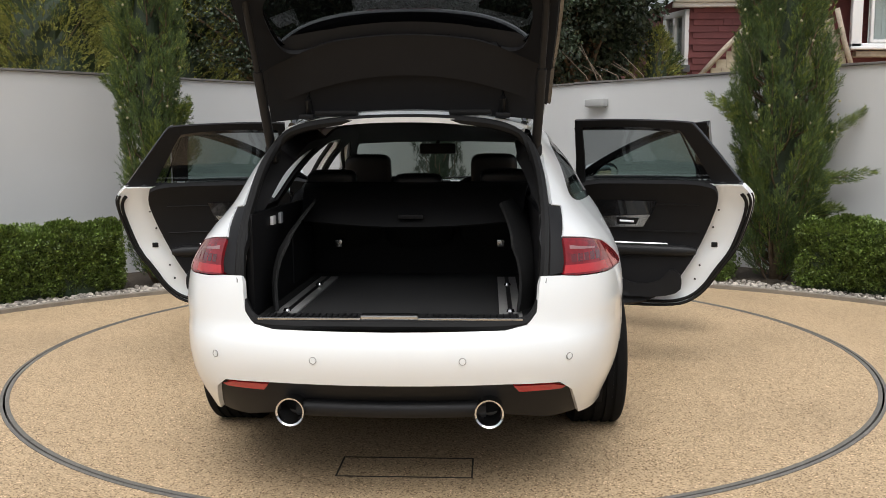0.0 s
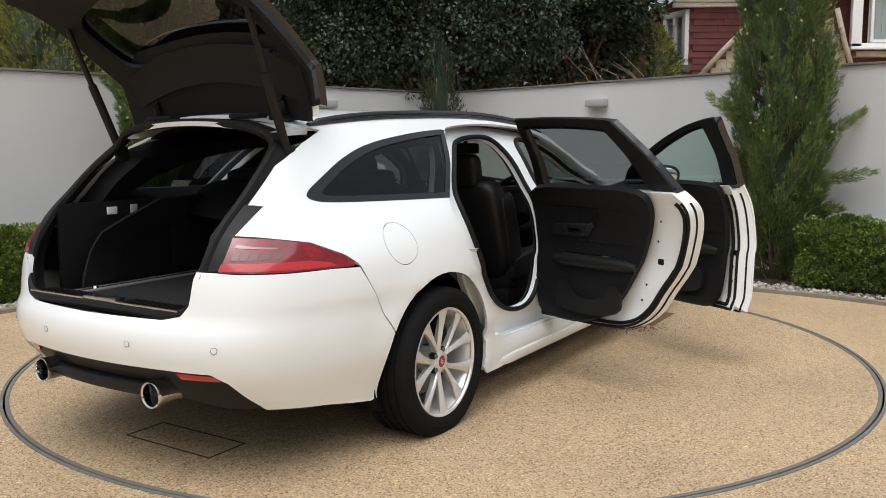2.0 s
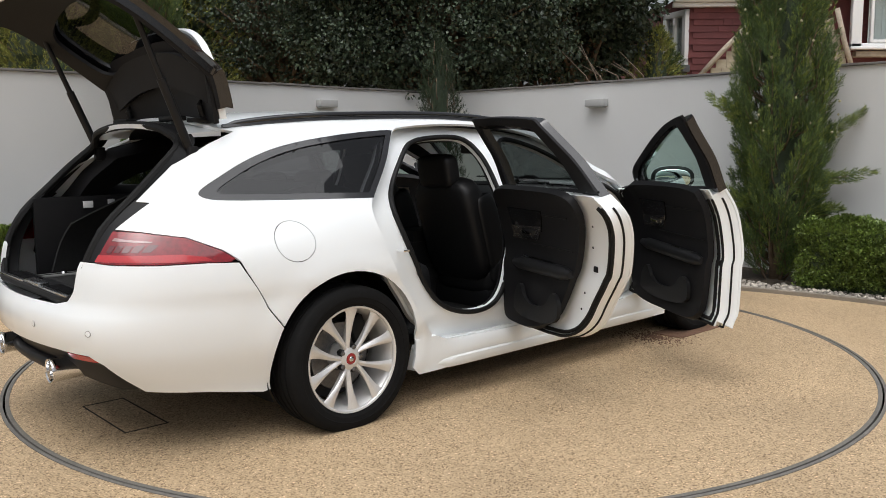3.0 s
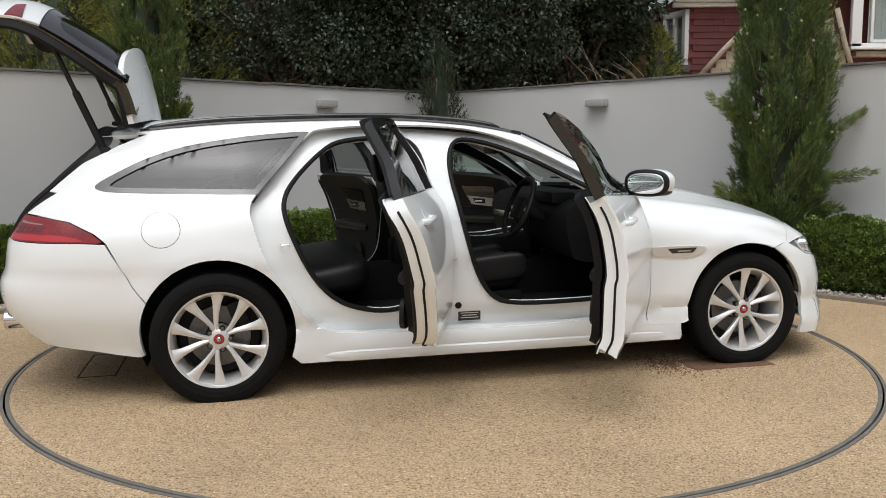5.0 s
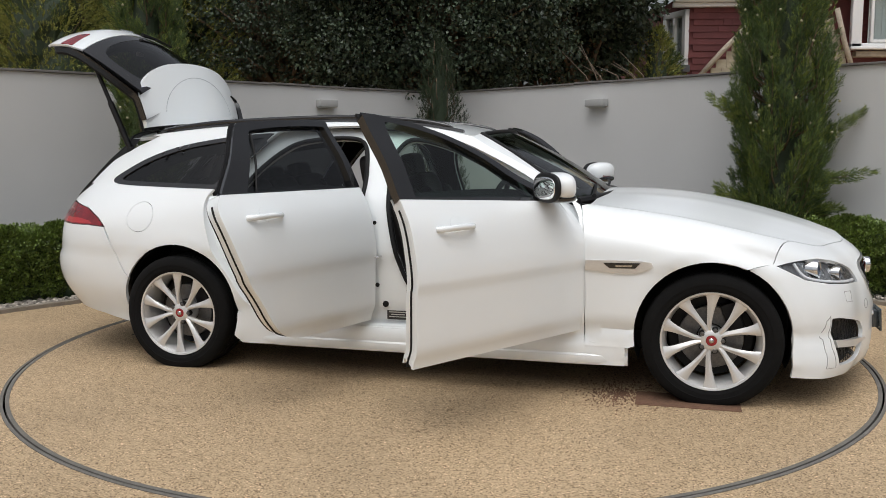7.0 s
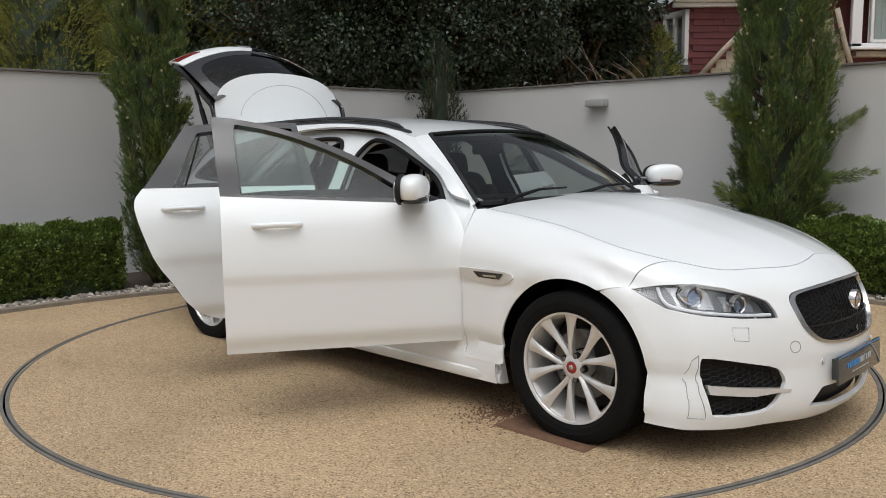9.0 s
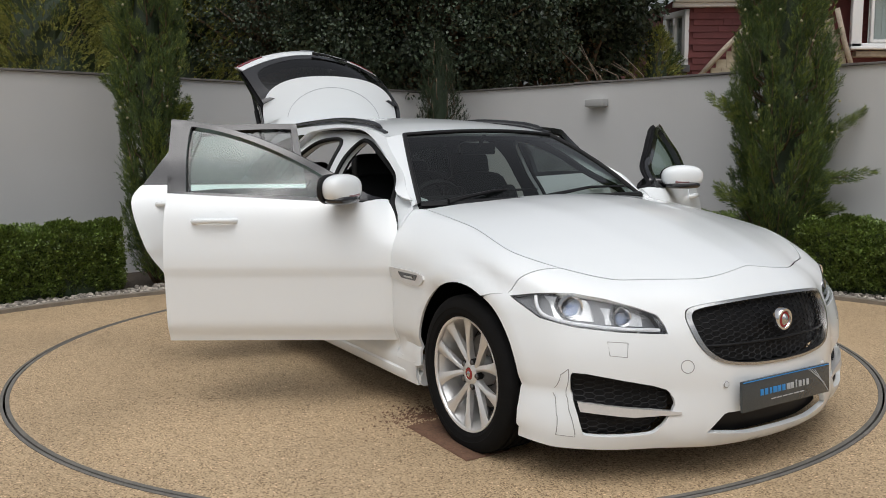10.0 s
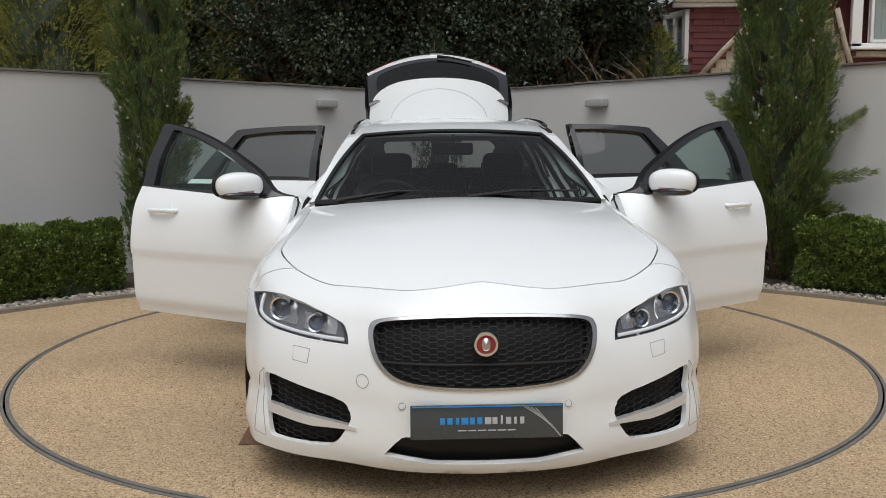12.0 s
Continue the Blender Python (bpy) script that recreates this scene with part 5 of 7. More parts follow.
# ---------------------------------------------------------------- nose
def front_end():
    def e(y, z):
        return ew(y, z, "front")
    half = []
    # from the middle of the top edge to the car's left, then down and back along the bottom
    topv = lambda d: (d, float(EDGE(S_FRONT - d)) - SH + SH * math.pi / 2 - 0.006)
    half += [topv(d) for d in np.linspace(0.0, S_FRONT - S_WB - 0.004, 40)]
    side = [(1.876, 0.703), (1.80, 0.688)] + arch_pts(XF, ARCH_F, 64, -8)
    half += [(S_FRONT - sv(*p)[0], sv(*p)[1]) for p in side]
    half += [(S_FRONT - sv(1.972, 0.16)[0], 0.16), e(0.86, 0.15), e(0.7, 0.142), e(0.46, 0.135), e(0.3, 0.125), (0.0, 0.122)]
    outer = dense(half, 0.02, closed=False)
    outer = outer + [np.array((-p[0], p[1])) for p in outer[::-1][1:-1]]
    gr = [(0.37, 0.672), (0.19, 0.688), (0, 0.692), (-0.19, 0.688), (-0.37, 0.672), (-0.412, 0.645), (-0.402, 0.56), (-0.365, 0.495), (-0.30, 0.455), (-0.15, 0.440), (0, 0.437), (0.15, 0.440), (0.30, 0.455), (0.365, 0.495), (0.402, 0.56), (0.412, 0.645)]
    gr = gr[::-1]
    gp = chaikin(gr, 2)
    gh = dense([e(*p) for p in gp], 0.02)
    intake = dense([e(*p) for p in chaikin([(-0.375, 0.172), (-0.30, 0.262), (-0.27, 0.27), (0.27, 0.27), (0.30, 0.262), (0.375, 0.172)], 1)], 0.02)
    vent = [(0.80, 0.440), (0.81, 0.42), (0.79, 0.212), (0.77, 0.198), (0.58, 0.198), (0.535, 0.208), (0.472, 0.30), (0.478, 0.345), (0.51, 0.375), (0.66, 0.41)]
    vL = dense([e(*p) for p in chaikin(vent, 1)], 0.02)
    vR = [np.array((-p[0], p[1])) for p in vL]
    hlo = [e(*p) for p in ((0.83, 0.711), (0.78, 0.717), (0.738, 0.717), (0.65, 0.698), (0.57, 0.671), (0.50, 0.640), (0.482, 0.60), (0.480, 0.572), (0.533, 0.574), (0.643, 0.582), (0.77, 0.598), (0.855, 0.625))]
    hlo.append((S_FRONT - sv(1.886, 0.694)[0], sv(1.886, 0.694)[1]))
    hL = dense(hlo, 0.02)
    hR = [np.array((-p[0], p[1])) for p in hL]
    pan("front_bumper", skin(outer, [gh, intake, vL, vR, hL, hR], wrap("front"), 0.028, 0.02), M_PAINT, car, "", 45)
    # grille surround and mesh
    gi = dense([e(y * 0.955, 0.572 + (z - 0.572) * 0.925) for y, z in gp], 0.02)
    pan("grille_surround", skin(gh, [gi], wrap("front", -0.006), 0.03, 0.035), M_SATINCHROME, car, "satin silver grille surround")
    g = new("grille")
    g.parent = car
    g["label"] = "black honeycomb mesh grille"
    pan("backing", skin(dense([e(y * 0.97, 0.572 + (z - 0.572) * 0.95) for y, z in gp], 0.03), [], wrap("front", 0.045), 0.06, 0.01), M_SATIN, g)

    def mesh_bars(name, inside_poly, y0, y1, z0, z1, parent, inset):
        """A honeycomb of thin rods on the nose, kept inside the outline."""
        bm = bmesh.new()
        ip = np.array(inside_poly)
        w, h = 0.040, 0.0205
        seg = []
        for i in range(int((y1 - y0) / (0.75 * w)) + 2):
            for j in range(int((z1 - z0) / h) + 2):
                cy, cz = y0 + i * 0.75 * w, z0 + (j + 0.5 * (i % 2)) * h
                p = [(cy + w / 2, cz), (cy + w / 4, cz + h / 2), (cy - w / 4, cz + h / 2), (cy - w / 2, cz)]
                seg += [(p[0], p[1]), (p[1], p[2]), (p[2], p[3])]
        pts = np.array([q for s_ in seg for q in s_])
        ok = inside(pts, ip).reshape(-1, 2).all(1)
        pts = pts.reshape(-1, 2, 2)[ok].reshape(-1, 2)
        S_, V_ = end_many(np.abs(pts[:, 0]), pts[:, 1], "front")
        X = wrap("front", inset)(np.stack([np.sign(pts[:, 0]) * (S_FRONT - S_), V_], 1))
        for A, B in X.reshape(-1, 2, 3):
            tube(bm, [A, B], 0.0024, 4, cap=False)
        return pan(name, bm, M_SATIN, parent, "", 60)
    mesh_bars("mesh", [(y * 0.96, 0.572 + (z - 0.572) * 0.93) for y, z in gp], -0.42, 0.42, 0.42, 0.70, g, 0.022)
    bm = bmesh.new()
    Q = wrap("front", 0.016)(np.array([e(y, 0.522) for y in np.linspace(-0.385, 0.385, 30)]))
    tube(bm, list(Q), 0.005, 6)
    pan("crossbar", bm, M_SATIN, g)
    m = Matrix.Translation((2.462, 0, 0.598)) @ Matrix.Rotation(radians(90), 4, "Y") @ Matrix.Rotation(radians(0), 4, "Z")
    bm = bmesh.new()
    lathe(bm, [(0.030, 0.0), (0.033, 0.006), (0.041, 0.006), (0.044, 0.0), (0.044, -0.02)], 40, m)
    badge = pan("nose_badge", bm, M_CHROME, car, "round chrome-ringed red badge")
    bm = bmesh.new()
    lathe(bm, [(0.0005, 0.005), (0.015, 0.004), (0.031, 0.001), (0.031, -0.01)], 40, m)
    pan("enamel", bm, M_BADGE, badge)
    bm = bmesh.new()
    lathe(bm, [(0.0005, 0.016), (0.012, 0.013), (0.021, 0.003)], 12, m @ Matrix.Diagonal((1.1, 0.8, 1, 1)))
    pan("relief", bm, M_SATINCHROME, badge)
    # lower intake and side vents
    pan("lower_intake", skin([np.array(p) for p in intake], [], wrap("front", 0.05), 0.05, 0.01), M_SATIN, car, "black lower air intake")
    lip = dense([e(*p) for p in [(-0.43, 0.172), (-0.30, 0.185), (0, 0.188), (0.30, 0.185), (0.43, 0.172), (0.43, 0.166), (-0.43, 0.166)]], 0.03)
    for sgn, v in ((1, vL), (-1, vR)):
        vm = pan("bumper_vent", skin(v, [], wrap("front", 0.05), 0.05, 0.01), M_SATIN, car, "black mesh vent in the bumper")
        poly = [(sgn * y, z) for y, z in vent]
        mesh_bars("mesh", poly, (0.46 if sgn > 0 else -0.83), (0.83 if sgn > 0 else -0.46), 0.19, 0.46, vm, 0.03)
        bar = [(0.795, 0.328), (0.62, 0.303), (0.455, 0.282), (0.455, 0.272), (0.62, 0.270), (0.79, 0.292)]
        bp = [e(sgn * y, z) for y, z in (bar if sgn > 0 else bar[::-1])]
        pan("vent_blade", skin(dense(bp, 0.02), [], wrap("front", -0.006), 0.03, 0.035, flip=False), M_ALLOY, vm, "satin silver blade across the vent")
    # number plate with plain printing
    m = Matrix.Translation((2.486, 0, 0.334)) @ Matrix.Rotation(radians(-4), 4, "Y")
    bm = bmesh.new()
    box(bm, 0, 0, 0, 0.012, 0.525, 0.118, m, 0.003)
    box(bm, -0.02, 0, 0.0, 0.03, 0.46, 0.09, m, 0.003)
    pl = pan("number_plate", bm, M_PLATE, car, "charcoal dealer plate with blue and grey printing")
    prints = [("top_line", 0.0, 0.054, 0.515, 0.004, M_BLUE, 0)]
    # two words of plain letter-sized bars, and a fine line below
    prints += [("blue_bar", -0.152 + 0.0255 * k, 0.004 if k < 5 else 0.004, w_, 0.024, M_BLUE, 0) for k, w_ in enumerate((0.018, 0.018, 0.012, 0.024, 0.018, 0.018))]
    prints += [("grey_bar", 0.004 + 0.0235 * k, 0.004 + dz, w_, 0.024 + 2 * dz, M_GREYPRINT, 0) for k, (w_, dz) in enumerate(((0.022, 0), (0.017, 0), (0.007, 0.003), (0.017, 0), (0.009, 0), (0.014, 0)))]
    prints += [("small_bar", -0.085 + 0.034 * k, -0.029, 0.028, 0.004, M_GREYPRINT, 0) for k in range(6)]
    prints += [("swoosh", 0.175 + 0.012 * k, 0.020 - 0.008 * k, 0.13, 0.0016 + 0.0004 * k, M_GREYPRINT, -34 - 5 * k) for k in range(4)]
    for nm, y, z, w_, h_, mt, tilt in prints:
        bm = bmesh.new()
        mm = m @ Matrix.Translation((0.0068, y, z)) @ Matrix.Rotation(radians(tilt), 4, "X")
        box(bm, 0, 0, 0, 0.002, w_, h_, mm, 0.0004)
        pan(nm, bm, mt, pl)
    # sensors, tow cover, washer covers
    for y, z in ((-0.29, 0.378), (0.29, 0.378)):
        P = wrap("front", -0.003)(np.array([e(y, z)]))[0]
        bm = bmesh.new()
        lathe(bm, [(0.0005, 0.002), (0.010, 0.002), (0.0115, 0.0), (0.0115, -0.01)], 20, Matrix.Translation(P) @ Matrix.Rotation(radians(90), 4, "Y"))
        pan("parking_sensor", bm, M_PAINT, car)
        bm = bmesh.new()
        lathe(bm, [(0.0115, -0.002), (0.0115, 0.001), (0.0128, 0.001), (0.0128, -0.002)], 20, Matrix.Translation(P) @ Matrix.Rotation(radians(90), 4, "Y"))
        pan("sensor_ring", bm, M_SEAM, car)

    def seam(pts):
        Q = wrap("front", -0.0002)(np.array([e(*p) for p in pts]))
        bm = bmesh.new()
        tube(bm, list(Q) + [Q[0]], 0.0016, 5, cap=False)
        pan("cover_seam", bm, M_SEAM, car, "thin dark seam")
    seam([(-0.43 + 0.022 * math.cos(a), 0.452 + 0.024 * math.sin(a)) for a in np.linspace(0, 2 * math.pi, 25)[:-1]])
    for sg in (-1, 1):
        seam([(sg * y, z) for y, z in ((0.625, 0.545), (0.69, 0.55), (0.69, 0.50), (0.635, 0.493))])

    for sg in (-1, 1):
        seam([(sg * y, z) for y, z in dense(((0.812, 0.448), (0.832, 0.425), (0.842, 0.36), (0.858, 0.20), (0.806, 0.196), (0.818, 0.30)), 0.012)])

    # headlights
    for sg in (-1, 1):
        d_hi = lambda y, z: e(sg * y, z)
        o = [np.array(p) for p in (hL if sg > 0 else hR)]
        hl = pan("headlight", skin(o, [], wrap("front", 0.055), 0.04, 0.008), M_LAMPGREY, car, "clear headlight with two projectors and white light strip")
        lens = pan("cover", skin(o, [], wrap("front", 0.002), 0.03, 0.0), M_LAMPGLASS, hl, "clear cover")
        lens.visible_shadow = False
        c = np.mean(o, 0)
        bez = [np.array(p) for p in o]
        inn = [c + (p - c) * 0.93 for p in bez]
        pan("bezel", skin(bez, [inn], wrap("front", 0.012), 0.03, 0.045), M_BLACKP, hl)
        for y, z, r in ((0.745, 0.662, 0.044), (0.60, 0.628, 0.034)):
            P = wrap("front", 0.045)(np.array([d_hi(y, z)]))[0]
            ax = Vector((1, sg * 0.35, 0.05)).normalized()
            mm = Matrix.Translation(P) @ ax.to_track_quat("Z", "Y").to_matrix().to_4x4()
            bm = bmesh.new()
            lathe(bm, [(r * 0.78, 0.0), (r * 0.85, 0.022), (r, 0.026), (r * 1.12, 0.012), (r * 1.2, -0.03)], 32, mm)
            pan("projector_ring", bm, M_CHROME, hl)
            bm = bmesh.new()
            lathe(bm, [(0.0005, 0.032), (r * 0.4, 0.028), (r * 0.7, 0.016), (r * 0.82, 0.0)], 32, mm)
            pan("projector", bm, M_LENS, hl)
            bm = bmesh.new()
            lathe(bm, [(0.0005, -0.012), (r * 0.8, -0.006)], 24, mm)
            pan("reflector", bm, M_DARKMETAL, hl)
        # bright bowls beside the projectors
        for (ya, za), (yb, zb) in (((0.69, 0.61), (0.80, 0.70)), ((0.53, 0.59), (0.655, 0.66))):
            q = [d_hi(ya, za), d_hi(yb, za + 0.012), d_hi(yb, zb), d_hi(ya, zb - 0.012)]
            if sg > 0:
                q = q[::-1]
            pan("bright_bowl", skin(dense(q, 0.02), [], wrap("front", 0.05), 0.03, 0.004), M_SATINCHROME, hl)
        # white light strip: along the bottom and up the outer side
        P = wrap("front", 0.016)(np.array([d_hi(*p) for p in ((0.495, 0.583), (0.60, 0.588), (0.70, 0.598), (0.79, 0.613), (0.838, 0.632), (0.842, 0.66), (0.83, 0.70))]))
        bm = bmesh.new()
        tube(bm, [tuple(p) for p in chaikin([p for p in P], 2, closed=False)], 0.007, 8)
        pan("light_strip", bm, M_WHITEPLASTIC, hl, "white daytime light strip")


front_end()


# ---------------------------------------------------------------- tail
def rear_end():
    def e(y, z):
        return ew(y, z, "rear")
    half = [(0.0, 0.646), e(0.40, 0.648), e(0.475, 0.664), e(0.508, 0.705), e(0.517, 0.80), e(0.524, 0.826), e(0.602, 0.824), e(0.66, 0.818), e(0.78, 0.812)]
    half += [(p[0] - S_REAR, p[1]) for p in [sv(*q) for q in [(-2.0, 0.812), (-1.878, 0.806), (-1.806, 0.683)] + arch_pts(XR, ARCH_R, 153.2, 196)]]
    half += [(sv(-1.755, 0.225)[0] - S_REAR, 0.225), e(0.77, 0.262), e(0.675, 0.29), e(0.655, 0.36), e(0.635, 0.42), e(0.59, 0.456), e(0.4, 0.462), (0.0, 0.462)]
    o = dense(half, 0.02, closed=False)
    o = o + [np.array((-p[0], p[1])) for p in o[::-1][1:-1]]
    pan("rear_bumper", skin(o, [], wrap("rear"), 0.03, 0.02, flip=True), M_PAINT, car, "", 45)
    # black lower valance
    lo = [(0.0, 0.458), e(0.4, 0.458), e(0.58, 0.454), e(0.632, 0.42), e(0.652, 0.36), e(0.67, 0.295), e(0.55, 0.288), e(0.5, 0.30), e(0.3, 0.335), (0.0, 0.335)]
    o = dense(lo, 0.02, closed=False)
    o = o + [np.array((-p[0], p[1])) for p in o[::-1][1:-1]]
    pan("rear_valance", skin(o, [], wrap("rear", 0.03), 0.03, 0.03, flip=True), M_SATIN, car, "black rear valance")
    bm = bmesh.new()
    Q = wrap("rear", 0.01)(np.array([e(y, 0.36) for y in np.linspace(-0.33, 0.33, 24)]))
    tube(bm, list(Q), 0.03, 10)
    pan("valance_blade", bm, M_SATIN, car, "black blade between the exhausts")
    for sg in (-1, 1):
        # exhaust pipe
        m = Matrix.Translation((-2.40, sg * 0.345, 0.362)) @ Matrix.Rotation(radians(-90), 4, "Y")
        bm = bmesh.new()
        lathe(bm, [(0.044, -0.10), (0.049, 0.06), (0.052, 0.073), (0.050, 0.080), (0.044, 0.076), (0.040, 0.05), (0.038, -0.08)], 36, m)
        ex = pan("exhaust_tip", bm, M_CHROME, car, "round chrome exhaust tip")
        bm = bmesh.new()
        lathe(bm, [(0.040, -0.04), (0.0005, -0.05)], 24, m)
        pan("bore", bm, M_STEEL_EDGE, ex)
        # reflector strip
        q = [e(sg * y, z) for y, z in ((0.43, 0.447), (0.57, 0.444), (0.615, 0.430), (0.60, 0.422), (0.45, 0.422))]
        pan("reflector", skin(dense(q if sg < 0 else q[::-1], 0.02), [], wrap("rear", 0.018), 0.03, 0.01, flip=True), M_RED, car, "red bumper reflector")
        for y in (0.255, 0.622):
            P = wrap("rear", -0.001)(np.array([e(sg * y, 0.551)]))[0]
            mm = Matrix.Translation(P) @ Vector((-1, sg * (0.1 if y < 0.5 else 0.7), 0)).normalized().to_track_quat("Z", "Y").to_matrix().to_4x4()
            bm = bmesh.new()
            lathe(bm, [(0.0115, -0.004), (0.0115, 0.0015), (0.0128, 0.0015), (0.0128, -0.004)], 20, mm)
            pan("sensor_ring", bm, M_SEAM, car)
            bm = bmesh.new()
            lathe(bm, [(0.0005, 0.0015), (0.010, 0.0012), (0.0113, -0.004)], 20, mm)
            pan("parking_sensor", bm, M_PAINT, car)
        # tail lamp wrapping into the flank
        up = [e(sg * 0.606, 0.946)] + [(sg * (sv(*p)[0] - S_REAR), sv(*p)[1]) for p in ((-2.2, 0.938), (-2.05, 0.912), (-1.935, 0.858), (-1.888, 0.822))]
        lo = [(sg * (sv(*p)[0] - S_REAR), sv(*p)[1]) for p in ((-1.905, 0.813), (-2.0, 0.816))] + [e(sg * 0.78, 0.817), e(sg * 0.66, 0.823), e(sg * 0.606, 0.826)]
        o = dense(up + lo, 0.02)
        o = o if sg < 0 else o[::-1]
        tl = pan("tail_lamp", skin(o, [], wrap("rear", -0.004), 0.025, 0.03, flip=True), M_REDLAMP, car, "red tail lamp with paler upper strip")
        q = [e(sg * 0.63, 0.922)] + [(sg * (sv(*p)[0] - S_REAR), sv(*p)[1]) for p in ((-2.25, 0.914), (-2.17, 0.905), (-2.18, 0.9), (-2.25, 0.905))] + [e(sg * 0.63, 0.910)]
        pan("clear_strip", skin(dense(q if sg < 0 else q[::-1], 0.02), [], wrap("rear", -0.0065), 0.02, 0.003, flip=True), M_CLEARSTRIP, tl)
        for k in range(5):
            y0 = 0.635 + k * 0.024
            q = [e(sg * y0, 0.892), e(sg * (y0 + 0.018), 0.892), e(sg * (y0 + 0.018), 0.866), e(sg * y0, 0.866)]
            pan("light_element", skin(dense(q if sg < 0 else q[::-1], 0.02), [], wrap("rear", -0.0065), 0.02, 0.003, flip=True), M_DARKRED, tl)
        q = [e(sg * 0.61, 0.858), e(sg * 0.80, 0.852)] + [(sg * (sv(*p)[0] - S_REAR), sv(*p)[1]) for p in ((-2.0, 0.838), (-1.97, 0.822))] + [e(sg * 0.80, 0.823), e(sg * 0.605, 0.831)]
        pan("lower_strip", skin(dense(q if sg < 0 else q[::-1], 0.02), [], wrap("rear", -0.0065), 0.02, 0.003, flip=True), M_RED, tl)
        # black panel between lamp and load opening
        q = [e(sg * y, z) for y, z in ((0.600, 0.832), (0.604, 0.95), (0.612, 1.0), (0.610, 1.056), (0.535, 1.062), (0.52, 0.95), (0.505, 0.72), (0.545, 0.72), (0.556, 0.825))]
        pan("lamp_panel", skin(dense(q if sg < 0 else q[::-1], 0.02), [], wrap("rear", 0.012), 0.03, 0.02, flip=True), M_SATIN, car, "black panel beside the load opening")
    # seal round the load opening
    loop = [(-0.48, 0.685), (-0.51, 0.77), (-0.52, 0.95), (-0.52, 1.08), (-0.508, 1.20), (-0.47, 1.30), (-0.38, 1.352), (-0.2, 1.375), (0, 1.38)]
    loop = [(y * 1.045, z) for y, z in loop]
    full = loop + [(-y, z) for y, z in loop[::-1][1:]] + [(0.45, 0.664), (0.3, 0.658), (-0.3, 0.658), (-0.45, 0.664)]
    Q = []
    for y, z in chaikin(full, 2):
        x = float(surf(*end_s(max(abs(y), 0.42), min(z, 1.34), "rear"))[0])
        Q.append((x + 0.02, y, z))
    bm = bmesh.new()
    tube(bm, Q + [Q[0]], 0.019, 8, cap=False)
    pan("load_opening_seal", bm, M_RUBBER, car, "black rubber seal round the load opening")
    bm = bmesh.new()
    rows = []
    for k, (dx, sc) in enumerate(((-0.01, 1.0), (-0.006, 1.03), (0.06, 1.04))):
        rows.append([bm.verts.new((q[0] + dx + 0.01, q[1] * sc, 1.0 + (q[2] - 1.0) * (sc if q[2] > 1.0 else 1 + (sc - 1) * 0.35))) for q in Q])
    n = len(Q)
    for r0, r1 in zip(rows, rows[1:]):
        for k in range(n):
            bm.faces.new((r0[k], r0[(k + 1) % n], r1[(k + 1) % n], r1[k]))
    bmesh.ops.recalc_face_normals(bm, faces=bm.faces)
    pan("load_opening_frame", bm, M_SATIN, car, "black frame of the load opening")
    # load lip with bright strip and latch
    bm = bmesh.new()
    box(bm, -2.375, 0, 0.668, 0.12, 0.90, 0.02, bevel=0.006)
    lip = pan("load_lip", bm, M_SATIN, car, "black ribbed load lip")
    for sg in (-1, 1):
        bm = bmesh.new()
        box(bm, -2.425, sg * 0.28, 0.682, 0.016, 0.36, 0.008, bevel=0.002)
        pan("bright_strip", bm, M_SATINCHROME, lip, "bright metal strip")
    bm = bmesh.new()
    box(bm, -2.405, 0, 0.686, 0.05, 0.2, 0.016, bevel=0.005)
    pan("latch", bm, M_SATINCHROME, lip, "metal latch plate")
    bm = bmesh.new()
    for k in range(40):
        y = -0.44 + 0.88 * k / 39
        if abs(y) > 0.11:
            box(bm, -2.37, y, 0.681, 0.06, 0.006, 0.006)
    pan("ribs", bm, M_TRIM, lip)["kind"] = "stuff"


rear_end()


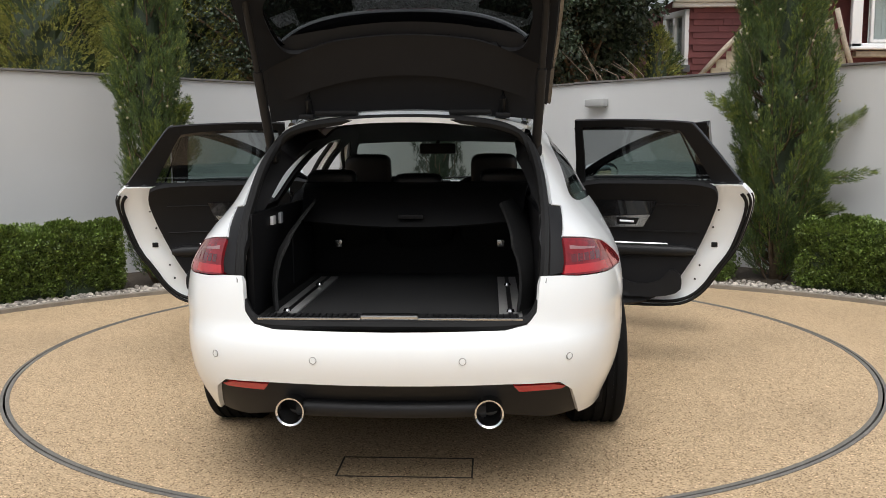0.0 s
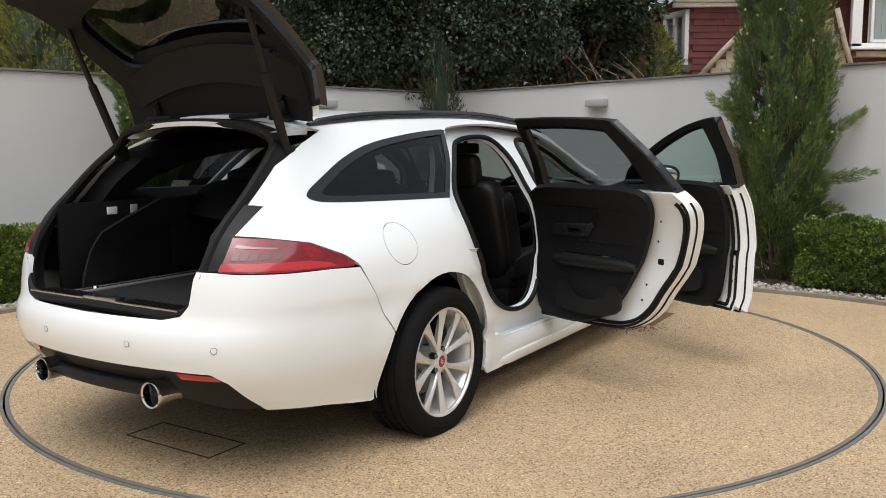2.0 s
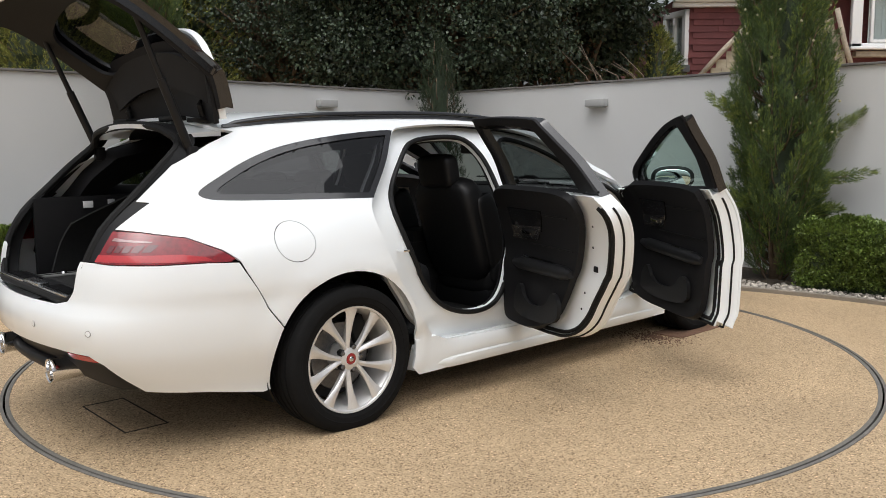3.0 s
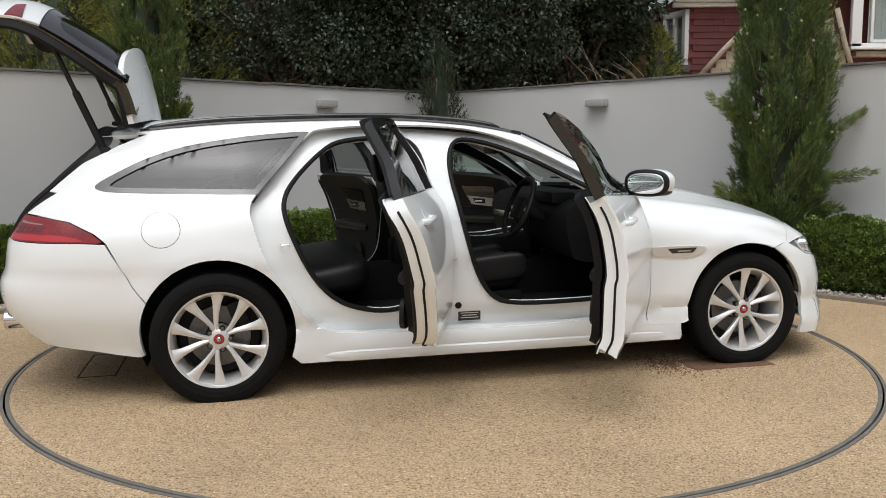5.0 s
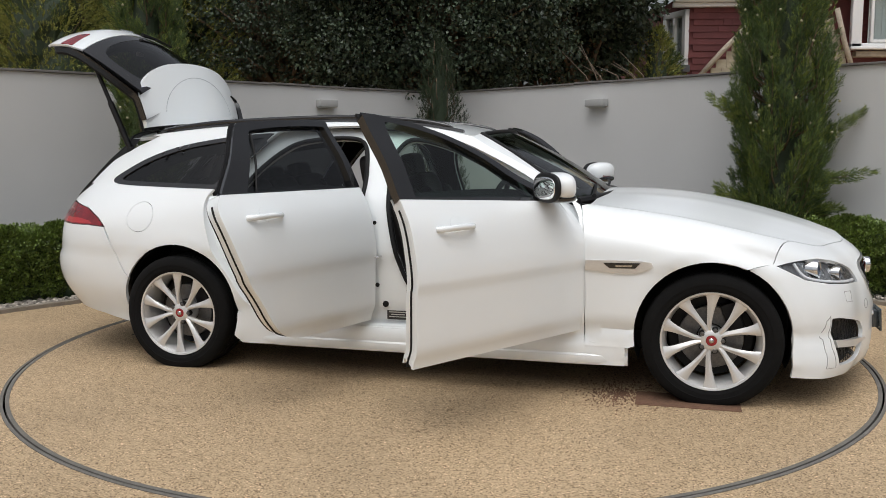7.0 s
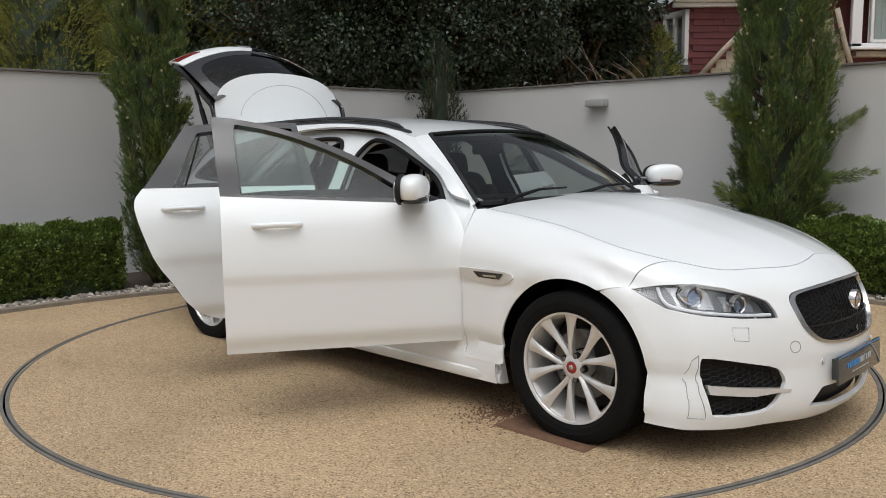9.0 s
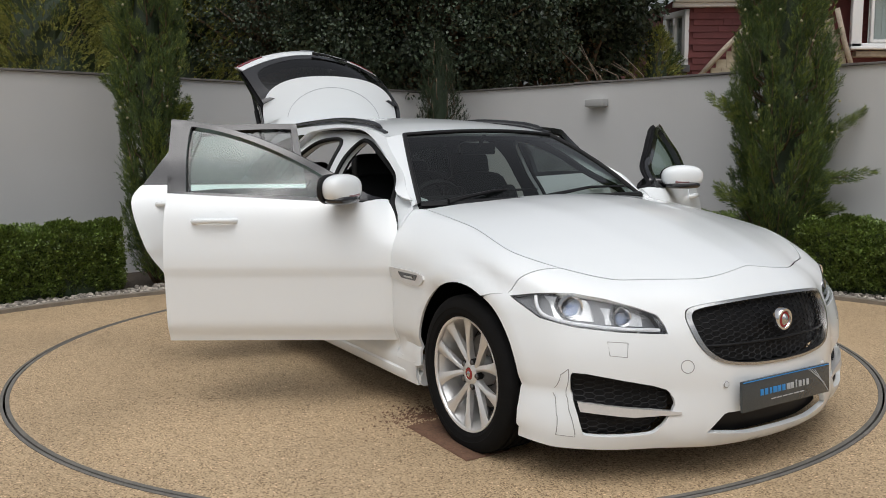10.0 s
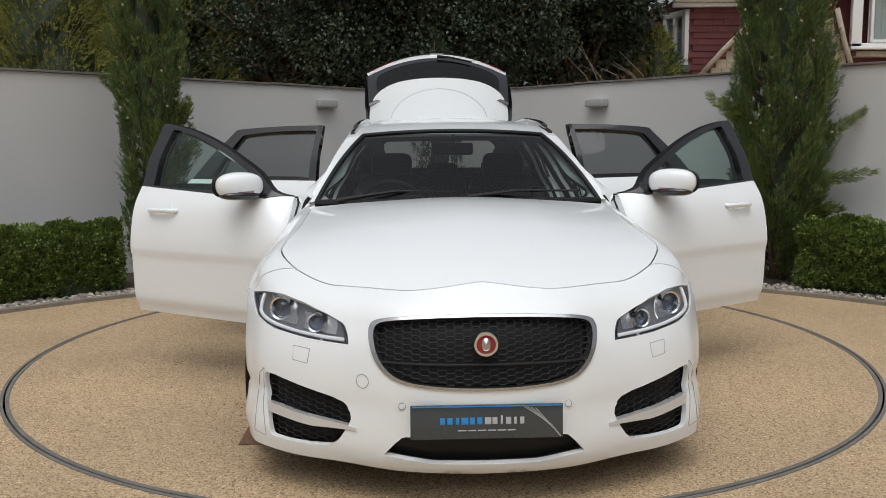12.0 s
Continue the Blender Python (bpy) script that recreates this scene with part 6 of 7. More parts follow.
# ---------------------------------------------------------------- load space and cabin
def cabin():
    bm = bmesh.new()
    box(bm, -1.76, 0, 0.63, 1.22, 1.08, 0.03, bevel=0.006)
    pan("load_floor", bm, M_CARPET, car, "black carpeted load floor")
    for sg in (-1, 1):
        bm = bmesh.new()
        m = Matrix.Translation((-1.80, sg * 0.425, 0.648)) @ Matrix.Rotation(radians(0), 4, "Z")
        box(bm, 0, 0, 0, 1.0, 0.085, 0.008, m, 0.002)
        rail = pan("load_rail", bm, M_RAIL, car, "aluminium load rail in the floor")
        bm = bmesh.new()
        box(bm, 0, 0, 0.003, 0.98, 0.018, 0.006, m, 0.001)
        pan("slot", bm, M_SATIN, rail)
        for xx in (-2.15, -1.55):
            bm = bmesh.new()
            lathe(bm, [(0.0005, 0.012), (0.012, 0.01), (0.016, 0.0)], 16, Matrix.Translation((xx, sg * 0.425, 0.653)))
            pan("tie_down", bm, M_CHROME, rail)
        bm = bmesh.new()
        box(bm, -1.72, sg * 0.535, 0.82, 1.05, 0.03, 0.42, bevel=0.012)
        box(bm, -1.45, sg * 0.525, 0.80, 0.4, 0.03, 0.26, bevel=0.02)
        pan("load_side", bm, M_TRIM, car, "black side lining of the load space")
        bm = bmesh.new()
        box(bm, -1.185, sg * 0.40, 0.80, 0.01, 0.035, 0.035, bevel=0.003)
        pan("seat_release", bm, M_SATINCHROME, car, "small bright seat release")
    bm = bmesh.new()
    box(bm, -1.86, 0.513, 0.985, 0.035, 0.012, 0.045, bevel=0.003)
    pan("load_socket", bm, M_GREYPRINT, car, "pale switch in the load space")
    bm = bmesh.new()
    box(bm, -1.98, 0.513, 0.985, 0.05, 0.012, 0.035, bevel=0.003)
    pan("load_lamp", bm, M_WHITEPLASTIC, car, "small white lamp in the load space")
    # floor handle
    bm = bmesh.new()
    tube(bm, [(-2.28, -0.12, 0.648), (-2.285, 0, 0.652), (-2.28, 0.12, 0.648)], 0.006, 6)
    pan("floor_handle", bm, M_SATIN, car)
    # luggage cover: cassette and drooping flap with a grip
    bm = bmesh.new()
    tube(bm, [(-1.24, -0.54, 1.07), (-1.24, 0.54, 1.07)], 0.035, 16)
    lc = pan("luggage_cover", bm, M_SATIN, car, "black roller luggage cover")
    G = np.array([[(-1.24 - 0.33 * u - 0.03 * u * (1 - (2 * v - 1) ** 2), (2 * v - 1) * (0.54 - 0.05 * u), 1.10 - 0.15 * u ** 3 - 0.03 * u * (1 - (2 * v - 1) ** 2)) for v in np.linspace(0, 1, 20)] for u in np.linspace(0, 1, 12)])
    pan("flap", grid_bm(G, 0.012, flip=True), M_SATIN, lc)
    bm = bmesh.new()
    box(bm, -1.595, 0, 0.965, 0.02, 0.11, 0.02, bevel=0.004)
    pan("grip", bm, M_TRIM, lc)
    # under-floor, tunnel and firewall close the cabin
    bm = bmesh.new()
    box(bm, -0.15, 0, 0.30, 2.5, 1.5, 0.06, bevel=0.02)
    box(bm, 0.05, 0, 0.42, 1.9, 0.26, 0.26, bevel=0.05)
    pan("cabin_floor", bm, M_CARPET, car, "black carpeted floor and tunnel")
    bm = bmesh.new()
    box(bm, 0.15, 0, 0.24, 3.9, 1.2, 0.10, bevel=0.02)
    box(bm, -2.05, 0, 0.42, 0.45, 1.05, 0.22, bevel=0.03)
    pan("underbody", bm, M_SATIN, car, "dark underbody")
    bm = bmesh.new()
    box(bm, 1.02, 0, 0.62, 0.08, 1.62, 0.62, bevel=0.02)
    pan("bulkhead", bm, M_TRIM, car)
    # dashboard
    bm = bmesh.new()
    prof = [(0.98, 0.60), (0.62, 0.60), (0.58, 0.70), (0.55, 0.86), (0.60, 0.945), (0.72, 0.97), (0.95, 0.985), (1.0, 0.93)]
    prof = chaikin(prof, 2)
    L = [bm.verts.new((x, -0.74, z)) for x, z in prof]
    R = [bm.verts.new((x, 0.74, z)) for x, z in prof]
    for k in range(len(L)):
        bm.faces.new((L[k], L[(k + 1) % len(L)], R[(k + 1) % len(L)], R[k]))
    bm.faces.new(L[::-1])
    bm.faces.new(R)
    bmesh.ops.recalc_face_normals(bm, faces=bm.faces)
    da = pan("dashboard", bm, M_TRIM, car, "black dashboard")
    bm = bmesh.new()
    box(bm, 0.62, -0.36, 0.965, 0.16, 0.38, 0.075, bevel=0.03)
    pan("instrument_cowl", bm, M_TRIM, da)
    bm = bmesh.new()
    box(bm, 0.545, 0.0, 0.83, 0.012, 0.26, 0.13, Matrix.Identity(4), 0.004)
    pan("screen", bm, M_BLACKP, da, "glossy dark screen")
    bm = bmesh.new()
    box(bm, 0.55, 0.40, 0.80, 0.012, 0.5, 0.045, bevel=0.005)
    pan("trim_strip", bm, M_SATINCHROME, da)
    # steering wheel, on the car's right
    m = Matrix.Translation((0.40, -0.36, 0.90)) @ Matrix.Rotation(radians(-68), 4, "Y")
    bm = bmesh.new()
    P = [m @ Vector((0.185 * math.cos(a), 0.185 * math.sin(a), 0)) for a in np.linspace(0, 2 * math.pi, 41)[:-1]]
    tube(bm, P + [P[0], P[1]], 0.016, 10, cap=False)
    sw = pan("steering_wheel", bm, M_LEATHER, car, "black leather steering wheel")
    bm = bmesh.new()
    box(bm, 0, 0, -0.01, 0.14, 0.16, 0.05, m, 0.02)
    pan("hub", bm, M_TRIM, sw)
    for a in (90, -90, 180):
        bm = bmesh.new()
        mm = m @ Matrix.Rotation(radians(a), 4, "Z")
        box(bm, 0.125, 0, -0.008, 0.11, 0.035, 0.016, mm, 0.006)
        pan("spoke", bm, M_SATINCHROME if a != 180 else M_TRIM, sw)
    bm = bmesh.new()
    tube(bm, [(0.42, -0.36, 0.89), (0.75, -0.36, 0.76)], 0.035, 12)
    pan("column", bm, M_TRIM, sw)
    # console
    bm = bmesh.new()
    box(bm, 0.12, 0, 0.62, 0.9, 0.22, 0.16, bevel=0.03)
    box(bm, -0.12, 0, 0.72, 0.34, 0.2, 0.09, bevel=0.025)
    co = pan("centre_console", bm, M_TRIM, car, "black centre console")
    bm = bmesh.new()
    for y in (-0.105, 0.105):
        tube(bm, [(-0.05, y, 0.705), (0.3, y, 0.708), (0.52, y, 0.74)], 0.006, 6)
    pan("bright_edge", bm, M_SATINCHROME, co)
    # interior mirror
    bm = bmesh.new()
    box(bm, 0.33, 0, 1.255, 0.03, 0.24, 0.07, bevel=0.014)
    tube(bm, [(0.34, 0, 1.27), (0.40, 0, 1.33)], 0.012, 8)
    pan("interior_mirror", bm, M_SATIN, car, "black interior mirror")


def soft_box(bm, m, sx, sy, sz, p=5.0, n=8):
    """A padded block: a box whose faces swell and edges are round."""
    g = bmesh.ops.create_cube(bm, size=2.0)
    vs = g["verts"]
    es = list({e for v in vs for e in v.link_edges})
    r = bmesh.ops.subdivide_edges(bm, edges=es, cuts=n - 1, use_grid_fill=True)
    bm.verts.ensure_lookup_table()
    allv = list(bm.verts)
    for v in allv:
        x, y, z = v.co
        l = (abs(x) ** p + abs(y) ** p + abs(z) ** p) ** (1 / p)
        k = 1 / max(l, 1e-6) * max(abs(x), abs(y), abs(z))
        v.co = Vector((x * k * sx / 2, y * k * sy / 2, z * k * sz / 2))
    bmesh.ops.transform(bm, matrix=m, verts=allv)


def seat(x, y):
    bm = bmesh.new()
    soft_box(bm, Matrix.Translation((x, y, 0.52)) @ Matrix.Rotation(radians(-6), 4, "Y"), 0.54, 0.50, 0.19)
    st = pan("front_seat", bm, M_LEATHER, car, "black leather front seat")
    mb = Matrix.Translation((x - 0.29, y, 0.79)) @ Matrix.Rotation(radians(-17), 4, "Y")
    bm = bmesh.new()
    soft_box(bm, mb, 0.17, 0.48, 0.62)
    pan("backrest", bm, M_LEATHER, st)
    for sg in (-1, 1):
        bm = bmesh.new()
        soft_box(bm, mb @ Matrix.Translation((0.06, sg * 0.205, -0.05)), 0.15, 0.10, 0.5)
        pan("side_bolster", bm, M_LEATHER, st)
        bm = bmesh.new()
        soft_box(bm, Matrix.Translation((x + 0.02, y + sg * 0.215, 0.565)) @ Matrix.Rotation(radians(-6), 4, "Y"), 0.5, 0.10, 0.16)
        pan("cushion_bolster", bm, M_LEATHER, st)
    bm = bmesh.new()
    soft_box(bm, Matrix.Translation((x - 0.425, y, 1.13)) @ Matrix.Rotation(radians(-10), 4, "Y"), 0.11, 0.27, 0.19)
    pan("headrest", bm, M_LEATHER, st)
    bm = bmesh.new()
    for q in (-0.06, 0.06):
        tube(bm, [(x - 0.40, y + q, 1.02), (x - 0.42, y + q, 1.12)], 0.007, 6)
    pan("headrest_post", bm, M_CHROME, st)
    bm = bmesh.new()
    box(bm, x, y, 0.385, 0.5, 0.46, 0.12, bevel=0.03)
    pan("seat_base", bm, M_SATIN, st)


cabin()
for yy in (-0.37, 0.37):
    seat(0.10, yy)
bm = bmesh.new()
soft_box(bm, Matrix.Translation((-0.80, 0, 0.53)) @ Matrix.Rotation(radians(-8), 4, "Y"), 0.56, 1.26, 0.20)
bench = pan("rear_bench", bm, M_LEATHER, car, "black leather rear bench")
for yy, ww in ((-0.42, 0.46), (0.0, 0.36), (0.42, 0.46)):
    bm = bmesh.new()
    soft_box(bm, Matrix.Translation((-1.07, yy, 0.80)) @ Matrix.Rotation(radians(-20), 4, "Y"), 0.16, ww, 0.58)
    pan("backrest", bm, M_LEATHER, bench)
    bm = bmesh.new()
    soft_box(bm, Matrix.Translation((-1.20, yy, 1.09 if yy else 1.07)) @ Matrix.Rotation(radians(-12), 4, "Y"), 0.10, 0.24, 0.14)
    pan("headrest", bm, M_LEATHER, bench)
bm = bmesh.new()
box(bm, -1.13, 0, 0.78, 0.03, 1.16, 0.44, Matrix.Identity(4), 0.01)
pan("seat_back_panel", bm, M_CARPET, bench)


# ---------------------------------------------------------------- wheels
def wheel_meshes():
    """Meshes of one wheel; its axis is y, outward is +y."""
    turn = Matrix.Rotation(radians(-90), 4, "X")
    out = {}

    def keep(name, bm, material, deg=35):
        me = bpy.data.meshes.new(name)
        bmesh.ops.recalc_face_normals(bm, faces=bm.faces)
        bm.to_mesh(me)
        bm.free()
        me.shade_smooth()
        me.set_sharp_from_angle(angle=radians(deg))
        me.materials.append(material)
        out[name] = me
    R = 0.336
    bm = bmesh.new()
    prof = [(0.243, -0.105), (0.262, -0.118), (0.300, -0.122), (0.322, -0.112), (0.334, -0.098)]
    for y in (-0.085, -0.045, 0.0, 0.045, 0.085):
        prof += [(R, y - 0.013), (R, y + 0.013), (R - 0.007, y + 0.0145), (R - 0.007, y + 0.0295)] if y < 0.08 else [(R, y - 0.013), (R - 0.002, y + 0.012)]
    prof += [(0.331, 0.104), (0.320, 0.114), (0.303, 0.121), (0.285, 0.1225), (0.283, 0.1205), (0.262, 0.118), (0.246, 0.108), (0.240, 0.09)]
    lathe(bm, prof, 72, turn)
    for v in bm.verts:
        v.co.z = max(v.co.z, -HUB_Z)
    keep("tyre", bm, M_TYRE, 25)
    bm = bmesh.new()
    lathe(bm, [(0.228, -0.10), (0.218, -0.06), (0.212, 0.02), (0.222, 0.075), (0.232, 0.092), (0.243, 0.097), (0.247, 0.104), (0.244, 0.110), (0.236, 0.108), (0.232, 0.10)], 64, turn)
    keep("rim", bm, M_ALLOY)
    for nm, sg in (("spoke", 1), ("spoke_mirrored", -1)):
        bm = bmesh.new()
        rows = []
        for r, w, d, h, k in ((0.040, 0.0125, 0.078, 0.034, 0.0085), (0.060, 0.0115, 0.083, 0.034, 0.0115), (0.085, 0.0118, 0.087, 0.032, 0.0120), (0.115, 0.0132, 0.0905, 0.030, 0.0105), (0.15, 0.0162, 0.094, 0.028, 0.0075), (0.185, 0.0212, 0.0975, 0.024, 0.0035), (0.212, 0.0275, 0.100, 0.018, 0.0005), (0.238, 0.0375, 0.102, 0.010, -0.001)):
            sec = ((d - h, -w * 0.75), (d - 0.006, -w), (d - 0.001, -w * 0.72), (d + 0.0015, -w * 0.15), (d - 0.002, w * 0.35), (d - 0.009, w), (d - h, w * 0.75))
            rows.append([bm.verts.new((r, dd, sg * (ww + k))) for dd, ww in sec])
        for r0, r1 in zip(rows, rows[1:]):
            for j in range(7):
                bm.faces.new((r0[j], r0[(j + 1) % 7], r1[(j + 1) % 7], r1[j]))
        bm.faces.new(rows[0])
        bm.faces.new(rows[-1][::-1])
        keep(nm, bm, M_ALLOY, 32)
    bm = bmesh.new()
    lathe(bm, [(0.023, 0.080), (0.028, 0.087), (0.046, 0.084), (0.058, 0.074), (0.062, 0.045), (0.062, -0.02)], 40, turn)
    keep("hub", bm, M_ALLOY)
    bm = bmesh.new()
    lathe(bm, [(0.0005, 0.089), (0.020, 0.0885), (0.025, 0.087), (0.027, 0.084), (0.028, 0.073)], 28, turn)
    keep("centre_cap", bm, M_BADGE)
    bm = bmesh.new()
    lathe(bm, [(0.0005, 0.094), (0.009, 0.092), (0.013, 0.088)], 14, turn)
    keep("cap_relief", bm, M_SATINCHROME)
    bm = bmesh.new()
    lathe(bm, [(0.0005, 0.089), (0.009, 0.088), (0.0115, 0.085), (0.0115, 0.05)], 6, turn)
    keep("wheel_nut", bm, M_DARKMETAL, 20)
    bm = bmesh.new()
    lathe(bm, [(0.0005, 0.080), (0.0155, 0.080), (0.016, 0.06)], 18, turn)
    keep("nut_socket", bm, M_SATIN, 20)
    bm = bmesh.new()
    lathe(bm, [(0.07, -0.005), (0.155, -0.005), (0.157, -0.01), (0.157, -0.025), (0.07, -0.025)], 48, turn)
    keep("brake_disc", bm, M_DARKMETAL)
    bm = bmesh.new()
    box(bm, -0.13, -0.01, 0.06, 0.08, 0.07, 0.16, Matrix.Rotation(radians(20), 4, "Y"), 0.014)
    keep("brake_caliper", bm, M_SATIN)
    bm = bmesh.new()
    lathe(bm, [(0.0005, -0.06), (0.205, -0.06)], 32, turn)
    keep("backing_plate", bm, M_SATIN)
    return out


HUB_Z = 0.316
WM = wheel_meshes()
for xw in (XR, XF):
    for sd in (-1, 1):
        w = new("wheel", WM["tyre"])
        w.parent = car
        w["label"] = "silver ten-spoke alloy wheel with black tyre"
        w.matrix_basis = Matrix.Translation((xw, sd * (0.825 if xw < 0 else 0.812), HUB_Z)) @ (Matrix.Rotation(math.pi, 4, "Z") if sd < 0 else Matrix.Identity(4))
        for nm in ("rim", "hub", "centre_cap", "cap_relief", "brake_disc", "brake_caliper", "backing_plate"):
            o = new(nm, WM[nm])
            o.parent = w
        for k in range(10):
            o = new("spoke", WM["spoke_mirrored" if k % 2 else "spoke"])
            o.parent = w
            o.matrix_basis = Matrix.Rotation(radians(36 * k + 18), 4, "Y")
        for k in range(5):
            a = radians(72 * k + 36)
            for nm in ("wheel_nut", "nut_socket"):
                o = new(nm, WM[nm])
                o.parent = w
                o.location = (0.054 * math.cos(a), 0.0, 0.054 * math.sin(a))


# ---------------------------------------------------------------- doors
FD_SKIN = [(-0.166, 0.328), (-0.166, 0.328), (0.946, 0.328), (0.946, 0.328), (0.965, 0.5), (0.962, 0.75), (0.95, 0.9), (0.925, 0.962), (0.895, 0.985), (0.895, 0.985), (0.3, 1.032), (-0.172, 1.045), (-0.172, 1.045)]
FD_FRAME = [(-0.172, 1.046), (-0.172, 1.046), (0.885, 0.988), (0.885, 0.988), (0.80, 1.033), (0.55, 1.178), (0.30, 1.295), (0.08, 1.364), (-0.10, 1.400), (-0.206, 1.410), (-0.206, 1.410)]
FD_GLASS = [(-0.082, 1.051), (-0.082, 1.051), (0.745, 1.012), (0.745, 1.012), (0.52, 1.160), (0.285, 1.272), (0.08, 1.340), (-0.075, 1.370), (-0.112, 1.370)]
RD_SKIN = [(-0.182, 0.322), (-0.182, 0.322), (-0.7, 0.322), (-0.84, 0.352), (-0.935, 0.432), (-1.003, 0.547), (-1.082, 0.652), (-1.126, 0.762), (-1.166, 0.89), (-1.18, 0.985), (-1.125, 1.05), (-1.115, 1.052), (-0.182, 1.045), (-0.182, 1.045)]
RD_FRAME = [(-0.182, 1.046), (-0.182, 1.046), (-1.115, 1.053), (-1.115, 1.053), (-0.875, 1.372), (-0.85, 1.389), (-0.5, 1.408), (-0.222, 1.408), (-0.222, 1.408)]
RD_GLASS = [(-0.235, 1.051), (-0.235, 1.051), (-0.965, 1.058), (-0.965, 1.058), (-0.815, 1.335), (-0.785, 1.352), (-0.5, 1.374), (-0.262, 1.374), (-0.252, 1.368)]


def shrink(pts, k, kx=None, kz=None, c=None):
    P = np.array(pts, float)
    c = P.mean(0) if c is None else np.array(c)
    return [tuple(c + (p - c) * np.array([kx or k, kz or k])) for p in P]


def door(side, front):
    skn, frm, gls = (FD_SKIN, FD_FRAME, FD_GLASS) if front else (RD_SKIN, RD_FRAME, RD_GLASS)
    hx, hy = (0.955, 0.880) if front else (-0.183, 0.885)
    ang = 57.8 if front else 70.5
    fl = side > 0
    o = fpoly(skn, 2)
    d = pan("front_door" if front else "rear_door", skin(o, [], door_flank(side), 0.022, 0.012, flip=fl), M_PAINT, car, "open white %s door with black inner trim" % ("front" if front else "rear"), 45)
    h = Matrix.Translation((hx, side * hy, 0))
    d.matrix_basis = Matrix.Translation((0, 0, 0.008)) @ h @ Matrix.Rotation(radians(-side * ang), 4, "Z") @ h.inverted()
    sub = lambda nm, bm, mt, lb="", dg=38: pan(nm, bm, mt, d, lb, dg)
    # inner pressing with its edges
    inn = fpoly(shrink(skn, 0.972), 2)
    sub("inner_panel", skin(inn, [], door_flank(side, 0.095), 0.05, 0.006, flip=not fl), M_PAINT)
    bm = bmesh.new()
    a = [bm.verts.new(p) for p in door_flank(side, 0.006)(np.array(fpoly(shrink(skn, 0.996), 2)))]
    m_ = [bm.verts.new(p) for p in door_flank(side, 0.03)(np.array(fpoly(shrink(skn, 0.990), 2)))]
    b = [bm.verts.new(p) for p in door_flank(side, 0.097)(np.array(inn))]
    n = min(len(a), len(b), len(m_))
    if len(a) == len(b) == len(m_):
        for r0, r1 in ((a, m_), (m_, b)):
            for k in range(n):
                bm.faces.new((r0[k], r0[(k + 1) % n], r1[(k + 1) % n], r1[k]))
    else:
        A, B = np.array([v.co for v in a]), np.array([v.co for v in b])
        bm.free()
        bm = bmesh.new()
        ia = [bm.verts.new(p) for p in A]
        ib = [bm.verts.new(B[int(k * len(B) / len(A)) % len(B)]) for k in range(len(A))]
        # nearest partners keep the wall tidy
        for k in range(len(A)):
            ib[k].co = Vector(B[np.argmin(((B - A[k]) ** 2).sum(1))])
        for k in range(len(A)):
            bm.faces.new((ia[k], ia[(k + 1) % len(A)], ib[(k + 1) % len(A)], ib[k]))
    bmesh.ops.recalc_face_normals(bm, faces=bm.faces)
    sub("door_edge", bm, M_PAINT)
    for k, ins, r in ((0.955, 0.098, 0.008), (0.90, 0.100, 0.010)):
        Q = door_flank(side, ins)(np.array(fpoly(shrink(skn, k), 2)))
        keepq = Q[:, 2] < 1.0
        run = [q for q, kk in zip(Q, keepq) if kk]
        # start the run where the loop crosses the waist
        i0 = int(np.argmax([np.linalg.norm(run[i] - run[i - 1]) for i in range(len(run))]))
        run = run[i0:] + run[:i0]
        bm = bmesh.new()
        tube(bm, run, r, 6)
        sub("seal", bm, M_RUBBER, "black rubber seal on the door edge")
    Q = door_flank(side, 0.05)(np.array(fpoly(shrink(skn, 0.9865), 2)))
    run = [q for q in Q if q[2] < 1.0]
    i0 = int(np.argmax([np.linalg.norm(run[i] - run[i - 1]) for i in range(len(run))]))
    bm = bmesh.new()
    tube(bm, run[i0:] + run[:i0], 0.0055, 6)
    sub("edge_seal", bm, M_RUBBER, "black rubber strip along the door edge")
    # window frame, glass
    f = sub("window_frame", skin(fpoly(frm, 2), [fpoly(gls, 2)], door_flank(side, -0.001), 0.03, 0.045, flip=fl), M_BLACKP, "gloss black window frame")
    fr_in = skin(fpoly(shrink(frm, 0.985), 2), [fpoly(shrink(gls, 0.975), 2)], door_flank(side, 0.046), 0.03, 0.012, flip=fl)
    sub("frame_lining", fr_in, M_TRIM, "black inner frame lining")
    g = sub("window_glass", skin(fpoly(shrink(gls, 1.02), 2), [], door_flank(side, 0.02), 0.06, 0.0, flip=fl), M_GREENGLASS if front else M_REARGLASS, "pale green glass" if front else "grey tinted glass")
    g.visible_shadow = False
    if not front:
        bm = bmesh.new()
        Q = door_flank(side, 0.012)(np.array([sv(-0.90 + 0.11 * k, 1.06 + 0.27 * k) for k in np.linspace(0, 1, 8)]))
        tube(bm, list(Q), 0.006, 6)
        sub("window_divider", bm, M_RUBBER)
    # inner trim
    if front:
        tr = [(-0.03, 0.36), (0.12, 0.345), (0.70, 0.345), (0.84, 0.42), (0.87, 0.6), (0.86, 0.9), (0.82, 1.0), (0.6, 1.035), (-0.10, 1.045), (-0.12, 0.98), (-0.10, 0.75), (-0.075, 0.45)]
    else:
        tr = [(-0.22, 0.36), (-0.45, 0.345), (-0.64, 0.375), (-0.76, 0.46), (-0.87, 0.64), (-0.95, 0.82), (-1.0, 0.97), (-0.96, 1.045), (-0.6, 1.05), (-0.20, 1.045), (-0.19, 0.9), (-0.19, 0.5)]
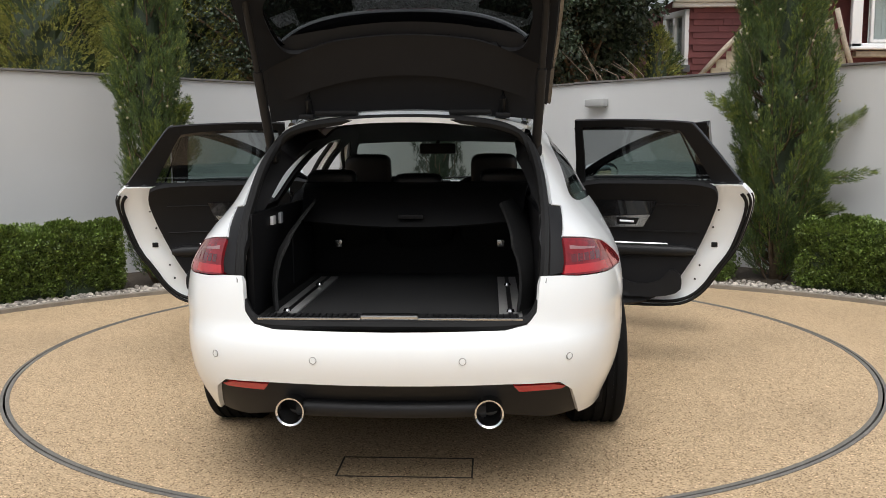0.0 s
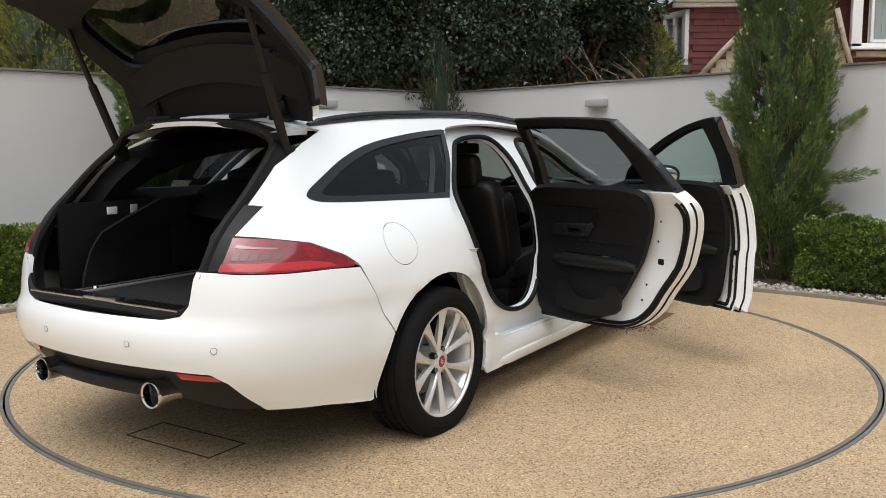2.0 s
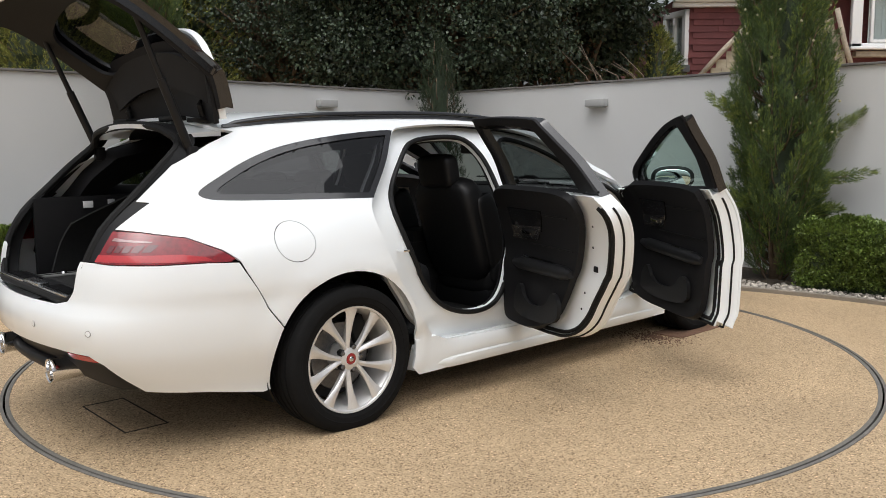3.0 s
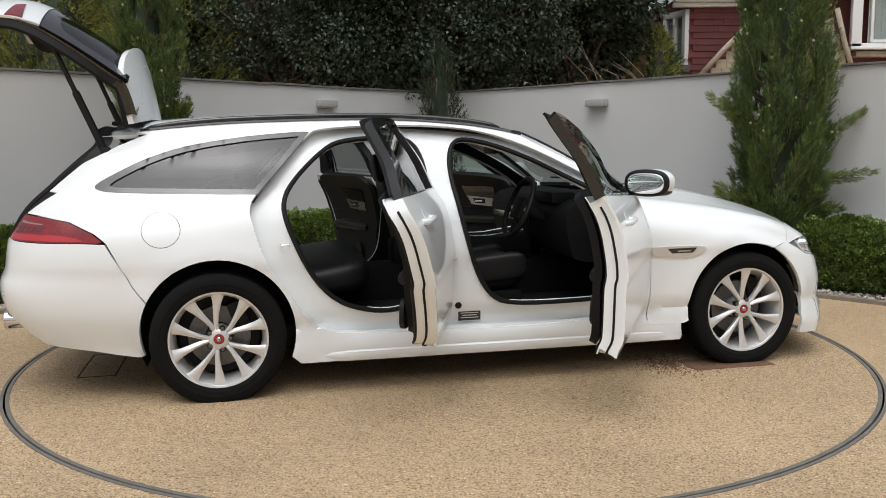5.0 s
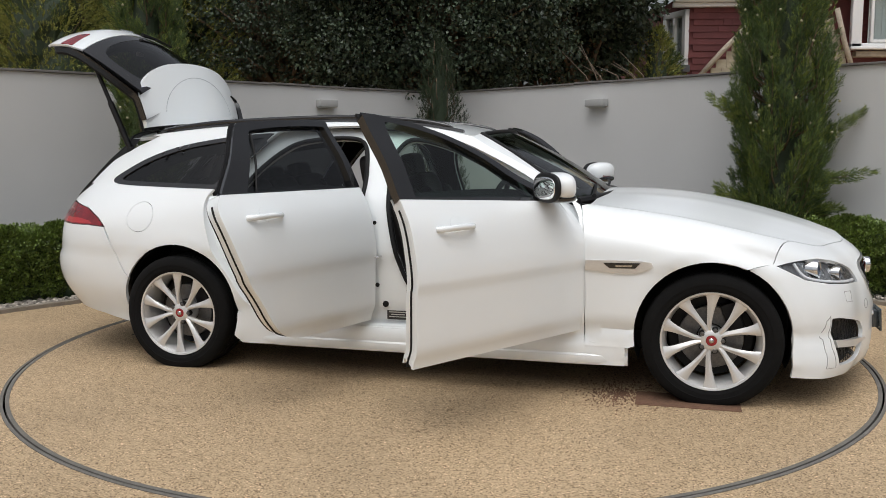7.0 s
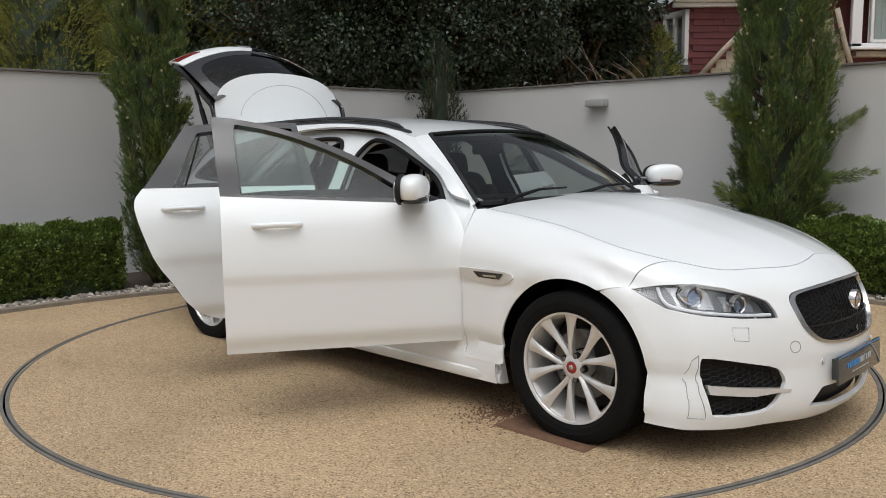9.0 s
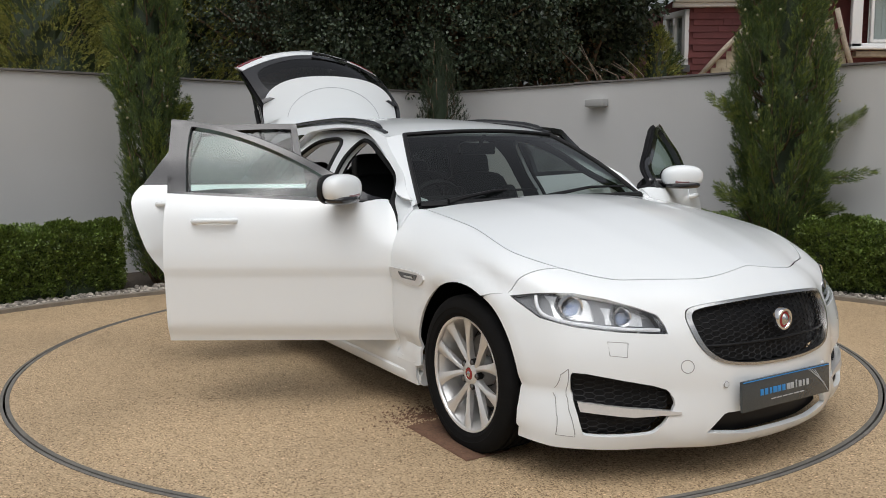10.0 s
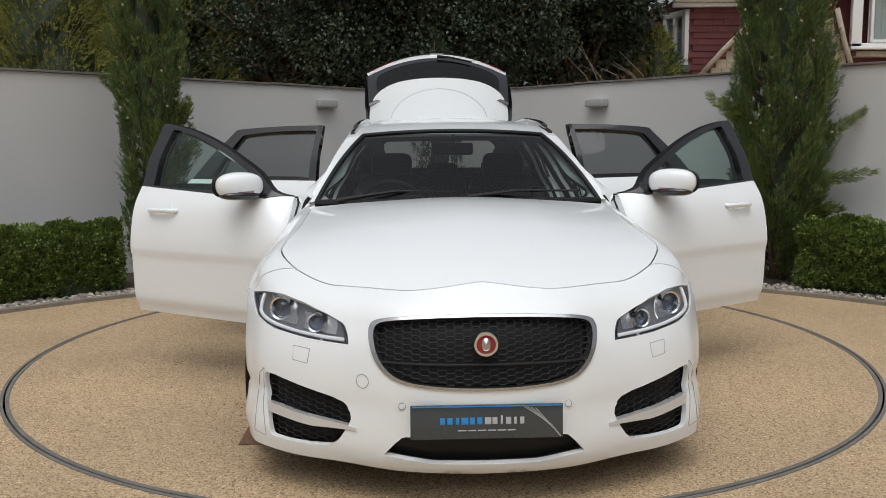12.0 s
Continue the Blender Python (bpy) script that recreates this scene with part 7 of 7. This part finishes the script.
    t = sub("inner_trim", skin(fpoly(tr, 2), [], door_flank(side, 0.16), 0.05, 0.035, flip=not fl), M_TRIM, "black leather-trimmed inner panel")
    xs = (0.32, 0.9) if front else (-0.60, 0.66)
    cx, ln = xs
    def on(x, z, ins):
        X, Y, Z = surf(*sv(x, z))
        return np.array([float(X), side * (float(Y) - ins), float(Z)])
    # armrest
    bm = bmesh.new()
    P = [on(cx - ln * 0.42 + ln * 0.84 * k, 0.665 + (0.02 if front else 0.0) * k, 0.165) for k in np.linspace(0, 1, 10)]
    tube(bm, P, [0.018] + [0.034] * 8 + [0.018], 10)
    sub("armrest", bm, M_LEATHER, "stitched black armrest")
    bm = bmesh.new()
    P = [on(cx - 0.12 + 0.30 * k, 0.703, 0.172) for k in np.linspace(0, 1, 6)]
    tube(bm, P, 0.005, 6)
    sub("bright_strip", bm, M_CHROME, "thin bright strip")
    # gloss panel and satin handle plate near the hinge side
    hx0 = cx + ln * 0.22
    q = [sv(hx0 - 0.17, 0.845), sv(hx0 + 0.13, 0.86), sv(hx0 + 0.13, 0.95), sv(hx0 - 0.21, 0.95)]
    sub("gloss_panel", skin(dense(q, 0.03) if True else q, [], door_flank(side, 0.162), 0.04, 0.006, flip=fl), M_BLACKP)
    q = [sv(hx0 - 0.13, 0.80), sv(hx0 + 0.13, 0.79), sv(hx0 + 0.13, 0.855), sv(hx0 - 0.17, 0.87)]
    sub("handle_plate", skin(dense(q, 0.03), [], door_flank(side, 0.164), 0.04, 0.006, flip=fl), M_SATINCHROME, "satin silver plate round the inner handle")
    q = [sv(hx0 - 0.09, 0.812), sv(hx0 + 0.02, 0.812), sv(hx0 + 0.02, 0.85), sv(hx0 - 0.11, 0.85)]
    sub("handle_recess", skin(dense(q, 0.03), [], door_flank(side, 0.1665), 0.04, 0.004, flip=fl), M_SATIN)
    bm = bmesh.new()
    tube(bm, [on(hx0 - 0.08, 0.828, 0.176), on(hx0, 0.832, 0.178)], 0.008, 8)
    sub("inner_handle", bm, M_CHROME, "bright inner door handle")
    # upholstery creases and map pocket
    for z in (0.925 if front else 0.93, 0.775):
        bm = bmesh.new()
        P = [on(cx - ln * 0.44 + ln * 0.60 * k, z, 0.1625) for k in np.linspace(0, 1, 8)]
        tube(bm, P, 0.004, 5)
        sub("trim_seam", bm, M_RUBBER)
    q = [sv(*p) for p in chaikin([(cx - ln * 0.30, 0.40), (cx + ln * 0.34, 0.39), (cx + ln * 0.36, 0.50), (cx + ln * 0.26, 0.585), (cx + ln * 0.18, 0.47), (cx - ln * 0.12, 0.475), (cx - ln * 0.22, 0.575), (cx - ln * 0.32, 0.53)], 2)]
    sub("door_pocket", skin(dense(q, 0.03), [], door_flank(side, 0.168), 0.04, 0.02, flip=fl), M_SATIN, "black door pocket")
    # latch and striker holes on the closing edge
    ex = -0.14 if front else -0.99
    ez = 0.66 if front else 0.70
    P = on(ex + 0.02, ez, 0.075)
    bm = bmesh.new()
    box(bm, *P, 0.035, 0.05, 0.03, bevel=0.006)
    sub("latch", bm, M_SATIN, "black door latch")
    # bolts along the closing edge
    for bz in (0.50, 0.58, 0.80, 0.90):
        bx = (-0.105 if front else -0.87 - 0.30 * (bz - 0.5))
        q = on(bx, bz, 0.0955)
        bm = bmesh.new()
        lathe(bm, [(0.0005, 0.002), (0.005, 0.0015), (0.0065, -0.002)], 12, Matrix.Translation(q) @ Matrix.Rotation(radians(90 * side), 4, "X"))
        sub("edge_bolt", bm, M_RUBBER)
    # outer handle
    hxx, hz = (0.075, 0.915) if front else (-0.93, 0.945)
    bm = bmesh.new()
    P = [on(hxx - 0.105, hz - 0.002, 0.004), on(hxx - 0.085, hz, -0.026), on(hxx, hz + 0.004, -0.034), on(hxx + 0.085, hz + 0.002, -0.028), on(hxx + 0.105, hz, 0.004)]
    P = [tuple(p) for p in chaikin(P, 2, closed=False)]
    tube(bm, P, [0.008] + [0.0135] * (len(P) - 2) + [0.008], 10)
    sub("door_handle", bm, M_PAINT, "white pull handle")
    bm = bmesh.new()
    cup = [sv(hxx + 0.045 * math.cos(a) + 0.02, hz + 0.012 + 0.036 * math.sin(a)) for a in np.linspace(0, 2 * math.pi, 25)[:-1]]
    sub("handle_cup", skin(cup, [], door_flank(side, -0.0015), 0.03, 0.004, flip=fl), M_PAINT)
    # door check strap
    bm = bmesh.new()
    P = on(hx - 0.05, 0.62, 0.10)
    box(bm, *P, 0.12, 0.012, 0.02, bevel=0.003)
    sub("check_strap", bm, M_DARKMETAL)
    if front:
        base = np.array([0.705, side * 0.85, 1.035])
        bm = bmesh.new()
        tube(bm, [base + np.array([0.02, -side * 0.09, 0.0]), base + np.array([0.015, side * 0.04, 0.0]), base + np.array([0.01, side * 0.11, 0.01])], [0.03, 0.02, 0.028], 10)
        q = fpoly([(0.69, 1.016), (0.69, 1.016), (0.865, 0.993), (0.865, 0.993), (0.69, 1.075), (0.69, 1.075)], 1)
        sub("mirror_arm", bm, M_BLACKP, "gloss black mirror arm")
        sub("mirror_sail", skin(q, [], door_flank(side, -0.003), 0.04, 0.02, flip=fl), M_BLACKP, "black triangular mirror base")
        mm = Matrix.Translation((0.70, side * 0.952, 1.068)) @ Matrix.Rotation(radians(side * 20), 4, "Z")
        bm = bmesh.new()
        soft_box(bm, mm @ Matrix.Translation((0.0, 0, 0.0)), 0.15, 0.25, 0.14, 2.5)
        for v in bm.verts:
            l = mm.inverted() @ v.co
            if l.x > 0:
                l.x *= 1.0 - 0.3 * (l.y * side / 0.107 * 0.5 + 0.5)
            v.co = mm @ l
        sub("mirror_housing", bm, M_PAINT, "white door mirror housing", 60)
        bm = bmesh.new()
        soft_box(bm, mm @ Matrix.Translation((0.0, 0, -0.050)), 0.135, 0.215, 0.05, 2.6)
        sub("mirror_underside", bm, M_BLACKP, "black mirror underside", 60)
        bm = bmesh.new()
        soft_box(bm, mm @ Matrix.Translation((-0.062, 0, -0.002)), 0.040, 0.251, 0.142, 2.6)
        sub("mirror_rim", bm, M_SATIN, "", 60)
        bm = bmesh.new()
        soft_box(bm, mm @ Matrix.Translation((-0.0775, 0, -0.004)), 0.014, 0.205, 0.108, 2.8)
        sub("mirror_glass", bm, M_MIRROR, "mirror glass", 60)
        bm = bmesh.new()
        tube(bm, [mm @ Vector((0.02, side * 0.095, -0.03)), mm @ Vector((0.05, side * 0.03, -0.03)), mm @ Vector((0.06, -side * 0.05, -0.03))], 0.008, 6)
        sub("mirror_indicator", bm, M_CLEARSTRIP, "clear indicator strip")


for sd in (-1, 1):
    door(sd, True)
    door(sd, False)

# small fittings on the centre pillar and rear opening
for sd in (-1, 1):
    X = [float(q) for q in surf(*sv(-0.035, 0.365))]
    bm = bmesh.new()
    box(bm, X[0], sd * (X[1] - 0.072), X[2], 0.125, 0.006, 0.075, bevel=0.001)
    lb = pan("pillar_label", bm, M_STICKER, car, "dark tyre pressure label with pale lines")
    bm = bmesh.new()
    for k in range(4):
        box(bm, X[0], sd * (X[1] - 0.0685), X[2] - 0.022 + 0.013 * k, 0.10 - 0.02 * (k % 2), 0.002, 0.004)
    pan("printed_line", bm, M_PALE, lb)
    for x, z in ((-0.165, 0.68), (-1.045, 0.78)):
        X = [float(q) for q in surf(*sv(x + 0.03, z))]
        bm = bmesh.new()
        tube(bm, [(X[0] - 0.02, sd * (X[1] - 0.07), z), (X[0] - 0.015, sd * (X[1] - 0.03), z), (X[0] + 0.015, sd * (X[1] - 0.03), z), (X[0] + 0.02, sd * (X[1] - 0.07), z)], 0.006, 6)
        pan("door_striker", bm, M_CHROME, car, "bright door striker")
    for x, z, r in ((-0.10, 0.415, 0.016), (-0.145, 0.52, 0.011), (-0.16, 0.86, 0.010)):
        X = [float(q) for q in surf(*sv(x, z))]
        bm = bmesh.new()
        lathe(bm, [(0.0005, 0.003), (r, 0.002), (r * 1.15, -0.003)], 16, Matrix.Translation((X[0], sd * (X[1] - 0.072), z)) @ Matrix.Rotation(radians(-90 * sd), 4, "X"))
        pan("grommet", bm, M_RUBBER, car)


# ---------------------------------------------------------------- tailgate
def tailgate():
    HX, HZ, ANG = -1.70, 1.42, 84.0
    PX = pchip([-0.24, 0.0, 0.06, 0.46, 0.52, 0.62, 0.74, 0.88], [-1.82, -2.05, -2.085, -2.355, -2.385, -2.42, -2.43, -2.39])
    PZ = pchip([-0.24, 0.0, 0.06, 0.46, 0.52, 0.62, 0.74, 0.88], [1.41, 1.37, 1.335, 1.02, 0.97, 0.88, 0.775, 0.67])

    def gmap(inset=0.0):
        def f(P):
            y, l = P[:, 0], P[:, 1]
            x, z = PX(l), PZ(l)
            dx, dz = PX(l + 0.01) - PX(l - 0.01), PZ(l + 0.01) - PZ(l - 0.01)
            n = np.hypot(dx, dz)
            nx, nz = dz / n, -dx / n
            x = x + 0.13 * (y / 0.55) ** 2 * np.where(l < 2, 1, 1)
            return np.stack([x - inset * nx, y, z - inset * nz], 1)
        return f

    def sym(h):
        return dense(chaikin([(y, l) for y, l in h] + [(-y, l) for y, l in h[::-1]], 2), 0.025)
    low = sym([(-0.60, 0.475), (-0.60, 0.475), (-0.615, 0.56), (-0.61, 0.68), (-0.57, 0.80), (-0.53, 0.84), (-0.53, 0.84)])
    d = pan("tailgate", skin(low, [], gmap(), 0.035, 0.012, flip=False), M_PAINT, car, "raised white tailgate with black inner lining", 45)
    h = Matrix.Translation((HX, 0, HZ))
    d.matrix_basis = h @ Matrix.Rotation(radians(ANG), 4, "Y") @ h.inverted()
    sub = lambda nm, bm, mt, lb="", dg=38: pan(nm, bm, mt, d, lb, dg)
    glass = sym([(-0.575, -0.03), (-0.58, 0.0), (-0.605, 0.38), (-0.605, 0.47), (-0.605, 0.47)])
    clear = sym([(-0.22, -0.035), (-0.44, 0.03), (-0.505, 0.09), (-0.53, 0.30), (-0.50, 0.385), (-0.32, 0.405)])
    g = sub("rear_window", skin(clear, [], gmap(0.004), 0.05, 0.0), M_GATEGLASS, "dark tinted rear window")
    g.visible_shadow = False
    sub("window_border", skin(glass, [clear], gmap(0.002), 0.04, 0.02), M_BLACKP, "gloss black border of the rear window")
    # spoiler: rounded white blade over the window
    def smap(inset=0.0):
        def f(P):
            y, l = P[:, 0], P[:, 1]
            x = -1.71 - 0.92 * l
            z = 1.445 - 0.04 * l - 0.12 * l * l - 0.07 * (np.abs(y) / 0.55) ** 2.2 - inset
            return np.stack([x + 0.02 * (y / 0.5) ** 2, y, z], 1)
        return f
    sp = sym([(-0.57, 0.0), (-0.57, 0.0), (-0.58, 0.12), (-0.57, 0.23), (-0.515, 0.34), (-0.37, 0.415), (-0.15, 0.44)])
    sub("spoiler", skin(sp, [], smap(), 0.035, 0.03), M_PAINT, "white roof spoiler blade", 50)
    su = sym([(-0.56, -0.02), (-0.56, -0.02), (-0.57, 0.12), (-0.555, 0.23), (-0.50, 0.33), (-0.36, 0.40), (-0.15, 0.425)])
    sub("spoiler_underside", skin(su, [], smap(0.036), 0.04, 0.02), M_TRIM, "black lining under the spoiler", 50)
    bm = bmesh.new()
    arc_ = [(0.40 * math.sin(a), 0.06 + 0.28 * math.cos(a)) for a in np.linspace(-1.45, 1.45, 30)]
    tube(bm, list(smap(-0.0005)(np.array(arc_))), 0.002, 5)
    sub("spoiler_crease", bm, M_GREYPRINT)
    bm = bmesh.new()
    tube(bm, [tuple(p) for p in smap(0.02)(np.array([(y, 0.43) for y in np.linspace(-0.15, 0.15, 8)]))], 0.008, 6)
    sub("brake_light", bm, M_DARKRED, "dark red high brake light")
    # black lining with a window opening
    inner = sym([(-0.575, -0.20), (-0.585, -0.15), (-0.605, 0.2), (-0.600, 0.56), (-0.57, 0.74), (-0.53, 0.81), (-0.42, 0.825)])
    win = sym([(-0.21, -0.03), (-0.43, 0.035), (-0.495, 0.095), (-0.52, 0.30), (-0.49, 0.375), (-0.32, 0.395)])
    sub("inner_lining", skin(inner, [win], gmap(0.055), 0.04, 0.02), M_TRIM, "black moulded inner lining")
    bm = bmesh.new()
    Q = gmap(0.03)(np.array(inner))
    Q2 = gmap(0.06)(np.array(inner))
    Q0 = gmap(0.008)(np.array([(y * 1.03, l * 1.01) for y, l in inner]))
    rows = [[bm.verts.new(p) for p in q] for q in (Q0, Q, Q2)]
    for r0, r1 in zip(rows, rows[1:]):
        for k in range(len(r0)):
            bm.faces.new((r0[k], r0[(k + 1) % len(r0)], r1[(k + 1) % len(r0)], r1[k]))
    bmesh.ops.recalc_face_normals(bm, faces=bm.faces)
    # gloss black here stands for the dark reflection in the edge's paint
    sub("gate_edge", bm, M_BLACKP, "edge of the tailgate, dark reflection put into its colour")
    bm = bmesh.new()
    for y in (-0.30, 0.30):
        P = gmap(0.09)(np.array([(y, 0.72)]))[0]
        box(bm, *P, 0.03, 0.07, 0.02, bevel=0.004)
    sub("courtesy_light", bm, M_WHITEPLASTIC, "small white courtesy light")
    bm = bmesh.new()
    P = gmap(0.085)(np.array([(0, 0.79)]))[0]
    box(bm, *P, 0.05, 0.12, 0.05, bevel=0.01)
    sub("latch", bm, M_SATIN)
    # lamp inserts and badge on the outer skin
    for sg in (-1, 1):
        q = [(sg * 0.40, 0.575), (sg * 0.605, 0.56), (sg * 0.608, 0.645), (sg * 0.45, 0.62)]
        q = q if sg > 0 else q[::-1]
        sub("lamp_insert", skin(dense(q, 0.025), [], gmap(-0.006), 0.04, 0.02), M_REDLAMP, "red lamp insert")
    bm = bmesh.new()
    P = gmap(-0.004)(np.array([(-0.06, 0.58), (0.06, 0.58)]))
    tube(bm, list(P), 0.008, 6)
    sub("badge", bm, M_CHROME, "chrome badge bar")
    bm = bmesh.new()
    P = gmap(-0.02)(np.array([(0.0, 0.455), (0.12, 0.445), (0.30, 0.43)]))
    tube(bm, list(P), [0.014, 0.009, 0.007], 6)
    sub("rear_wiper", bm, M_SATIN, "black rear wiper")
    # struts and hinges reach from the body to the gate
    R = d.matrix_basis
    for sg in (-1, 1):
        top = R @ Vector(gmap(0.06)(np.array([(sg * 0.555, 0.40)]))[0])
        bot = Vector((-1.90, sg * 0.528, 1.245))
        mid = bot.lerp(top, 0.55)
        bm = bmesh.new()
        tube(bm, [bot, mid], 0.019, 12)
        st = pan("gate_strut", bm, M_SATIN, car, "black powered tailgate strut")
        bm = bmesh.new()
        tube(bm, [mid, top], 0.013, 10)
        pan("strut_rod", bm, M_SATIN, st)
        bm = bmesh.new()
        box(bm, *bot, 0.05, 0.05, 0.07, bevel=0.012)
        pan("strut_mount", bm, M_SATIN, st)
        bm = bmesh.new()
        tube(bm, [(-1.74, sg * 0.40, 1.385), (-1.78, sg * 0.40, 1.42), (-1.79, sg * 0.40, 1.46), (-1.77, sg * 0.40, 1.52)], 0.014, 8)
        box(bm, -1.78, sg * 0.40, 1.395, 0.12, 0.06, 0.02, bevel=0.006)
        pan("gate_hinge", bm, M_SATIN, car, "black tailgate hinge")
        bm = bmesh.new()
        box(bm, -1.86, sg * 0.27, 1.405, 0.06, 0.17, 0.022, bevel=0.008)
        pan("buffer", bm, M_RUBBER, car, "black rubber buffer")
    # white roof end panel behind the hinges
    G = np.array([[(-1.74 - 0.19 * u - 0.05 * (1 - (2 * v - 1) ** 2), (2 * v - 1) * (0.495 - 0.03 * u), 1.345 + (0.052 + 0.008 * 0) * (1 - abs(2 * v - 1) ** 2.4) - 0.012 * u) for v in np.linspace(0, 1, 24)] for u in np.linspace(0, 1, 6)])
    pan("roof_end", grid_bm(G, 0.02, flip=True), M_PAINT, car, "white flange over the load opening", 50)


tailgate()


def motions():
    rows_t, rows_c = [], []
    for t, a in TURN:
        rows_t.append((t, pose(0, 0, 0, 0, 0, a)))
        rows_c.append((t, pose(-CAR_SIDE * math.sin(radians(a)), CAR_SIDE * math.cos(radians(a)), 0, 0, 0, a)))
    walk(turntable, rows_t)
    walk(car, rows_c)


motions()
